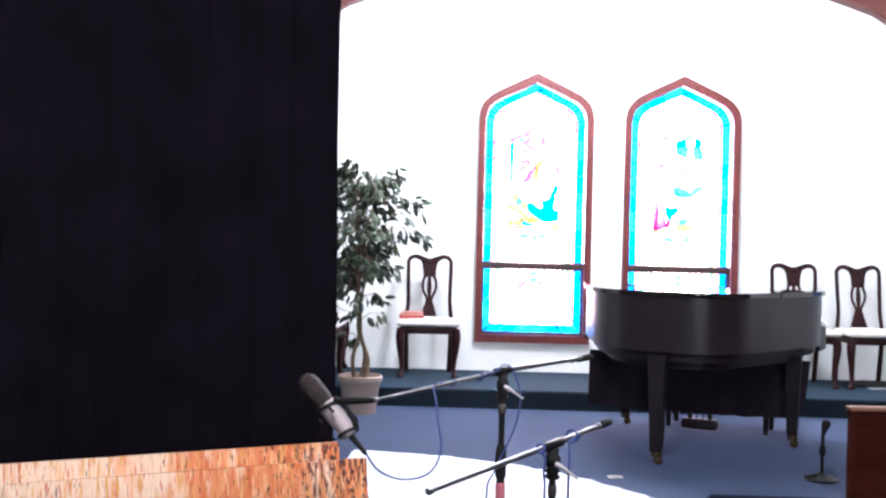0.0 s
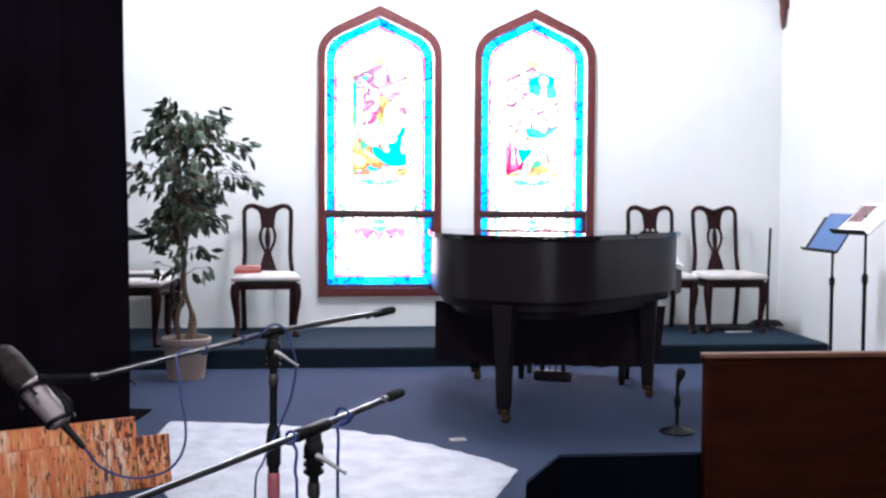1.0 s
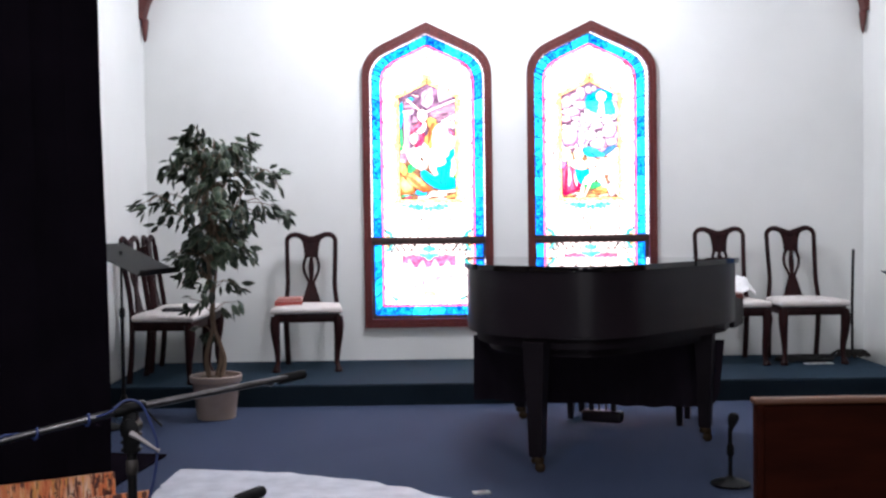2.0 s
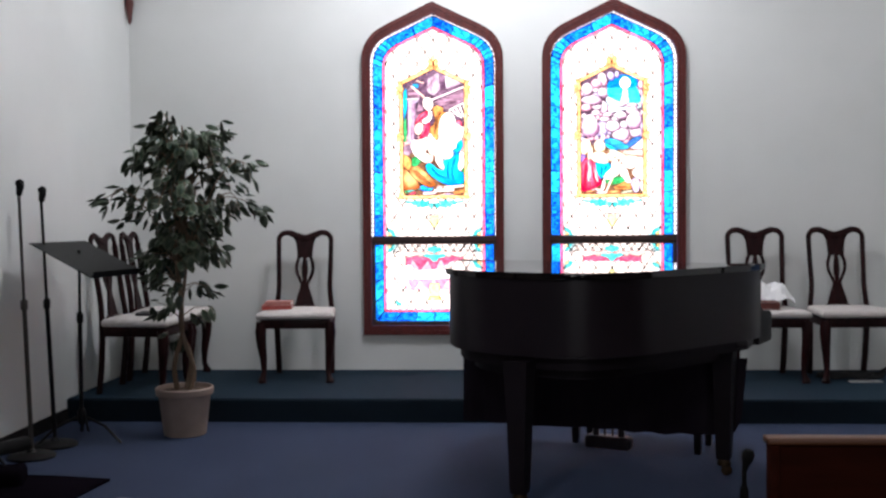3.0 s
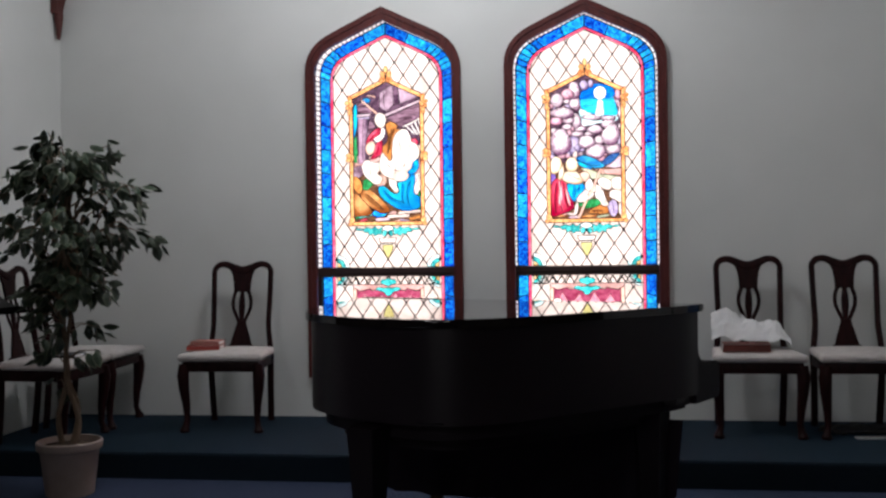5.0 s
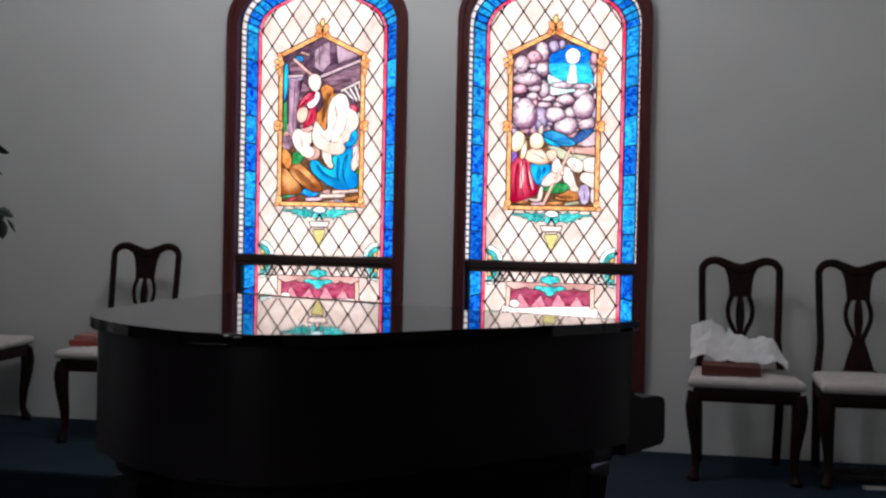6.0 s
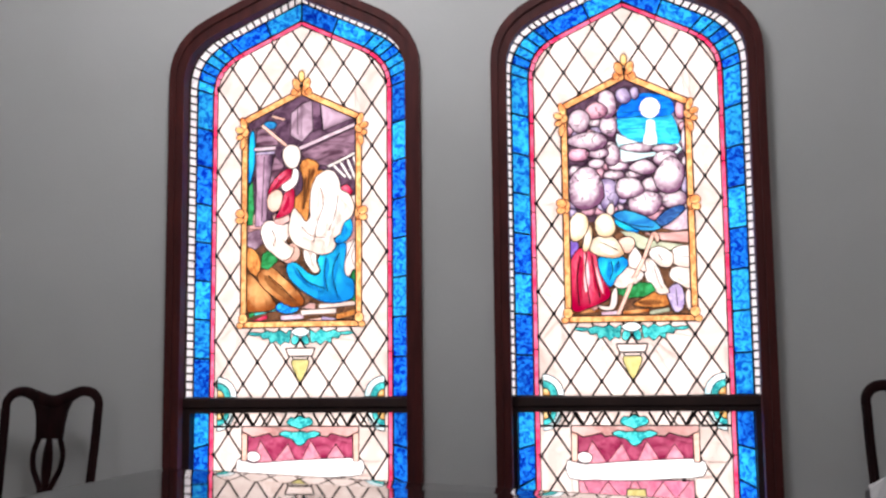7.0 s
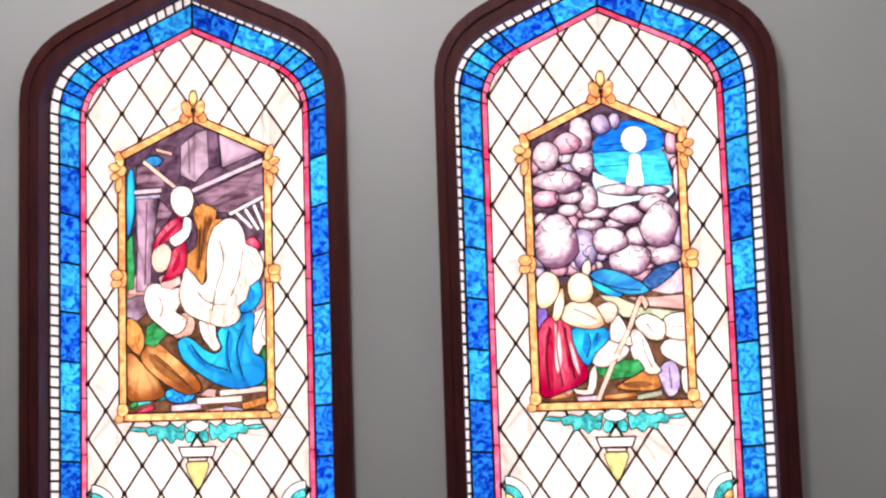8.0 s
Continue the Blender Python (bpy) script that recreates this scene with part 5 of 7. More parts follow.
    g.lay([(-0.040, 0.690), (0.040, 0.690), (0.036, 0.792), (-0.036, 0.792)], "yellow", None, 0.004)
    g.lay([(-0.055, 0.665), (0.055, 0.665), (0.046, 0.688), (-0.046, 0.688)], "straw", None, 0.004)
    for top, foot in ((1.006, 0.884), (0.826, 0.742)):
        for k, (u0, mid, u1) in enumerate(((-0.205, -0.165, -0.105), (-0.115, -0.050, -0.010), (0.0, 0.045, 0.105), (0.095, 0.150, 0.205))):
            tip, base = (top - 0.030 - 0.012 * (k % 2), foot) if top > 1 else (foot + 0.012 * (k % 2), top)
            g.lay([(u0, base), (mid, tip), (u1, base)], "rose" if top > 1 else "rose_dark", low_wide, 0.0025)
        g.lay([(-0.220, foot), (0.220, foot), (0.220, top), (-0.220, top)], "maroon" if top > 1 else "rose", low_wide, 0.004)
    for s in (-1, 1):
        g.lay(oval(s * 0.275, 0.640, 0.030, 0.014, s * 30, 9), "teal", None, 0.003)
    low = [(0.453, 1.09), (0.453, 0.503), (-0.453, 0.503), (-0.453, 1.09)]
    low_i = [(0.386, 1.09), (0.386, 0.575), (-0.386, 0.575), (-0.386, 1.09)]
    low_r = [(0.385, 1.09), (0.385, 0.576), (-0.385, 0.576), (-0.385, 1.09)]
    low_f = [(0.366, 1.09), (0.366, 0.594), (-0.366, 0.594), (-0.366, 1.09)]
    border(g, low, low_i, ("blue", "azure"), 0.150, "pane", 0.008)
    border(g, low_r, low_f, ("pink",), 0.19, "pane", 0.004)
    # a zigzag of lead along the head of the lower light
    for k in range(-6, 6):
        if k not in (-1, 0):
            g.bar((k * 0.056, 1.086), (k * 0.056 + 0.028, 1.037), 0.010)
            g.bar((k * 0.056 + 0.028, 1.037), (k * 0.056 + 0.056, 1.086), 0.010)
    for x0, x1 in ((-0.366, -0.252), (0.252, 0.366)):
        g.bar((x0, 1.033), (x1, 1.033), 0.009)
    lattice(g, low_f[::-1], 0.65, 1.09)
    g.finish()


window("window_1", WINDOWS[0], scene_indoor, "arched stained-glass window with red-brown frame and blue border")
window("window_2", WINDOWS[1], scene_rural, "arched stained-glass window with stone-heap panel and blue border")

# ---------------------------------------------------------------- grand piano
K_BASS, K_TREBLE = Vector((3.53, 6.06)), Vector((1.985, 6.76))      # the ends of the lid's keyboard edge
KEY_DIR = (K_TREBLE - K_BASS).normalized()
KEY_OUT = Vector((-KEY_DIR.y, KEY_DIR.x)) * -1                     # towards the player


def piano_outline(inset):
    """Plan of the case, inset from the lid's edge: straight spine, round tail, curved treble side."""
    curve = spline([(3.53, 6.06, 0), (3.445, 5.937, 0), (3.25, 5.745, 0), (2.96, 5.47, 0), (2.76, 5.30, 0), (2.52, 5.235, 0), (2.25, 5.35, 0), (2.03, 5.55, 0), (1.945, 5.80, 0), (1.940, 6.12, 0), (1.955, 6.46, 0), (1.985, 6.76, 0)], 5)
    pts = [Vector((p.x, p.y)) for p in curve]
    out = []
    for i, p in enumerate(pts):
        d = (pts[min(i + 1, len(pts) - 1)] - pts[max(i - 1, 0)]).normalized()
        inward = Vector((d.y, -d.x))
        q = p + inward * inset
        if i == 0:
            q = p + (KEY_DIR - KEY_OUT * 0.2) * inset
        if i == len(pts) - 1:
            q = p - (KEY_DIR + KEY_OUT * 0.2) * inset
        out.append(q)
    return out


def grand_piano():
    t = thing("grand_piano", pose(2.7, 6.1, 0), "closed black lacquered grand piano on three legs with brass casters", "piano")
    o = Vector((2.7, 6.1))
    flat = lambda u, v, d: (u - o.x, v - o.y, d)
    loc = lambda p, z: (p.x - o.x, p.y - o.y, z)
    bm = mesh()
    prism(bm, [tuple(p) for p in piano_outline(0.0)], flat, 1.026, 1.056)
    bmesh.ops.bevel(bm, geom=[e for e in bm.edges if abs(e.verts[0].co.z - e.verts[1].co.z) < 1e-5], offset=0.009, segments=3, profile=0.6, affect="EDGES")
    part("lid", bm, BLACK_LACQUER, t, "glossy black closed lid")
    bm = mesh()
    prism(bm, [tuple(p) for p in piano_outline(0.022)], flat, 0.686, 1.0255)
    bmesh.ops.bevel(bm, geom=[e for e in bm.edges if abs(e.verts[0].co.z - e.verts[1].co.z) < 1e-5 and e.verts[0].co.z < 0.71], offset=0.012, segments=2, affect="EDGES")
    part("case", bm, BLACK_SATIN, t, "black satin curved case")
    # rails stepped inwards under the rim
    for inset, low, high in ((0.075, 0.628, 0.685), (0.145, 0.580, 0.6275)):
        bm = mesh()
        prism(bm, [tuple(p) for p in piano_outline(inset)], flat, low, high)
        part("belly_rail", bm, LEG_BLACK, t)
    # black cloth hung in a straight panel before the pedals
    bm = mesh()
    a, b, n = Vector((3.445, 6.07)), Vector((2.008, 6.50)), 48
    out = Vector((a.y - b.y, b.x - a.x)).normalized()
    for off in (0.0, 0.005):
        vs = []
        for k in range(9):
            row = []
            for i in range(n + 1):
                u = i / n
                foot = 0.178 + 0.004 * math.sin(i * 0.31) + 0.002 * math.sin(i * 1.3) + 0.09 * max(0, 1 - u / 0.05) ** 2
                z = 0.579 + (foot - 0.579) * k / 8
                q = a.lerp(b, u + 0.02 * k / 8 * max(0, 1 - u * 4)) + out * (off + 0.0022 * k * math.sin(i * 1.1))
                row.append(bm.verts.new((q.x - o.x, q.y - o.y, z)))
            vs.append(row)
        for r, s in zip(vs, vs[1:]):
            for i in range(n):
                bm.faces.new((r[i], r[i + 1], s[i + 1], s[i]))
    part("cloth_skirt", bm, SKIRT_CLOTH, t, "black cloth hung beneath the case")
    # keyboard end
    ang = math.atan2(KEY_DIR.y, KEY_DIR.x)
    base = Matrix.Translation((K_BASS.x - o.x, K_BASS.y - o.y, 0)) @ Matrix.Rotation(ang, 4, "Z")
    length = (K_TREBLE - K_BASS).length
    s = 1 if (Matrix.Rotation(ang, 2) @ Vector((0, 1))).dot(KEY_OUT) > 0 else -1
    y = lambda a, b: (min(s * a, s * b), max(s * a, s * b))
    bm = mesh()
    block(bm, 0.055, length - 0.055, *y(-0.16, 0.235), 0.645, 0.685, 0.006, 2, base)
    part("key_bed", bm, BLACK_SATIN, t)
    arm = [(-0.02, 0.648), (0.226, 0.648), (0.243, 0.664), (0.243, 0.775), (0.232, 0.793), (0.200, 0.804), (0.085, 0.811), (0.038, 0.824), (0.014, 0.848), (0.005, 0.885), (0.002, 0.95), (-0.02, 0.95)]
    for x in (0.027, length - 0.137):
        bm = mesh()
        prism(bm, arm, lambda u, v, d: tuple(base @ Vector((d - 0.06 * max(0, u), s * u, v))), x, x + 0.11)
        bmesh.ops.recalc_face_normals(bm, faces=bm.faces)
        part("cheek", bm, LEG_BLACK, t, "arm that sweeps down from the case")
    bm = mesh()
    block(bm, 0.137, length - 0.137, *y(0.004, 0.03), 0.76, 0.93, 0.006, 2, base)
    part("fallboard", bm, BLACK_LACQUER, t)
    bm = mesh()
    block(bm, 0.137, length - 0.137, *y(0.03, 0.18), 0.6855, 0.755, 0.004, 1, base)
    part("keyboard", bm, PAPER, t, "white keys")
    # legs with casters
    for x, yy, r in ((2.288, 5.345, 0.054), (3.318, 6.02, 0.052), (2.318, 6.77, 0.052)):
        bm = mesh()
        ax, ay = x - o.x, yy - o.y
        q = Matrix.Translation((ax, ay, 0)) @ Matrix.Rotation(ang, 4, "Z") @ Matrix.Rotation(radians(45), 4, "Z")
        lathe(bm, [(r * 0.86, 0.085), (r * 0.92, 0.10), (r * 1.15, 0.42), (r * 1.42, 0.62), (r * 1.5, 0.671)], 4, m=q)
        leg = link_mesh("leg", bm, LEG_BLACK, t)
        bm = mesh()
        lathe(bm, [(0.032, 0.052), (0.036, 0.06), (0.030, 0.086)], 12, (ax, ay, 0))
        lathe(bm, [(0.020, -0.012), (0.027, -0.008), (0.027, 0.008), (0.020, 0.012)], 14, m=Matrix.Translation((ax + 0.012, ay, 0.0275)) @ Matrix.Rotation(radians(90), 4, "X"))
        part("caster", bm, BRASS, leg, "worn brass caster")
    # pedal lyre
    lx, ly = 2.79 - o.x, 6.42 - o.y
    q = Matrix.Translation((lx, ly, 0)) @ Matrix.Rotation(ang, 4, "Z")
    bm = mesh()
    block(bm, -0.125, 0.125, -0.045, 0.045, 0.045, 0.115, 0.018, 3, q)
    lyre = part("pedal_box", bm, BLACK_SATIN, t)
    for x in (-0.07, 0.07):
        bm = mesh()
        tube(bm, [q @ Vector((x, 0, 0.114)), q @ Vector((x, 0, 0.60))], 0.017, 10)
        part("lyre_post", bm, BLACK_SATIN, lyre)
    for x in (-0.022, 0.022):
        bm = mesh()
        tube(bm, [q @ Vector((x, 0, 0.114)), q @ Vector((x, 0, 0.60))], 0.005, 6)
        part("pedal_rod", bm, BRASS, lyre)
    for x in (-0.055, 0.0, 0.055):
        bm = mesh()
        block(bm, x - 0.012, x + 0.012, *y(0.044, 0.125), 0.058, 0.068, 0.004, 2, q)
        part("pedal", bm, BRASS, lyre)


grand_piano()


def piano_bench():
    ang = math.atan2(KEY_DIR.y, KEY_DIR.x)
    t = thing("piano_bench", pose(3.01, 6.74, 0, 0, 0, math.degrees(ang)), "black wooden piano bench behind the keyboard", "bench")
    bm = mesh()
    block(bm, -0.40, 0.40, -0.17, 0.17, 0.43, 0.485, 0.012, 2)
    part("seat", bm, BLACK_SATIN, t)
    bm = mesh()
    block(bm, -0.37, 0.37, -0.145, 0.145, 0.35, 0.4295, 0.004)
    part("apron", bm, BLACK_SATIN, t)
    for x in (-0.35, 0.35):
        for y in (-0.125, 0.125):
            bm = mesh()
            lathe(bm, [(0.022, 0.0), (0.026, 0.05), (0.034, 0.3495)], 4, m=Matrix.Translation((x, y, 0)) @ Matrix.Rotation(radians(45), 4, "Z"))
            link_mesh("leg", bm, BLACK_SATIN, t)


piano_bench()

# ---------------------------------------------------------------- chairs


CHAIR_SCALE = 1.045


def chair(m, label):
    """Dark mahogany side chair: yoke crest rail, pierced vase splat, cabriole front legs, cream seat. It faces -y."""
    t = thing("side_chair", m, label, "chair", "chairs along the chancel walls")
    for s in (-1, 1):
        bm = mesh()
        path = spline([(s * 0.185, 0.225, 0.0), (s * 0.19, 0.205, 0.20), (s * 0.195, 0.195, 0.42), (s * 0.198, 0.215, 0.62), (s * 0.203, 0.245, 0.80), (s * 0.205, 0.262, 0.925)], 4)
        tube(bm, path, [0.021 if p.z < 0.45 else 0.019 for p in path], 8)
        part("back_post", bm, MAHOGANY, t)
        bm = mesh()
        path = [(s * 0.225, -0.205, 0.405), (s * 0.232, -0.212, 0.34), (s * 0.228, -0.208, 0.26), (s * 0.218, -0.198, 0.16), (s * 0.214, -0.196, 0.07), (s * 0.222, -0.206, 0.035), (s * 0.226, -0.212, 0.012), (s * 0.226, -0.212, 0.0)]
        tube(bm, path, [0.034, 0.037, 0.032, 0.024, 0.018, 0.020, 0.031, 0.027], 10)
        part("front_leg", bm, MAHOGANY, t)
    bm = mesh()
    path = spline([(-0.205, 0.262, 0.915), (-0.203, 0.266, 0.955), (-0.175, 0.270, 0.985), (-0.125, 0.272, 0.992), (-0.07, 0.272, 0.972), (0.0, 0.272, 0.950), (0.07, 0.272, 0.972), (0.125, 0.272, 0.992), (0.175, 0.270, 0.985), (0.203, 0.266, 0.955), (0.205, 0.262, 0.915)], 4)
    tube(bm, path, [0.019 + 0.010 * max(0, 1 - abs(p.x) / 0.14) for p in path], 8, 0.75)
    part("crest_rail", bm, MAHOGANY, t)
    # splat, leaning with the posts
    lean = lambda u, v, d: (u, 0.205 + 0.135 * (v - 0.48) + d, v)
    bm = mesh()
    up = [(-0.088, 0.955), (-0.070, 0.92), (-0.062, 0.87), (-0.058, 0.815), (0.058, 0.815), (0.062, 0.87), (0.070, 0.92), (0.088, 0.955), (0.04, 0.948), (0.0, 0.94), (-0.04, 0.948)]
    prism(bm, up, lean, -0.007, 0.007)
    down = [(-0.072, 0.475), (0.072, 0.475), (0.060, 0.53), (0.036, 0.605), (0.030, 0.635), (-0.030, 0.635), (-0.036, 0.605), (-0.060, 0.53)]
    prism(bm, down, lean, -0.007, 0.007)
    for s in (-1, 1):
        rib = spline([(s * 0.046, 0.818, 0), (s * 0.064, 0.765, 0), (s * 0.060, 0.71, 0), (s * 0.036, 0.66, 0), (s * 0.022, 0.632, 0)], 4)
        tube(bm, [lean(p.x, p.y, 0) for p in rib], 0.0125, 6, 0.6)
    mid = spline([(0, 0.818, 0), (0, 0.78, 0), (0, 0.73, 0), (0, 0.67, 0), (0, 0.63, 0)], 3)
    tube(bm, [lean(0, p.y, 0) for p in mid], [0.012 + 0.012 * math.sin(math.pi * min(1, max(0, (p.y - 0.63) / 0.19))) for p in mid], 6, 0.5)
    part("splat", bm, MAHOGANY, t)
    bm = mesh()
    block(bm, -0.085, 0.085, 0.180, 0.222, 0.440, 0.482, 0.010, 2)
    part("splat_shoe", bm, MAHOGANY, t)
    # seat rails and cushion, wider at the front
    bm = mesh()
    block(bm, -0.235, 0.235, -0.225, 0.205, 0.362, 0.425, 0.008, 2)
    for v in bm.verts:
        v.co.x *= 1.0 - 0.30 * (v.co.y + 0.225)
    part("seat_rail", bm, MAHOGANY, t)
    bm = mesh()
    block(bm, -0.262, 0.262, -0.245, 0.195, 0.4255, 0.470, 0.019, 3)
    bmesh.ops.subdivide_edges(bm, edges=[e for e in bm.edges if e.calc_length() > 0.2], cuts=4, use_grid_fill=True)
    for v in bm.verts:
        v.co.x *= 1.0 - 0.34 * (v.co.y + 0.245)
        if v.co.z > 0.46:
            v.co.z += 0.016 * max(0, 1 - (v.co.x / 0.25) ** 2) * max(0, 1 - (v.co.y / 0.24) ** 2)
    part("seat_cushion", bm, CREAM_CLOTH, t, "cream damask seat")
    # the back narrows a little towards the crest
    for ob in t.children:
        for v in ob.data.vertices:
            v.co.x *= 1.0 - 0.10 * min(1.0, max(0.0, (v.co.z - 0.44) / 0.16))
        ob.data.transform(Matrix.Scale(CHAIR_SCALE, 4))
    return t


first = chair(pose(0.785, 8.18, STEP_Z, 0, 0, 2), "dark mahogany side chair with cream seat and red books on it")
for x, y, a, label in (
        (4.055, 8.19, -1, "dark mahogany side chair with papers and a book on its seat"),
        (4.648, 8.20, 2, "dark mahogany side chair with empty cream seat against the wall"),
        (-0.18, 7.68, 88, "dark mahogany side chair with cream seat behind the black music stand"),
        (-0.19, 8.24, 93, "dark mahogany side chair with cream seat in the chancel corner")):
    tagged(copy_thing(first, pose(x, y, STEP_Z, 0, 0, a)), label)


def book(name, m, w, d, h, cover, label):
    t = thing(name, m, label, "book")
    bm = mesh()
    block(bm, -w / 2 + 0.004, w / 2 - 0.004, -d / 2 + 0.003, d / 2 - 0.006, 0.003, h - 0.003)
    part("pages", bm, PAPER, t, "off-white page block")
    bm = mesh()
    block(bm, -w / 2, w / 2, -d / 2, d / 2, 0.0, 0.0028, 0.001)
    block(bm, -w / 2, w / 2, -d / 2, d / 2, h - 0.0028, h, 0.001)
    block(bm, -w / 2, w / 2, d / 2 - 0.004, d / 2, 0.001, h - 0.001, 0.001)
    block(bm, -w / 2, w / 2, -d / 2, -d / 2 + 0.0022, 0.0045, h - 0.0045)
    part("cover", bm, cover, t)


SEAT = STEP_Z + 0.484 * CHAIR_SCALE
book("hymn_book", pose(0.635, 8.13, SEAT - 0.008, 0, 0, 6), 0.21, 0.15, 0.034, RED_COVER, "red cloth-bound book lying on the chair seat")
book("prayer_book", pose(0.645, 8.14, SEAT + 0.026, 0, 0, 2), 0.185, 0.14, 0.026, PINK_COVER, "faded pink book lying on the red one")
book("song_book", pose(3.985, 8.07, SEAT - 0.006, 0, 0, -3), 0.27, 0.15, 0.05, BROWN_COVER, "thick maroon book on the chair seat")


def crumpled(name, m, w, d, peak, seed, label):
    """A heap of loose white paper, bent and folded."""
    t = thing(name, m, label, "paper")
    n = 12
    rise = [0.80, 1.0, 0.88, 0.70, 0.64, 0.58, 0.62, 0.54, 0.16]
    for sheet, (u0, u1, v0, v1) in enumerate(((-0.5, 0.14, -0.5, 0.5), (-0.12, 0.34, -0.46, 0.42), (0.12, 0.5, -0.5, 0.48))):
        bm = mesh()
        for k in (0, 1):
            rows = []
            for i in range(n + 1):
                row = []
                for j in range(n + 1):
                    u, v = u0 + (u1 - u0) * i / n, v0 + (v1 - v0) * j / n
                    q = (u + 0.5) * 7.999
                    hump = rise[int(q)] + (rise[int(q) + 1] - rise[int(q)]) * (q - int(q))
                    back = 1 - 0.75 * max(0, -v - 0.05) * 2 - 0.45 * max(0, v - 0.15) * 2
                    z = 0.004 + peak * hump * back + 0.030 * noise.noise((u * 7 + seed, v * 5, 2 + 0.4 * sheet)) + 0.012 * noise.noise((u * 19, v * 13, seed + sheet))
                    row.append(bm.verts.new((u * w, v * d, max(0.002, z) + 0.0025 * k + 0.005 * sheet)))
                rows.append(row)
            for a, b in zip(rows, rows[1:]):
                for j in range(n):
                    bm.faces.new((a[j], a[j + 1], b[j + 1], b[j]))
        link_mesh("sheet", bm, PAPER, t)


book("black_folder", pose(-0.10, 7.67, SEAT - 0.004, 0, 0, 6), 0.22, 0.17, 0.022, CABLE_BLACK, "flat black folder lying on the chair seat")

crumpled("paper_heap", pose(4.035, 8.225, SEAT - 0.012, 0, 0, -4), 0.46, 0.22, 0.25, 3, "crumpled white papers heaped on the chair seat")

# ---------------------------------------------------------------- ficus in its pot


def ficus(x, y):
    t = thing("potted_ficus", pose(x, y, 0), "artificial ficus with variegated leaves in a white pot", "plant")
    rnd = random.Random(21)
    bm = mesh()
    lathe(bm, [(0.118, 0.0), (0.125, 0.004), (0.152, 0.235), (0.156, 0.240), (0.166, 0.243), (0.170, 0.250), (0.172, 0.283), (0.166, 0.290), (0.158, 0.288), (0.154, 0.255), (0.150, 0.24)], 32)
    part("pot", bm, POT, t, "white plastic pot with a rim")
    bm = mesh()
    lathe(bm, [(0.153, 0.236), (0.152, 0.256), (0.10, 0.268), (0.05, 0.272), (0.004, 0.272)], 24)
    for v in bm.verts:
        v.co.z += 0.010 * noise.noise(v.co * 30)
    part("soil", bm, SOIL, t)
    trunks = ([(-0.045, 0.01, 0.26), (-0.06, 0.0, 0.42), (-0.02, 0.02, 0.62), (-0.035, 0.01, 0.85), (-0.02, 0.0, 1.10), (-0.04, 0.02, 1.35), (-0.06, 0.01, 1.60)],
              [(0.035, -0.02, 0.26), (0.06, -0.01, 0.40), (0.0, -0.02, 0.60), (-0.01, -0.015, 0.80), (-0.05, -0.01, 1.05), (0.02, 0.03, 1.30), (0.07, 0.02, 1.55)],
              [(0.0, 0.04, 0.26), (0.03, 0.05, 0.45), (-0.04, 0.03, 0.66), (0.01, 0.02, 0.95), (0.05, 0.04, 1.25), (0.10, 0.05, 1.48)])
    for tr in trunks:
        bm = mesh()
        path = spline([(u * (1.0 if z < 0.5 else 0.7), v * 0.9, z) for u, v, z in tr], 5)
        tube(bm, path, [0.017 - 0.011 * i / len(path) for i in range(len(path))], 8)
        part("trunk", bm, BARK, t)
    twigs, leaves = mesh(), []
    reach = lambda z: 0.12 + 0.31 * min(1, max(0, (z - 1.30) / 0.22)) * (1 - 0.75 * min(1, max(0, (z - 1.58) / 0.28)))
    for k in range(46):
        z0 = rnd.uniform(1.02, 1.54)
        a = k * 2.399 + rnd.uniform(-0.3, 0.3)
        z1 = min(1.88, z0 + rnd.uniform(0.10, 0.52))
        r = reach(z1) * rnd.uniform(0.6, 1.05)
        tip = Vector((0.0 + r * 0.95 * math.cos(a), 0.02 + r * 0.85 * math.sin(a), z1 - 0.10 * rnd.random()))
        base = Vector((rnd.uniform(-0.06, 0.06), rnd.uniform(-0.03, 0.05), z0))
        path = spline([base, base.lerp(tip, 0.5) + Vector((0, 0, 0.10)), tip, tip + Vector((0.05 * math.cos(a), 0.05 * math.sin(a), -0.07))], 4)
        tube(twigs, path, [0.006 - 0.004 * i / len(path) for i in range(len(path))], 5)
        for i in range(rnd.randint(9, 13)):
            f = rnd.uniform(0.30, 1.0)
            p = path[min(len(path) - 1, int(f * len(path)))]
            leaves.append((p + Vector((rnd.uniform(-0.07, 0.07), rnd.uniform(-0.07, 0.07), rnd.uniform(-0.06, 0.06))), a))
    for k in range(24):
        a, z0 = k * 2.2, rnd.uniform(0.56, 0.92) if k < 8 else rnd.uniform(0.9, 1.25)
        base = Vector((-0.02, 0, z0))
        tip = base + Vector((0.17 * math.cos(a), 0.14 * math.sin(a), rnd.uniform(-0.04, 0.10)))
        tube(twigs, [base, base.lerp(tip, 0.5) + Vector((0, 0, 0.03)), tip], [0.004, 0.003, 0.002], 5)
        for i in range(7):
            leaves.append((base.lerp(tip, rnd.uniform(0.5, 1.1)) + Vector((rnd.uniform(-0.04, 0.04), rnd.uniform(-0.04, 0.04), rnd.uniform(-0.04, 0.04))), a))
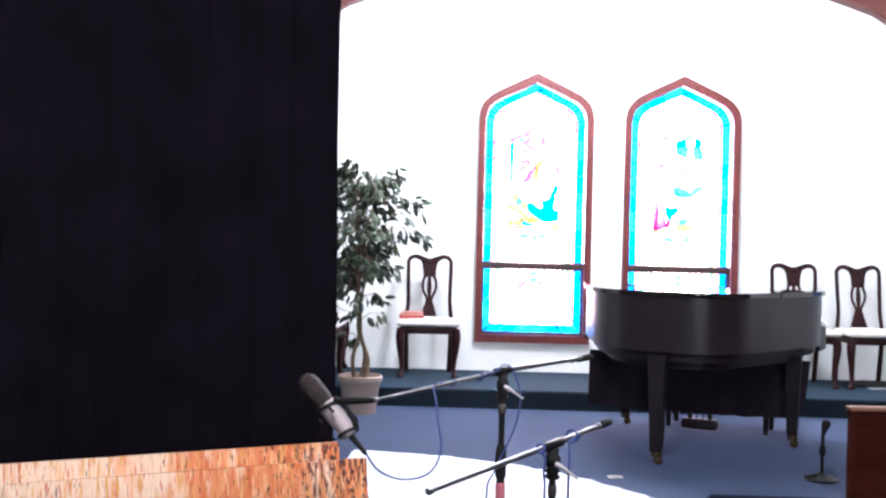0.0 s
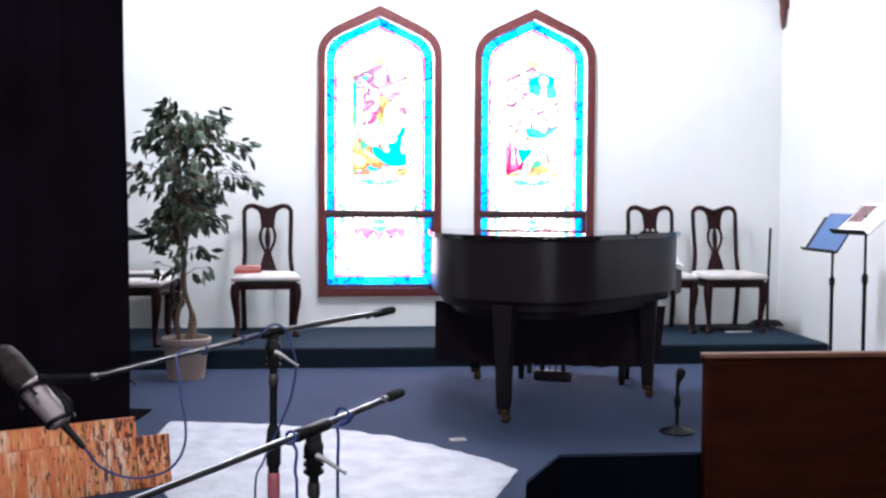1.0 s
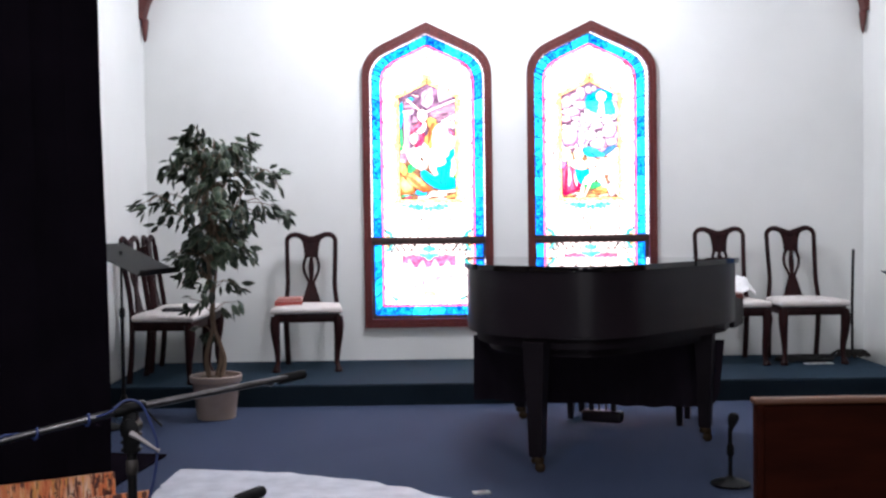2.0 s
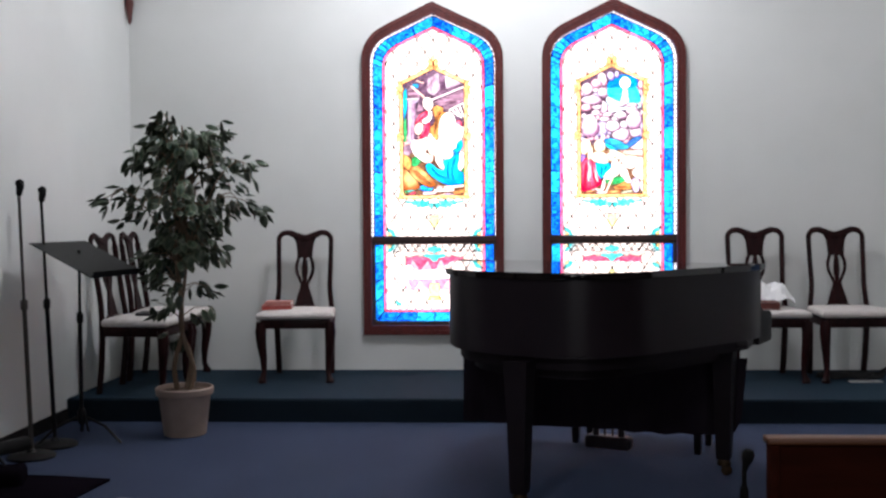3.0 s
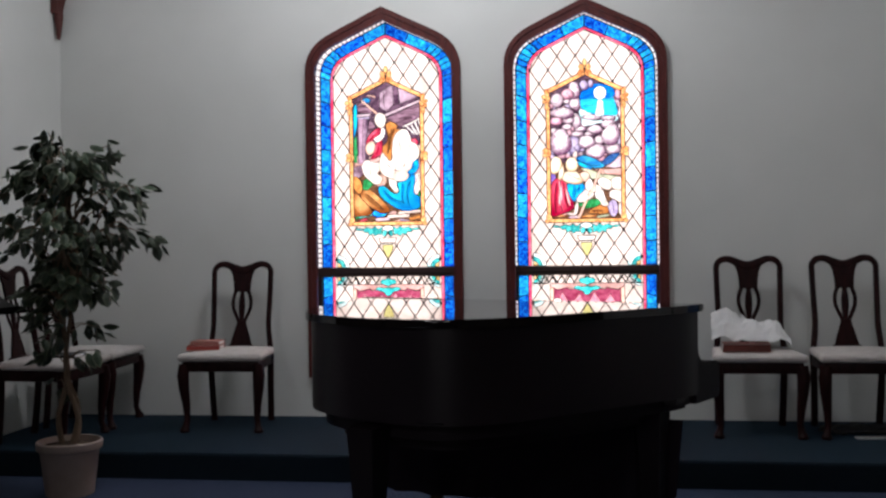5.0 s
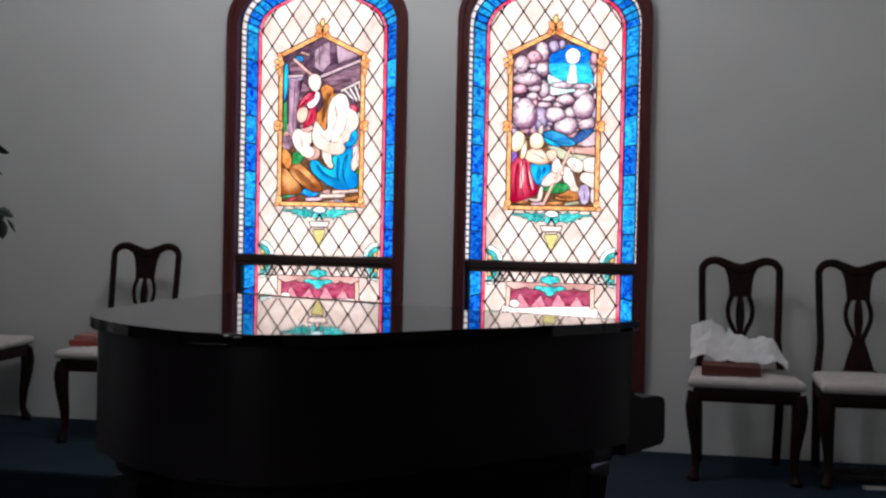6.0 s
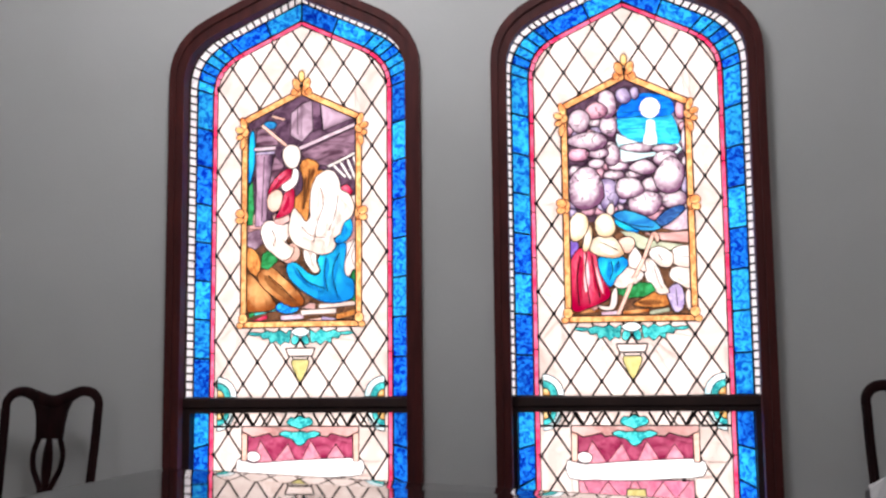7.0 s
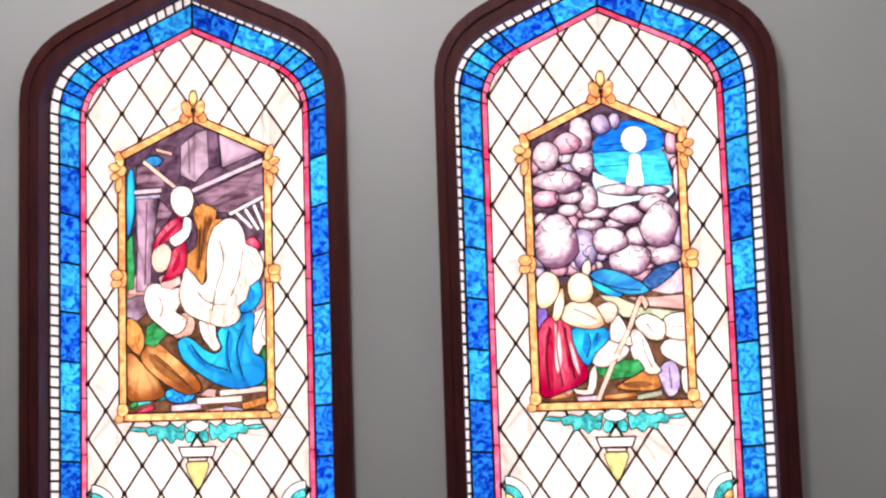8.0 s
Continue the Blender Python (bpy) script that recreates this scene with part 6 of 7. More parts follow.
    # two long sprays that stand out from the crown
    for tip in (Vector((-0.48, 0.0, 1.42)), Vector((0.47, 0.06, 1.36)), Vector((-0.12, 0.05, 1.94)), Vector((0.26, 0.0, 1.86)), Vector((0.40, 0.05, 1.62)), Vector((-0.27, 0.0, 1.06)), Vector((-0.16, 0.02, 1.88)), Vector((-0.30, 0.0, 1.66)), Vector((0.22, -0.05, 1.80)), Vector((0.05, -0.1, 1.66)), Vector((0.24, -0.03, 1.10)), Vector((-0.22, 0.04, 0.96))):
        base = Vector((-0.03, 0.02, min(1.5, tip.z - 0.05)))
        path = spline([base, base.lerp(tip, 0.55) + Vector((0, 0, 0.09)), tip], 6)
        tube(twigs, path, [0.005 - 0.003 * i / len(path) for i in range(len(path))], 5)
        for i in range(20):
            p = path[rnd.randint(4, len(path) - 1)]
            leaves.append((p + Vector((rnd.uniform(-0.04, 0.04), rnd.uniform(-0.05, 0.05), rnd.uniform(-0.05, 0.03))), math.atan2(tip.y, tip.x)))
    part("branchwork", twigs, BARK, t)["kind"] = "stuff"
    # a leaf: dark blade, pale margin
    rim = [(0.0, 0.0), (0.016, 0.014), (0.0235, 0.034), (0.0175, 0.057), (0.0, 0.079), (-0.0175, 0.057), (-0.0235, 0.034), (-0.016, 0.014)]
    droop = lambda u, v, s: (u, v, -0.003 - 2.2 * v * v - s * abs(u) * 0.25)
    blade = [droop(u, v, 1) for u, v in rim] + [droop(u * 0.74, 0.037 + (v - 0.037) * 0.80, 0.6) for u, v in rim] + [(0.0, 0.037, 0.002)]
    faces_of_leaf = [(i, (i + 1) % 8, 8 + (i + 1) % 8, 8 + i) for i in range(8)] + [(8 + i, 8 + (i + 1) % 8, 16) for i in range(8)]

    def foliage(name, mats):
        verts, faces = [], []
        for m in mats:
            k = len(verts)
            verts += [m @ Vector(v) for v in blade]
            faces += [tuple(k + i for i in f) for f in faces_of_leaf]
        me = bpy.data.meshes.new(name)
        me.from_pydata(verts, [], faces)
        me.materials.append(LEAF)
        me.materials.append(LEAF_PALE)
        me.polygons.foreach_set("material_index", [1 if i % 16 < 8 else 0 for i in range(len(faces))])
        return me

    def turn_of(p, a):
        out = math.atan2(p.y, p.x) if rnd.random() < 0.6 else a + rnd.uniform(-1.5, 1.5)
        return Matrix.Translation(p) @ Matrix.Rotation(out - math.pi / 2, 4, "Z") @ Matrix.Rotation(rnd.uniform(-1.45, 0.15), 4, "X") @ Matrix.Rotation(rnd.uniform(-0.8, 0.8), 4, "Y") @ Matrix.Scale(rnd.uniform(0.88, 1.28), 4)

    near = sorted(leaves, key=lambda q: q[0].y)
    shape, crown = foliage("leaf", [Matrix()]), []
    for i, (p, a) in enumerate(near):
        if i < 290:
            ob = new("leaf", shape)
            ob.parent, ob.matrix_basis = t, turn_of(p, a)
        else:
            crown.append(turn_of(p, a))
    ob = new("foliage", foliage("foliage", crown))
    ob.parent = t
    ob["kind"] = "stuff"


ficus(0.312, 6.955)

# ---------------------------------------------------------------- stands, microphones and cables


def clip(t, p, q, material=RUBBER):
    """A microphone clip: a tapered rubber sleeve from p towards q."""
    bm = mesh()
    lathe(bm, [(0.010, 0.0), (0.016, 0.006), (0.018, 0.03), (0.021, 0.055), (0.017, 0.062)], 12, m=along(p, q))
    part("clip", bm, material, t)


def straight_stand(x, y, top, lean, label, material):
    t = thing("microphone_stand", pose(x, y, 0), label, "microphone stand", "straight microphone stands")
    bm = mesh()
    lathe(bm, [(0.125, 0.0), (0.127, 0.012), (0.110, 0.022), (0.03, 0.034), (0.016, 0.050)], 24)
    part("base", bm, BLACK_METAL, t)
    bm = mesh()
    tube(bm, [(0, 0, 0.045), (lean * 0.6, 0, top * 0.58)], 0.0125, 10)
    part("tube", bm, material, t)
    bm = mesh()
    lathe(bm, [(0.014, -0.03), (0.019, -0.02), (0.019, 0.02), (0.014, 0.03)], 12, (lean * 0.6, 0, top * 0.58))
    part("clutch", bm, material, t)
    bm = mesh()
    tube(bm, [(lean * 0.6, 0, top * 0.58), (lean, 0, top)], 0.0085, 10)
    part("rod", bm, material, t)
    clip(t, (lean, 0, top - 0.01), (lean + 0.03, -0.03, top + 0.08))
    bm = mesh()
    lathe(bm, [(0.012, -0.02), (0.022, -0.012), (0.022, 0.012), (0.012, 0.02)], 12, m=Matrix.Translation((lean + 0.012, -0.012, top + 0.055)) @ Matrix.Rotation(radians(60), 4, "Y"))
    part("clip_jaw", bm, RUBBER, t)


straight_stand(-0.35, 6.33, 1.44, -0.045, "tall straight microphone stand with an empty clip, dull nickel tube", DULL_NICKEL)
straight_stand(-0.345, 6.62, 1.41, -0.055, "tall straight black microphone stand with an empty clip", BLACK_METAL)


def music_stand(m, desk, tilt, label, w=0.50, h=0.34, off=0.13):
    t = thing("music_stand", m, label, "music stand", "music stands")
    bm = mesh()
    tube(bm, [(0, 0, 0.06), (0, 0, desk * 0.66)], 0.0125, 10)
    part("tube", bm, BLACK_METAL, t)
    bm = mesh()
    tube(bm, [(0, 0, desk * 0.64), (0, 0, desk + 0.02)], 0.0085, 10)
    part("rod", bm, BLACK_METAL, t)
    bm = mesh()
    lathe(bm, [(0.013, desk * 0.63), (0.019, desk * 0.64), (0.019, desk * 0.675), (0.012, desk * 0.69)], 12)
    part("clutch", bm, RUBBER, t)
    bm = mesh()
    lathe(bm, [(0.015, 0.10), (0.024, 0.12), (0.024, 0.18), (0.014, 0.20)], 12)
    part("hub", bm, BLACK_METAL, t)
    for k in range(3):
        a = 2 * math.pi * k / 3 + 0.5
        bm = mesh()
        tube(bm, [(0.02 * math.cos(a), 0.02 * math.sin(a), 0.15), (0.16 * math.cos(a), 0.16 * math.sin(a), 0.10), (0.27 * math.cos(a), 0.27 * math.sin(a), 0.008)], 0.008, 8)
        part("leg", bm, BLACK_METAL, t)
    q = Matrix.Translation((0, 0, desk)) @ Matrix.Rotation(radians(tilt), 4, "X")
    bm = mesh()
    block(bm, -w / 2, w / 2, -off, h - off, -0.002, 0.002, 0.0, 1, q)
    part("desk", bm, BLACK_METAL, t, "black sheet-metal desk")
    bm = mesh()
    block(bm, -w / 2, w / 2, -off - 0.004, -off, -0.002, 0.040, 0.001, 1, q)
    part("lip", bm, BLACK_METAL, t)
    return q


music_stand(pose(-0.235, 6.74, 0, 0, 0, 75.5), 1.10, 25, "black music stand with an empty tilted desk", 0.51, 0.45, 0.295)
stand_a = music_stand(pose(4.81, 6.60, 0, 0, 0, -90.6), 1.046, 57, "black music stand holding a blue folder", 0.515, 0.28, 0.17)
stand_b = music_stand(pose(4.735, 6.00, 0, 0, 0, -87.7), 1.144, 42, "black music stand holding printed sheets", 0.43, 0.27, 0.148)


def on_desk(name, stand, q, x0, x1, y0, y1, h, material, label, picture=False):
    t = thing(name, stand @ q, label, "sheet music")
    bm = mesh()
    block(bm, x0, x1, y0, y1, 0.003, 0.003 + h, 0.001)
    part("cover", bm, material, t)
    if picture:
        bm = mesh()
        block(bm, x0 + 0.02, x0 + (x1 - x0) * 0.46, y0 + 0.10, y1 - 0.03, 0.0035 + h, 0.005 + h)
        part("printed_picture", bm, PICTURE_INK, t)
        for k in range(7):
            bm = mesh()
            block(bm, x0 + (x1 - x0) * 0.54, x1 - 0.025, y0 + 0.05 + 0.03 * k, y0 + 0.057 + 0.03 * k, 0.0035 + h, 0.005 + h)
            part("text_line", bm, GREY_INK, t)


on_desk("blue_folder", pose(4.81, 6.60, 0, 0, 0, -90.6), stand_a, -0.175, 0.268, -0.166, 0.135, 0.012, FOLDER_BLUE, "dark blue ring folder leaning on the stand")
on_desk("printed_sheets", pose(4.735, 6.00, 0, 0, 0, -87.7), stand_b, -0.19, 0.225, -0.144, 0.145, 0.004, PAPER, "white printed sheets with a picture", True)


def boom_stand(x, y, joint, tip, end, label, sleeve, tape=0):
    """A tripod stand with a boom from end (the microphone's side) over the joint to tip (the weight)."""
    t = thing("boom_stand", pose(x, y, NAVE_Z), label, "microphone stand", "boom microphone stands")
    L = lambda p: Vector(p) - Vector((x, y, NAVE_Z))
    j, a, b = L(joint), L(end), L(tip)
    for k in range(3):
        q = 2 * math.pi * k / 3 + 0.4
        bm = mesh()
        tube(bm, [(0.02 * math.cos(q), 0.02 * math.sin(q), 0.13), (0.30 * math.cos(q), 0.30 * math.sin(q), 0.008)], 0.0085, 8)
        part("leg", bm, BLACK_METAL, t)
    bm = mesh()
    lathe(bm, [(0.016, 0.08), (0.028, 0.09), (0.028, 0.17), (0.016, 0.19)], 14)
    part("hub", bm, BLACK_METAL, t)
    bm = mesh()
    tube(bm, [(0, 0, 0.09), (0, 0, j.z - 0.22)], 0.0125, 12)
    part("tube", bm, BLACK_METAL, t)
    bm = mesh()
    lathe(bm, [(0.0130, -0.055), (0.0165, -0.048), (0.0170, 0.0), (0.0150, 0.030), (0.010, 0.042)], 14, (0, 0, j.z - 0.235))
    part("clutch", bm, RUBBER, t)
    bm = mesh()
    tube(bm, [(0, 0, j.z - 0.24), (0, 0, j.z - 0.03)], 0.0088, 12)
    part("rod", bm, BLACK_METAL, t)
    bm = mesh()
    lathe(bm, [(0.0090, -0.014), (0.0112, -0.010), (0.0112, 0.010), (0.0090, 0.014)], 14, (0, 0, j.z - 0.088))
    part("collar", bm, DULL_NICKEL, t, "dull metal collar")
    bm = mesh()
    block(bm, -0.014, 0.014, -0.012, 0.012, j.z - 0.062, j.z + 0.018, 0.005, 2)
    lathe(bm, [(0.010, -0.019), (0.0175, -0.016), (0.0175, 0.016), (0.010, 0.019)], 16, m=Matrix.Translation((0, 0, j.z - 0.012)) @ Matrix.Rotation(radians(90), 4, "X"))
    for k in range(3):
        block(bm, -0.018, 0.018, -0.010, 0.010, j.z - 0.058 + 0.014 * k, j.z - 0.051 + 0.014 * k, 0.002, 1)
    part("swivel", bm, BLACK_METAL, t)
    bm = mesh()
    tube(bm, [(0.006, -0.018, j.z - 0.022), (0.018, -0.026, j.z - 0.026), (0.052, -0.024, j.z - 0.050), (0.058, -0.024, j.z - 0.053)], [0.0065, 0.0050, 0.0026, 0.0042], 8)
    part("thumb_screw", bm, GREY_METAL, t, "worn metal thumb screw")
    if tape:
        bm = mesh()
        lathe(bm, [(0.0130, tape - NAVE_Z), (0.0142, tape + 0.004 - NAVE_Z), (0.0142, tape + 0.055 - NAVE_Z), (0.0130, tape + 0.06 - NAVE_Z)], 14)
        part("tape", bm, PINK_TAPE, t, "band of faded pink tape")
    up = Vector((0, 0, 0.022))
    bm = mesh()
    tube(bm, [a + up, j.lerp(a, 0.93) + up, j.lerp(a, 0.5) + up, j + up, b + up], [0.0046, 0.0050, 0.0062, 0.0072, 0.0062], 12)
    part("boom", bm, BOOM_METAL, t, "scuffed chromed boom arm")
    d = (b - a).normalized()
    bm = mesh()
    lathe(bm, [(0.008, 0.0), (0.0102, 0.004), (0.0102, 0.062), (0.008, 0.068)], 14, m=along(b + up - d * 0.06, b + up + d * 0.1))
    part("counterweight", bm, RUBBER, t, "black rubber counterweight")
    bm = mesh()
    lathe(bm, [(0.0072, 0.0), (0.0086, 0.002), (0.0086, 0.012), (0.0072, 0.014)], 12, m=along(b + up - d * 0.085, b + up + d * 0.1))
    part("stop_ring", bm, CHROME, t)
    bm = mesh()
    lathe(bm, [(0.009, 0.0), (0.0118, 0.004), (0.0118, sleeve - 0.004), (0.009, sleeve)], 12, m=along(j + up - d * sleeve * 0.55, j + up + d * 0.1))
    part("boom_sleeve", bm, BLACK_METAL, t)
    bm = mesh()
    lathe(bm, [(0.005, 0.0), (0.0078, 0.003), (0.0078, 0.012), (0.005, 0.016)], 12, m=along(a + up, a + up + d))
    part("boom_tip", bm, CHROME, t)


boom_stand(1.216, 1.99, (1.216, 1.99, 0.934), (1.5, 2.26, 0.953), (0.863, 1.755, 0.874), "black tripod stand with a chromed boom carrying a condenser microphone", 0.062, 0.572)
boom_stand(1.32, 1.46, (1.32, 1.46, 0.826), (1.493, 1.765, 0.832), (1.04, 0.90, 0.838), "shorter black tripod stand with a chromed boom and no microphone", 0.115)


def studio_microphone():
    lo, hi = Vector((0.797, 1.795, 0.795)), Vector((0.662, 1.82, 0.946))
    t = thing("condenser_microphone", along(lo, hi), "large silver condenser microphone with dark grille in a spider mount", "microphone")
    n = (hi - lo).length
    turn = t.matrix_world.to_3x3().inverted()
    side = turn @ Vector((0.80, -0.25, 0.55))
    side.z = 0
    side.normalize()
    bm = mesh()
    lathe(bm, [(0.015, -0.004), (0.0235, 0.0), (0.0248, 0.006), (0.0262, n * 0.50), (0.0245, n * 0.53)], 24)
    part("body", bm, MIC_BODY, t, "pinkish grey metal body")
    bm = mesh()
    lathe(bm, [(0.0255, n * 0.53), (0.0280, n * 0.58), (0.0290, n * 0.84), (0.0255, n * 0.94), (0.014, n * 1.0), (0.004, n * 1.012)], 24)
    part("grille", bm, BLACK_GRILLE, t, "dark wire grille")
    for z, r, thick in ((n * 0.46, 0.0295, 0.0052), (n * 0.03, 0.0270, 0.0048)):
        bm = mesh()
        circle = [(r * math.cos(a), r * math.sin(a), z + 0.008 * math.cos(a + 0.6)) for a in (2 * math.pi * k / 24 for k in range(25))]
        tube(bm, circle, thick, 8)
        part("mount_ring", bm, BLACK_METAL, t)
    for k in range(4):
        q = math.pi / 2 * k + 0.4
        c, w = math.cos(q), math.sin(q)
        bm = mesh()
        tube(bm, [(0.028 * c, 0.028 * w, n * 0.46), (0.040 * c, 0.040 * w, n * 0.40), (0.038 * c, 0.038 * w, n * 0.36)], [0.0045, 0.0032, 0.0055], 6)
        part("mount_strut", bm, RUBBER, t)
    bm = mesh()
    tube(bm, [side * 0.026 + Vector((0, 0, n * 0.02)), side * 0.037 + Vector((0, 0, n * 0.10)), side * 0.040 + Vector((0, 0, n * 0.26)), side * 0.040 + Vector((0, 0, n * 0.44)), side * 0.030 + Vector((0, 0, n * 0.50))], [0.008, 0.0095, 0.006, 0.0095, 0.007], 8)
    part("mount_bracket", bm, BLACK_METAL, t)
    bm = mesh()
    end = t.matrix_world.inverted() @ Vector((0.863, 1.755, 0.896))
    root = side * 0.040 + Vector((0, 0, n * 0.42))
    tube(bm, [root, root.lerp(end, 0.4), root.lerp(end, 0.8), end], [0.0105, 0.010, 0.0085, 0.0065], 10)
    part("mount_arm", bm, BLACK_METAL, t)
    bm = mesh()
    lathe(bm, [(0.0045, -0.070), (0.0065, -0.062), (0.0078, -0.03), (0.0095, -0.004)], 14)
    part("connector", bm, BLACK_METAL, t)


studio_microphone()


def wrap(c, axis, r, turns=1.0, n=9):
    """Points of a cable wound round an arm at c."""
    axis = Vector(axis).normalized()
    u = axis.cross(Vector((0, 0, 1))).normalized()
    v = u.cross(axis)
    return [tuple(Vector(c) + axis * (0.012 * (k / n - 0.5) * turns) + u * r * math.cos(q) + v * r * math.sin(q)) for k in range(n + 1) for q in (math.pi * 2 * turns * k / n + math.pi,)]


def cable(points, r, material, label):
    t = thing("microphone_cable", pose(*points[0]), label, "cable")
    bm = mesh()
    o = Vector(points[0])
    tube(bm, [p - o for p in spline(points, 8)], r, 6)
    part("lead", bm, material, t)


ARM_1, ARM_2 = (0.637, 0.505, 0.081), (0.453, 0.865, -0.006)
cable([(0.841, 1.787, 0.746), (0.850, 1.787, 0.734), (0.870, 1.79, 0.706), (0.898, 1.795, 0.687), (0.935, 1.80, 0.676), (0.973, 1.80, 0.678), (1.009, 1.80, 0.691), (1.032, 1.81, 0.715), (1.043, 1.815, 0.75), (1.042, 1.82, 0.793), (1.034, 1.825, 0.836), (1.028, 1.835, 0.886), (1.020, 1.850, 0.918), (1.030, 1.862, 0.934)], 0.0027, CABLE_BLUE, "thin blue microphone cable looped below the boom")
cable([(1.030, 1.862, 0.934)] + wrap((1.075, 1.895, 0.930), ARM_1, 0.0092) + wrap((1.150, 1.945, 0.944), ARM_1, 0.0098) + [(1.190, 1.945, 0.957), (1.215, 1.96, 0.976), (1.240, 1.97, 0.968), (1.257, 1.975, 0.929), (1.268, 1.975, 0.882), (1.257, 1.972, 0.811), (1.233, 1.97, 0.748), (1.195, 1.968, 0.664), (1.176, 1.968, 0.594), (1.19, 1.97, 0.30), (1.27, 2.0, -0.06), (1.365, 2.05, -0.352)], 0.0025, CABLE_BLUE, "blue cable wound along the boom and hanging down the stand")
cable(wrap((1.283, 1.365, 0.855), ARM_2, 0.0100) + [(1.293, 1.362, 0.834), (1.291, 1.36, 0.799), (1.294, 1.36, 0.758), (1.288, 1.36, 0.55), (1.255, 1.355, 0.20), (1.205, 1.33, -0.05), (1.165, 1.30, -0.352)], 0.0028, CABLE_BLUE, "thin blue cable wound round the shorter boom and hanging down")
cable(wrap((1.372, 1.532, 0.856), ARM_2, 0.0150, 1.5, 14) + [(1.364, 1.512, 0.845), (1.364, 1.508, 0.818), (1.363, 1.505, 0.716), (1.366, 1.505, 0.45), (1.385, 1.52, 0.08), (1.425, 1.55, -0.352)], 0.0028, CABLE_BLUE, "dark blue cable looped over the shorter boom and hanging down")


def low_stand():
    t = thing("low_microphone_stand", pose(3.189, 5.045, 0), "low round-based microphone stand beside the piano", "microphone stand")
    bm = mesh()
    lathe(bm, [(0.092, 0.0), (0.095, 0.010), (0.080, 0.018), (0.03, 0.028), (0.015, 0.045)], 24)
    part("base", bm, BLACK_METAL, t)
    bm = mesh()
    tube(bm, [(0, 0, 0.04), (0, 0, 0.272)], 0.0105, 10)
    part("rod", bm, BLACK_METAL, t)
    bm = mesh()
    lathe(bm, [(0.010, 0.0), (0.012, 0.01), (0.016, 0.03), (0.024, 0.05), (0.025, 0.075), (0.016, 0.09)], 16, m=along((0.0, 0.0, 0.262), (0.03, -0.02, 0.40)))
    part("microphone_head", bm, RUBBER, t)
    bm = mesh()
    lathe(bm, [(0.013, 0.14), (0.018, 0.15), (0.018, 0.185), (0.012, 0.20)], 12)
    part("clutch", bm, RUBBER, t)


low_stand()

# ---------------------------------------------------------------- boards, backdrop, sheet, pew and clutter


def backdrop():
    """A black cloth stretched over a tall frame, its foot behind the painted boards."""
    t = thing("black_backdrop", pose(0.43, 4.33, 0), "tall black cloth backdrop hung on a black frame", "backdrop")
    far = Vector((-1.75, -0.95))
    d = far.normalized()
    side = Vector((-d.y, d.x))
    bm = mesh()
    rows, n = [], 60
    for z in (0.03, 0.6, 1.2, 1.8, 2.4, 2.96):
        row = []
        for i in range(n + 1):
            p = far * (i / n)
            w = 0.012 * math.sin(i * 0.9) + 0.008 * math.sin(i * 2.3 + z)
            row.append((p.x + side.x * w + 0.010 * math.sin(z * 2.2), p.y + side.y * w, z))
        rows.append(row)
    for off in (0.0, 0.006):
        vs = [[bm.verts.new((x + side.x * off, y + side.y * off, z)) for x, y, z in r] for r in rows]
        for r, s in zip(vs, vs[1:]):
            for i in range(n):
                bm.faces.new((r[i], r[i + 1], s[i + 1], s[i]))
    part("cloth", bm, BLACK_CLOTH, t, "black cloth with shallow folds")
    for k in (0.14, 0.98):
        p = far * k - side * 0.05
        bm = mesh()
        tube(bm, [(p.x, p.y, 0.0), (p.x, p.y, 3.0)], 0.018, 10)
        part("post", bm, BLACK_METAL, t)
    a, b = far * 0.05 - side * 0.045, far * 0.98 - side * 0.045
    bm = mesh()
    tube(bm, [(a.x, a.y, 2.97), (b.x, b.y, 2.97)], 0.018, 10)
    part("top_rail", bm, BLACK_METAL, t)


backdrop()


def board(x, y, length, height, lean, label):
    t = thing("painted_board", pose(x, y, 0.0, lean, 0, 27.5), label, "painting", "painted boards")
    bm = mesh()
    block(bm, -length, 0.0, -0.018, 0.018, 0.001, height, 0.004, 2)
    for v in bm.verts:
        v.co.x += length
    ob = part("panel", bm, DRIPS, t)
    ob.location.x = -length
    return t


board(0.492, 4.215, 1.6, 0.300, -8, "long board splashed with orange and yellow paint drips")
board(0.632, 4.225, 1.7, 0.222, -10, "long low board with dripped orange and dark red paint")


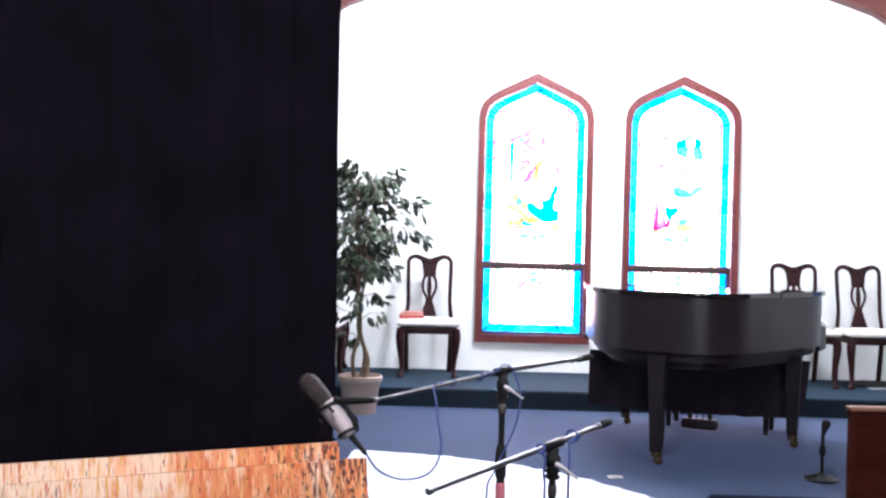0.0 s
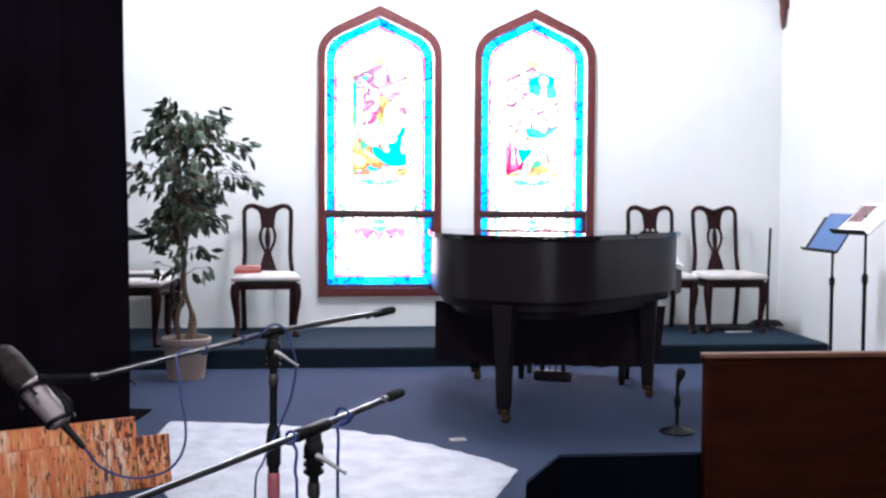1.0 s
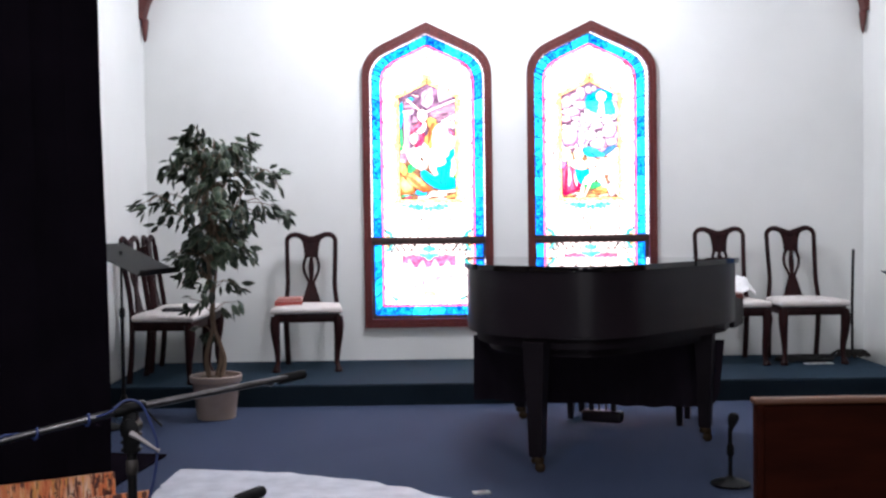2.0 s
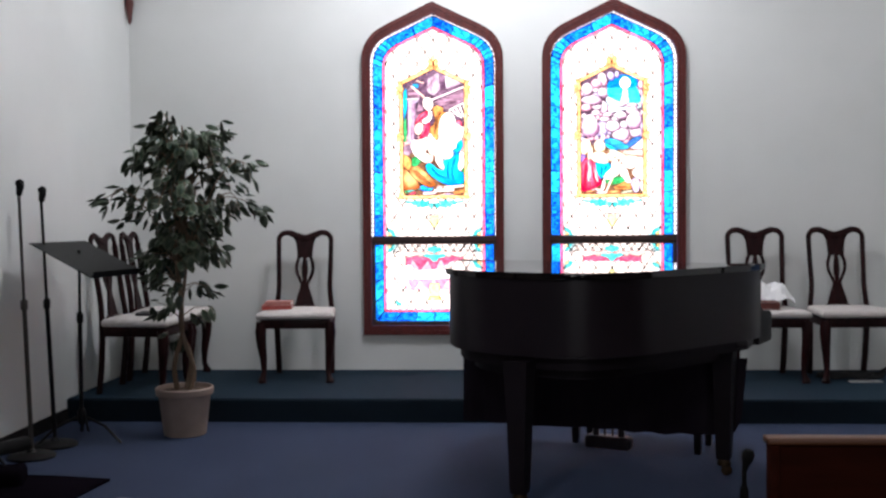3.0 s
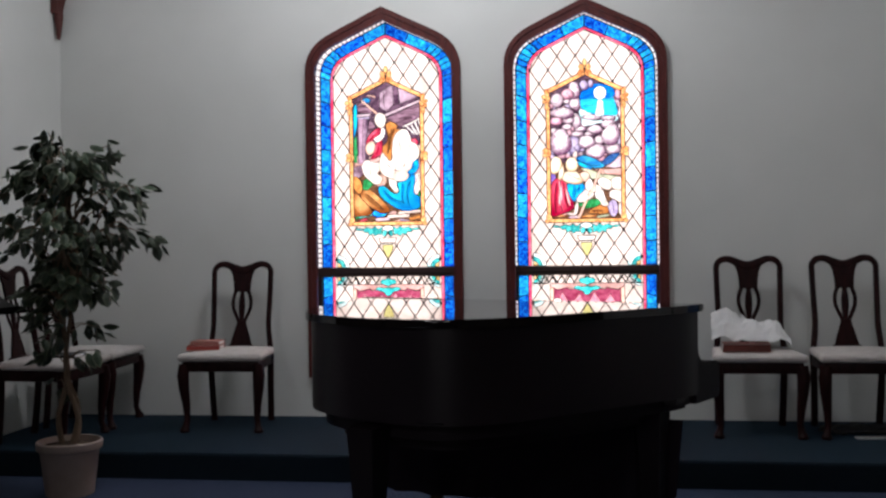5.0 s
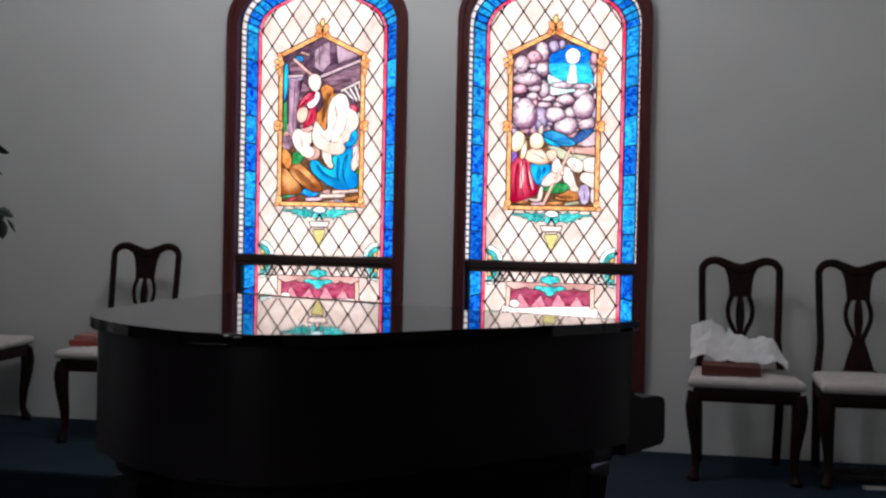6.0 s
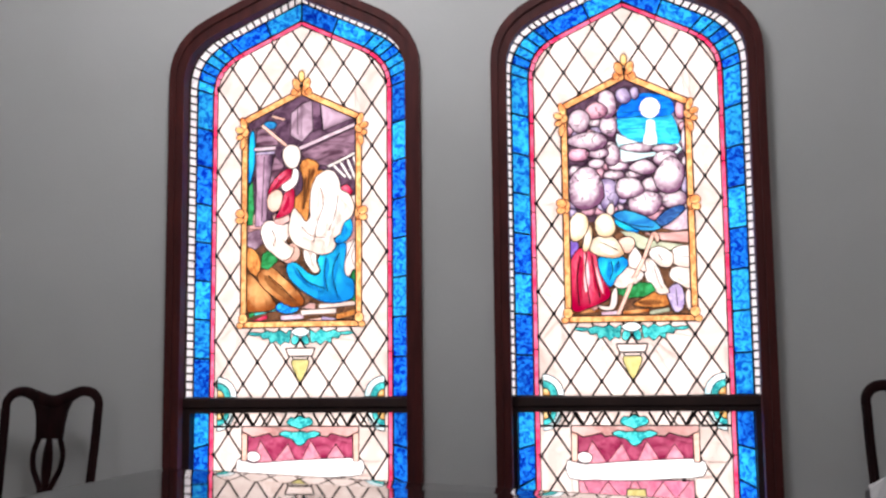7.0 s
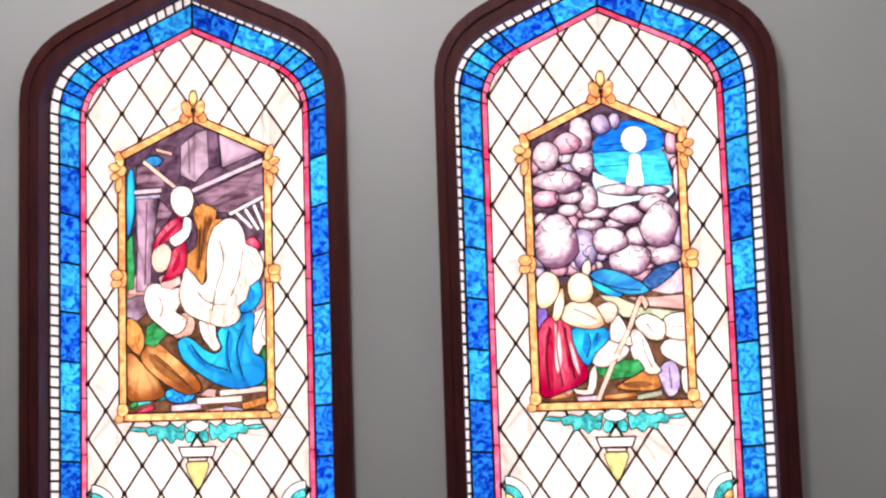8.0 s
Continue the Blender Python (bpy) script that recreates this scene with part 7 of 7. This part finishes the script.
def dust_sheet():
    """A crumpled white sheet spread over the carpet."""
    bm = mesh()
    n, rows = 44, []
    back = spline([(0.42, 5.50, 0), (0.66, 5.47, 0), (1.0, 5.38, 0), (1.46, 5.17, 0), (1.76, 4.92, 0), (2.02, 4.60, 0), (2.20, 4.32, 0)], 8)
    front = spline([(0.42, 4.45, 0), (0.66, 4.0, 0), (0.9, 3.3, 0), (1.2, 2.9, 0), (1.5, 2.85, 0), (1.78, 3.3, 0), (2.10, 4.10, 0)], 8)
    for k in (0, 1):
        rows = []
        for i, (p, q) in enumerate(zip(back, front)):
            row = []
            for j in range(n + 1):
                c = p.lerp(q, j / n)
                w = noise.noise((c.x * 5, c.y * 5, 0)) * 0.5 + abs(noise.noise((c.x * 9 + 3, c.y * 9, 4)))
                edge = min(1, j / 3, (n - j) / 3, i / 2, (len(back) - 1 - i) / 2)
                ragged = 0.03 * noise.noise((c.x * 14, c.y * 14, 7))
                row.append(bm.verts.new((c.x + ragged * (1 - edge), c.y + ragged * (1 - edge), 0.004 + max(0, 0.018 * w) * edge + 0.003 * k)))
            rows.append(row)
        for a, b in zip(rows, rows[1:]):
            for j in range(n):
                bm.faces.new((a[j], a[j + 1], b[j + 1], b[j]))
    ob = smooth(link_mesh("dust_sheet", bm, SHEET), 60)
    tagged(ob, "creased white dust sheet spread on the blue carpet", "sheet")


dust_sheet()


def pew():
    t = thing("pew_front", pose(3.15, 4.56, NAVE_Z), "reddish-brown wooden pew front panel with a lighter cap rail", "pew")
    top = 0.505 - NAVE_Z
    bm = mesh()
    block(bm, 0.045, 2.34, -0.012, 0.012, 0.06, top - 0.026, 0.002)
    part("panel", bm, PEW_WOOD, t)
    bm = mesh()
    block(bm, 0.0, 2.40, -0.035, 0.04, top - 0.0255, top, 0.008, 3)
    part("cap_rail", bm, PEW_CAP, t, "lighter worn cap rail")
    for x in (0.012, 2.342):
        bm = mesh()
        block(bm, x, x + 0.032, -0.030, 0.035, 0.0, top - 0.026, 0.005, 2)
        part("end_post", bm, PEW_WOOD, t)
    bm = mesh()
    block(bm, 0.045, 2.34, -0.020, 0.020, 0.0, 0.0595, 0.004)
    part("base_rail", bm, PEW_WOOD, t)


pew()


def dust_mop():
    t = thing("dust_mop", pose(5.11, 8.40, STEP_Z), "dark dust mop leaning in the chancel corner", "mop")
    bm = mesh()
    tube(bm, [(0.0, 0.0, 0.045), (-0.02, -0.05, 0.45), (-0.03, -0.10, 0.865)], 0.0115, 10)
    part("handle", bm, BLACK_METAL, t)
    bm = mesh()
    rnd = random.Random(4)
    for k in range(70):
        a, r = rnd.uniform(0, 6.28), rnd.uniform(0.03, 0.16)
        u, v = r * math.cos(a) * 1.0 - 0.02, r * math.sin(a) * 0.75 - 0.01
        tube(bm, [(u * 0.2, v * 0.2, 0.05), (u * 0.7, v * 0.7, 0.035 + rnd.uniform(0, 0.02)), (u, v, 0.008)], 0.009, 5)
    part("mop_head", bm, MOP, t, "dark yarn head")


dust_mop()


def spotlight(x):
    """A small grey lamp on a short arm, high on the end wall."""
    t = thing("wall_spotlight", pose(x, WALL_Y, 3.34), "small pale grey spotlight on a short wall arm", "lamp", "spotlights on the end wall")
    bm = mesh()
    lathe(bm, [(0.032, 0.0), (0.034, 0.008), (0.026, 0.016)], 16, m=Matrix.Rotation(radians(90), 4, "X"))
    part("wall_plate", bm, SPOT_GREY, t)
    bm = mesh()
    tube(bm, spline([(0, -0.014, 0), (0.01, -0.06, 0.012), (0.02, -0.10, -0.008)], 4), 0.007, 8)
    part("arm", bm, SPOT_GREY, t)
    bm = mesh()
    lathe(bm, [(0.014, 0.0), (0.024, 0.012), (0.036, 0.085), (0.034, 0.087), (0.022, 0.014)], 18, m=along((0.02, -0.10, -0.006), (-0.02, -0.13, -0.10)))
    part("shade", bm, SPOT_GREY, t)


for x in (2.45, 2.82):
    spotlight(x)


def cable_heap():
    t = thing("cable_heap", pose(4.66, 8.22, STEP_Z), "heap of black cable under the chair", "cable")
    rnd = random.Random(9)
    pts = []
    for k in range(60):
        a = k * 0.83
        r = 0.10 + 0.05 * math.sin(k * 1.7)
        pts.append((r * 1.55 * math.cos(a) + rnd.uniform(-0.03, 0.03), r * math.sin(a) + rnd.uniform(-0.03, 0.03), 0.008 + 0.045 * rnd.random() * (1 - k / 90)))
    bm = mesh()
    tube(bm, spline(pts, 4), 0.0065, 6)
    part("cable", bm, CABLE_BLACK, t)


cable_heap()


def flat_piece(x, y, z, w, d, a, material, label, name):
    t = thing(name, pose(x, y, z, 0, 0, a), label, "plate")
    bm = mesh()
    block(bm, -w / 2, w / 2, -d / 2, d / 2, 0.0, 0.008, 0.003, 2)
    part("plate", bm, material, t)
    bm = mesh()
    block(bm, -w / 4, w / 4, -d / 4, d / 4, 0.0082, 0.012, 0.002)
    part("inset", bm, GREY_METAL, t)


# a small white card, built with the same form as the plate
flat_piece(1.985, 4.955, 0.0, 0.085, 0.05, 10, GREY_WIRE, "small pale card lying on the carpet", "flat_piece")
flat_piece(4.70, 8.02, STEP_Z, 0.22, 0.07, 4, GREY_WIRE, "pale grey plate lying under the chair", "flat_piece")


def black_mat():
    bm = mesh()
    prism(bm, [(-0.50, 4.75), (0.13, 4.72), (0.268, 5.84), (-0.05, 5.90), (-0.50, 5.93)], lambda u, v, d: (u, v, d), 0.0, 0.012)
    ob = link_mesh("black_mat", bm, BLACK_CLOTH)
    tagged(ob, "flat black cloth mat on the carpet by the stands", "mat")


black_mat()


def equipment_bag(x, y, a, w):
    t = thing("equipment_bag", pose(x, y, 0.012 if y < 5.9 else 0.0, 0, 0, a), "slumped black equipment bag on the floor", "bag")
    bm = mesh()
    block(bm, -w / 2, w / 2, -0.09, 0.09, 0.0, 0.11, 0.035, 3)
    bmesh.ops.subdivide_edges(bm, edges=[e for e in bm.edges if e.calc_length() > 0.1], cuts=4, use_grid_fill=True)
    for v in bm.verts:
        if v.co.z > 0.03:
            v.co.z += 0.03 * noise.noise(v.co * 9) - 0.02
    part("body", bm, BLACK_CLOTH, t)
    bm = mesh()
    tube(bm, spline([(-0.09, -0.02, 0.085), (-0.05, 0.0, 0.125), (0.05, 0.0, 0.125), (0.09, -0.02, 0.085)], 5), 0.009, 6)
    part("strap", bm, RUBBER, t)


equipment_bag(-0.30, 5.72, 14, 0.36)
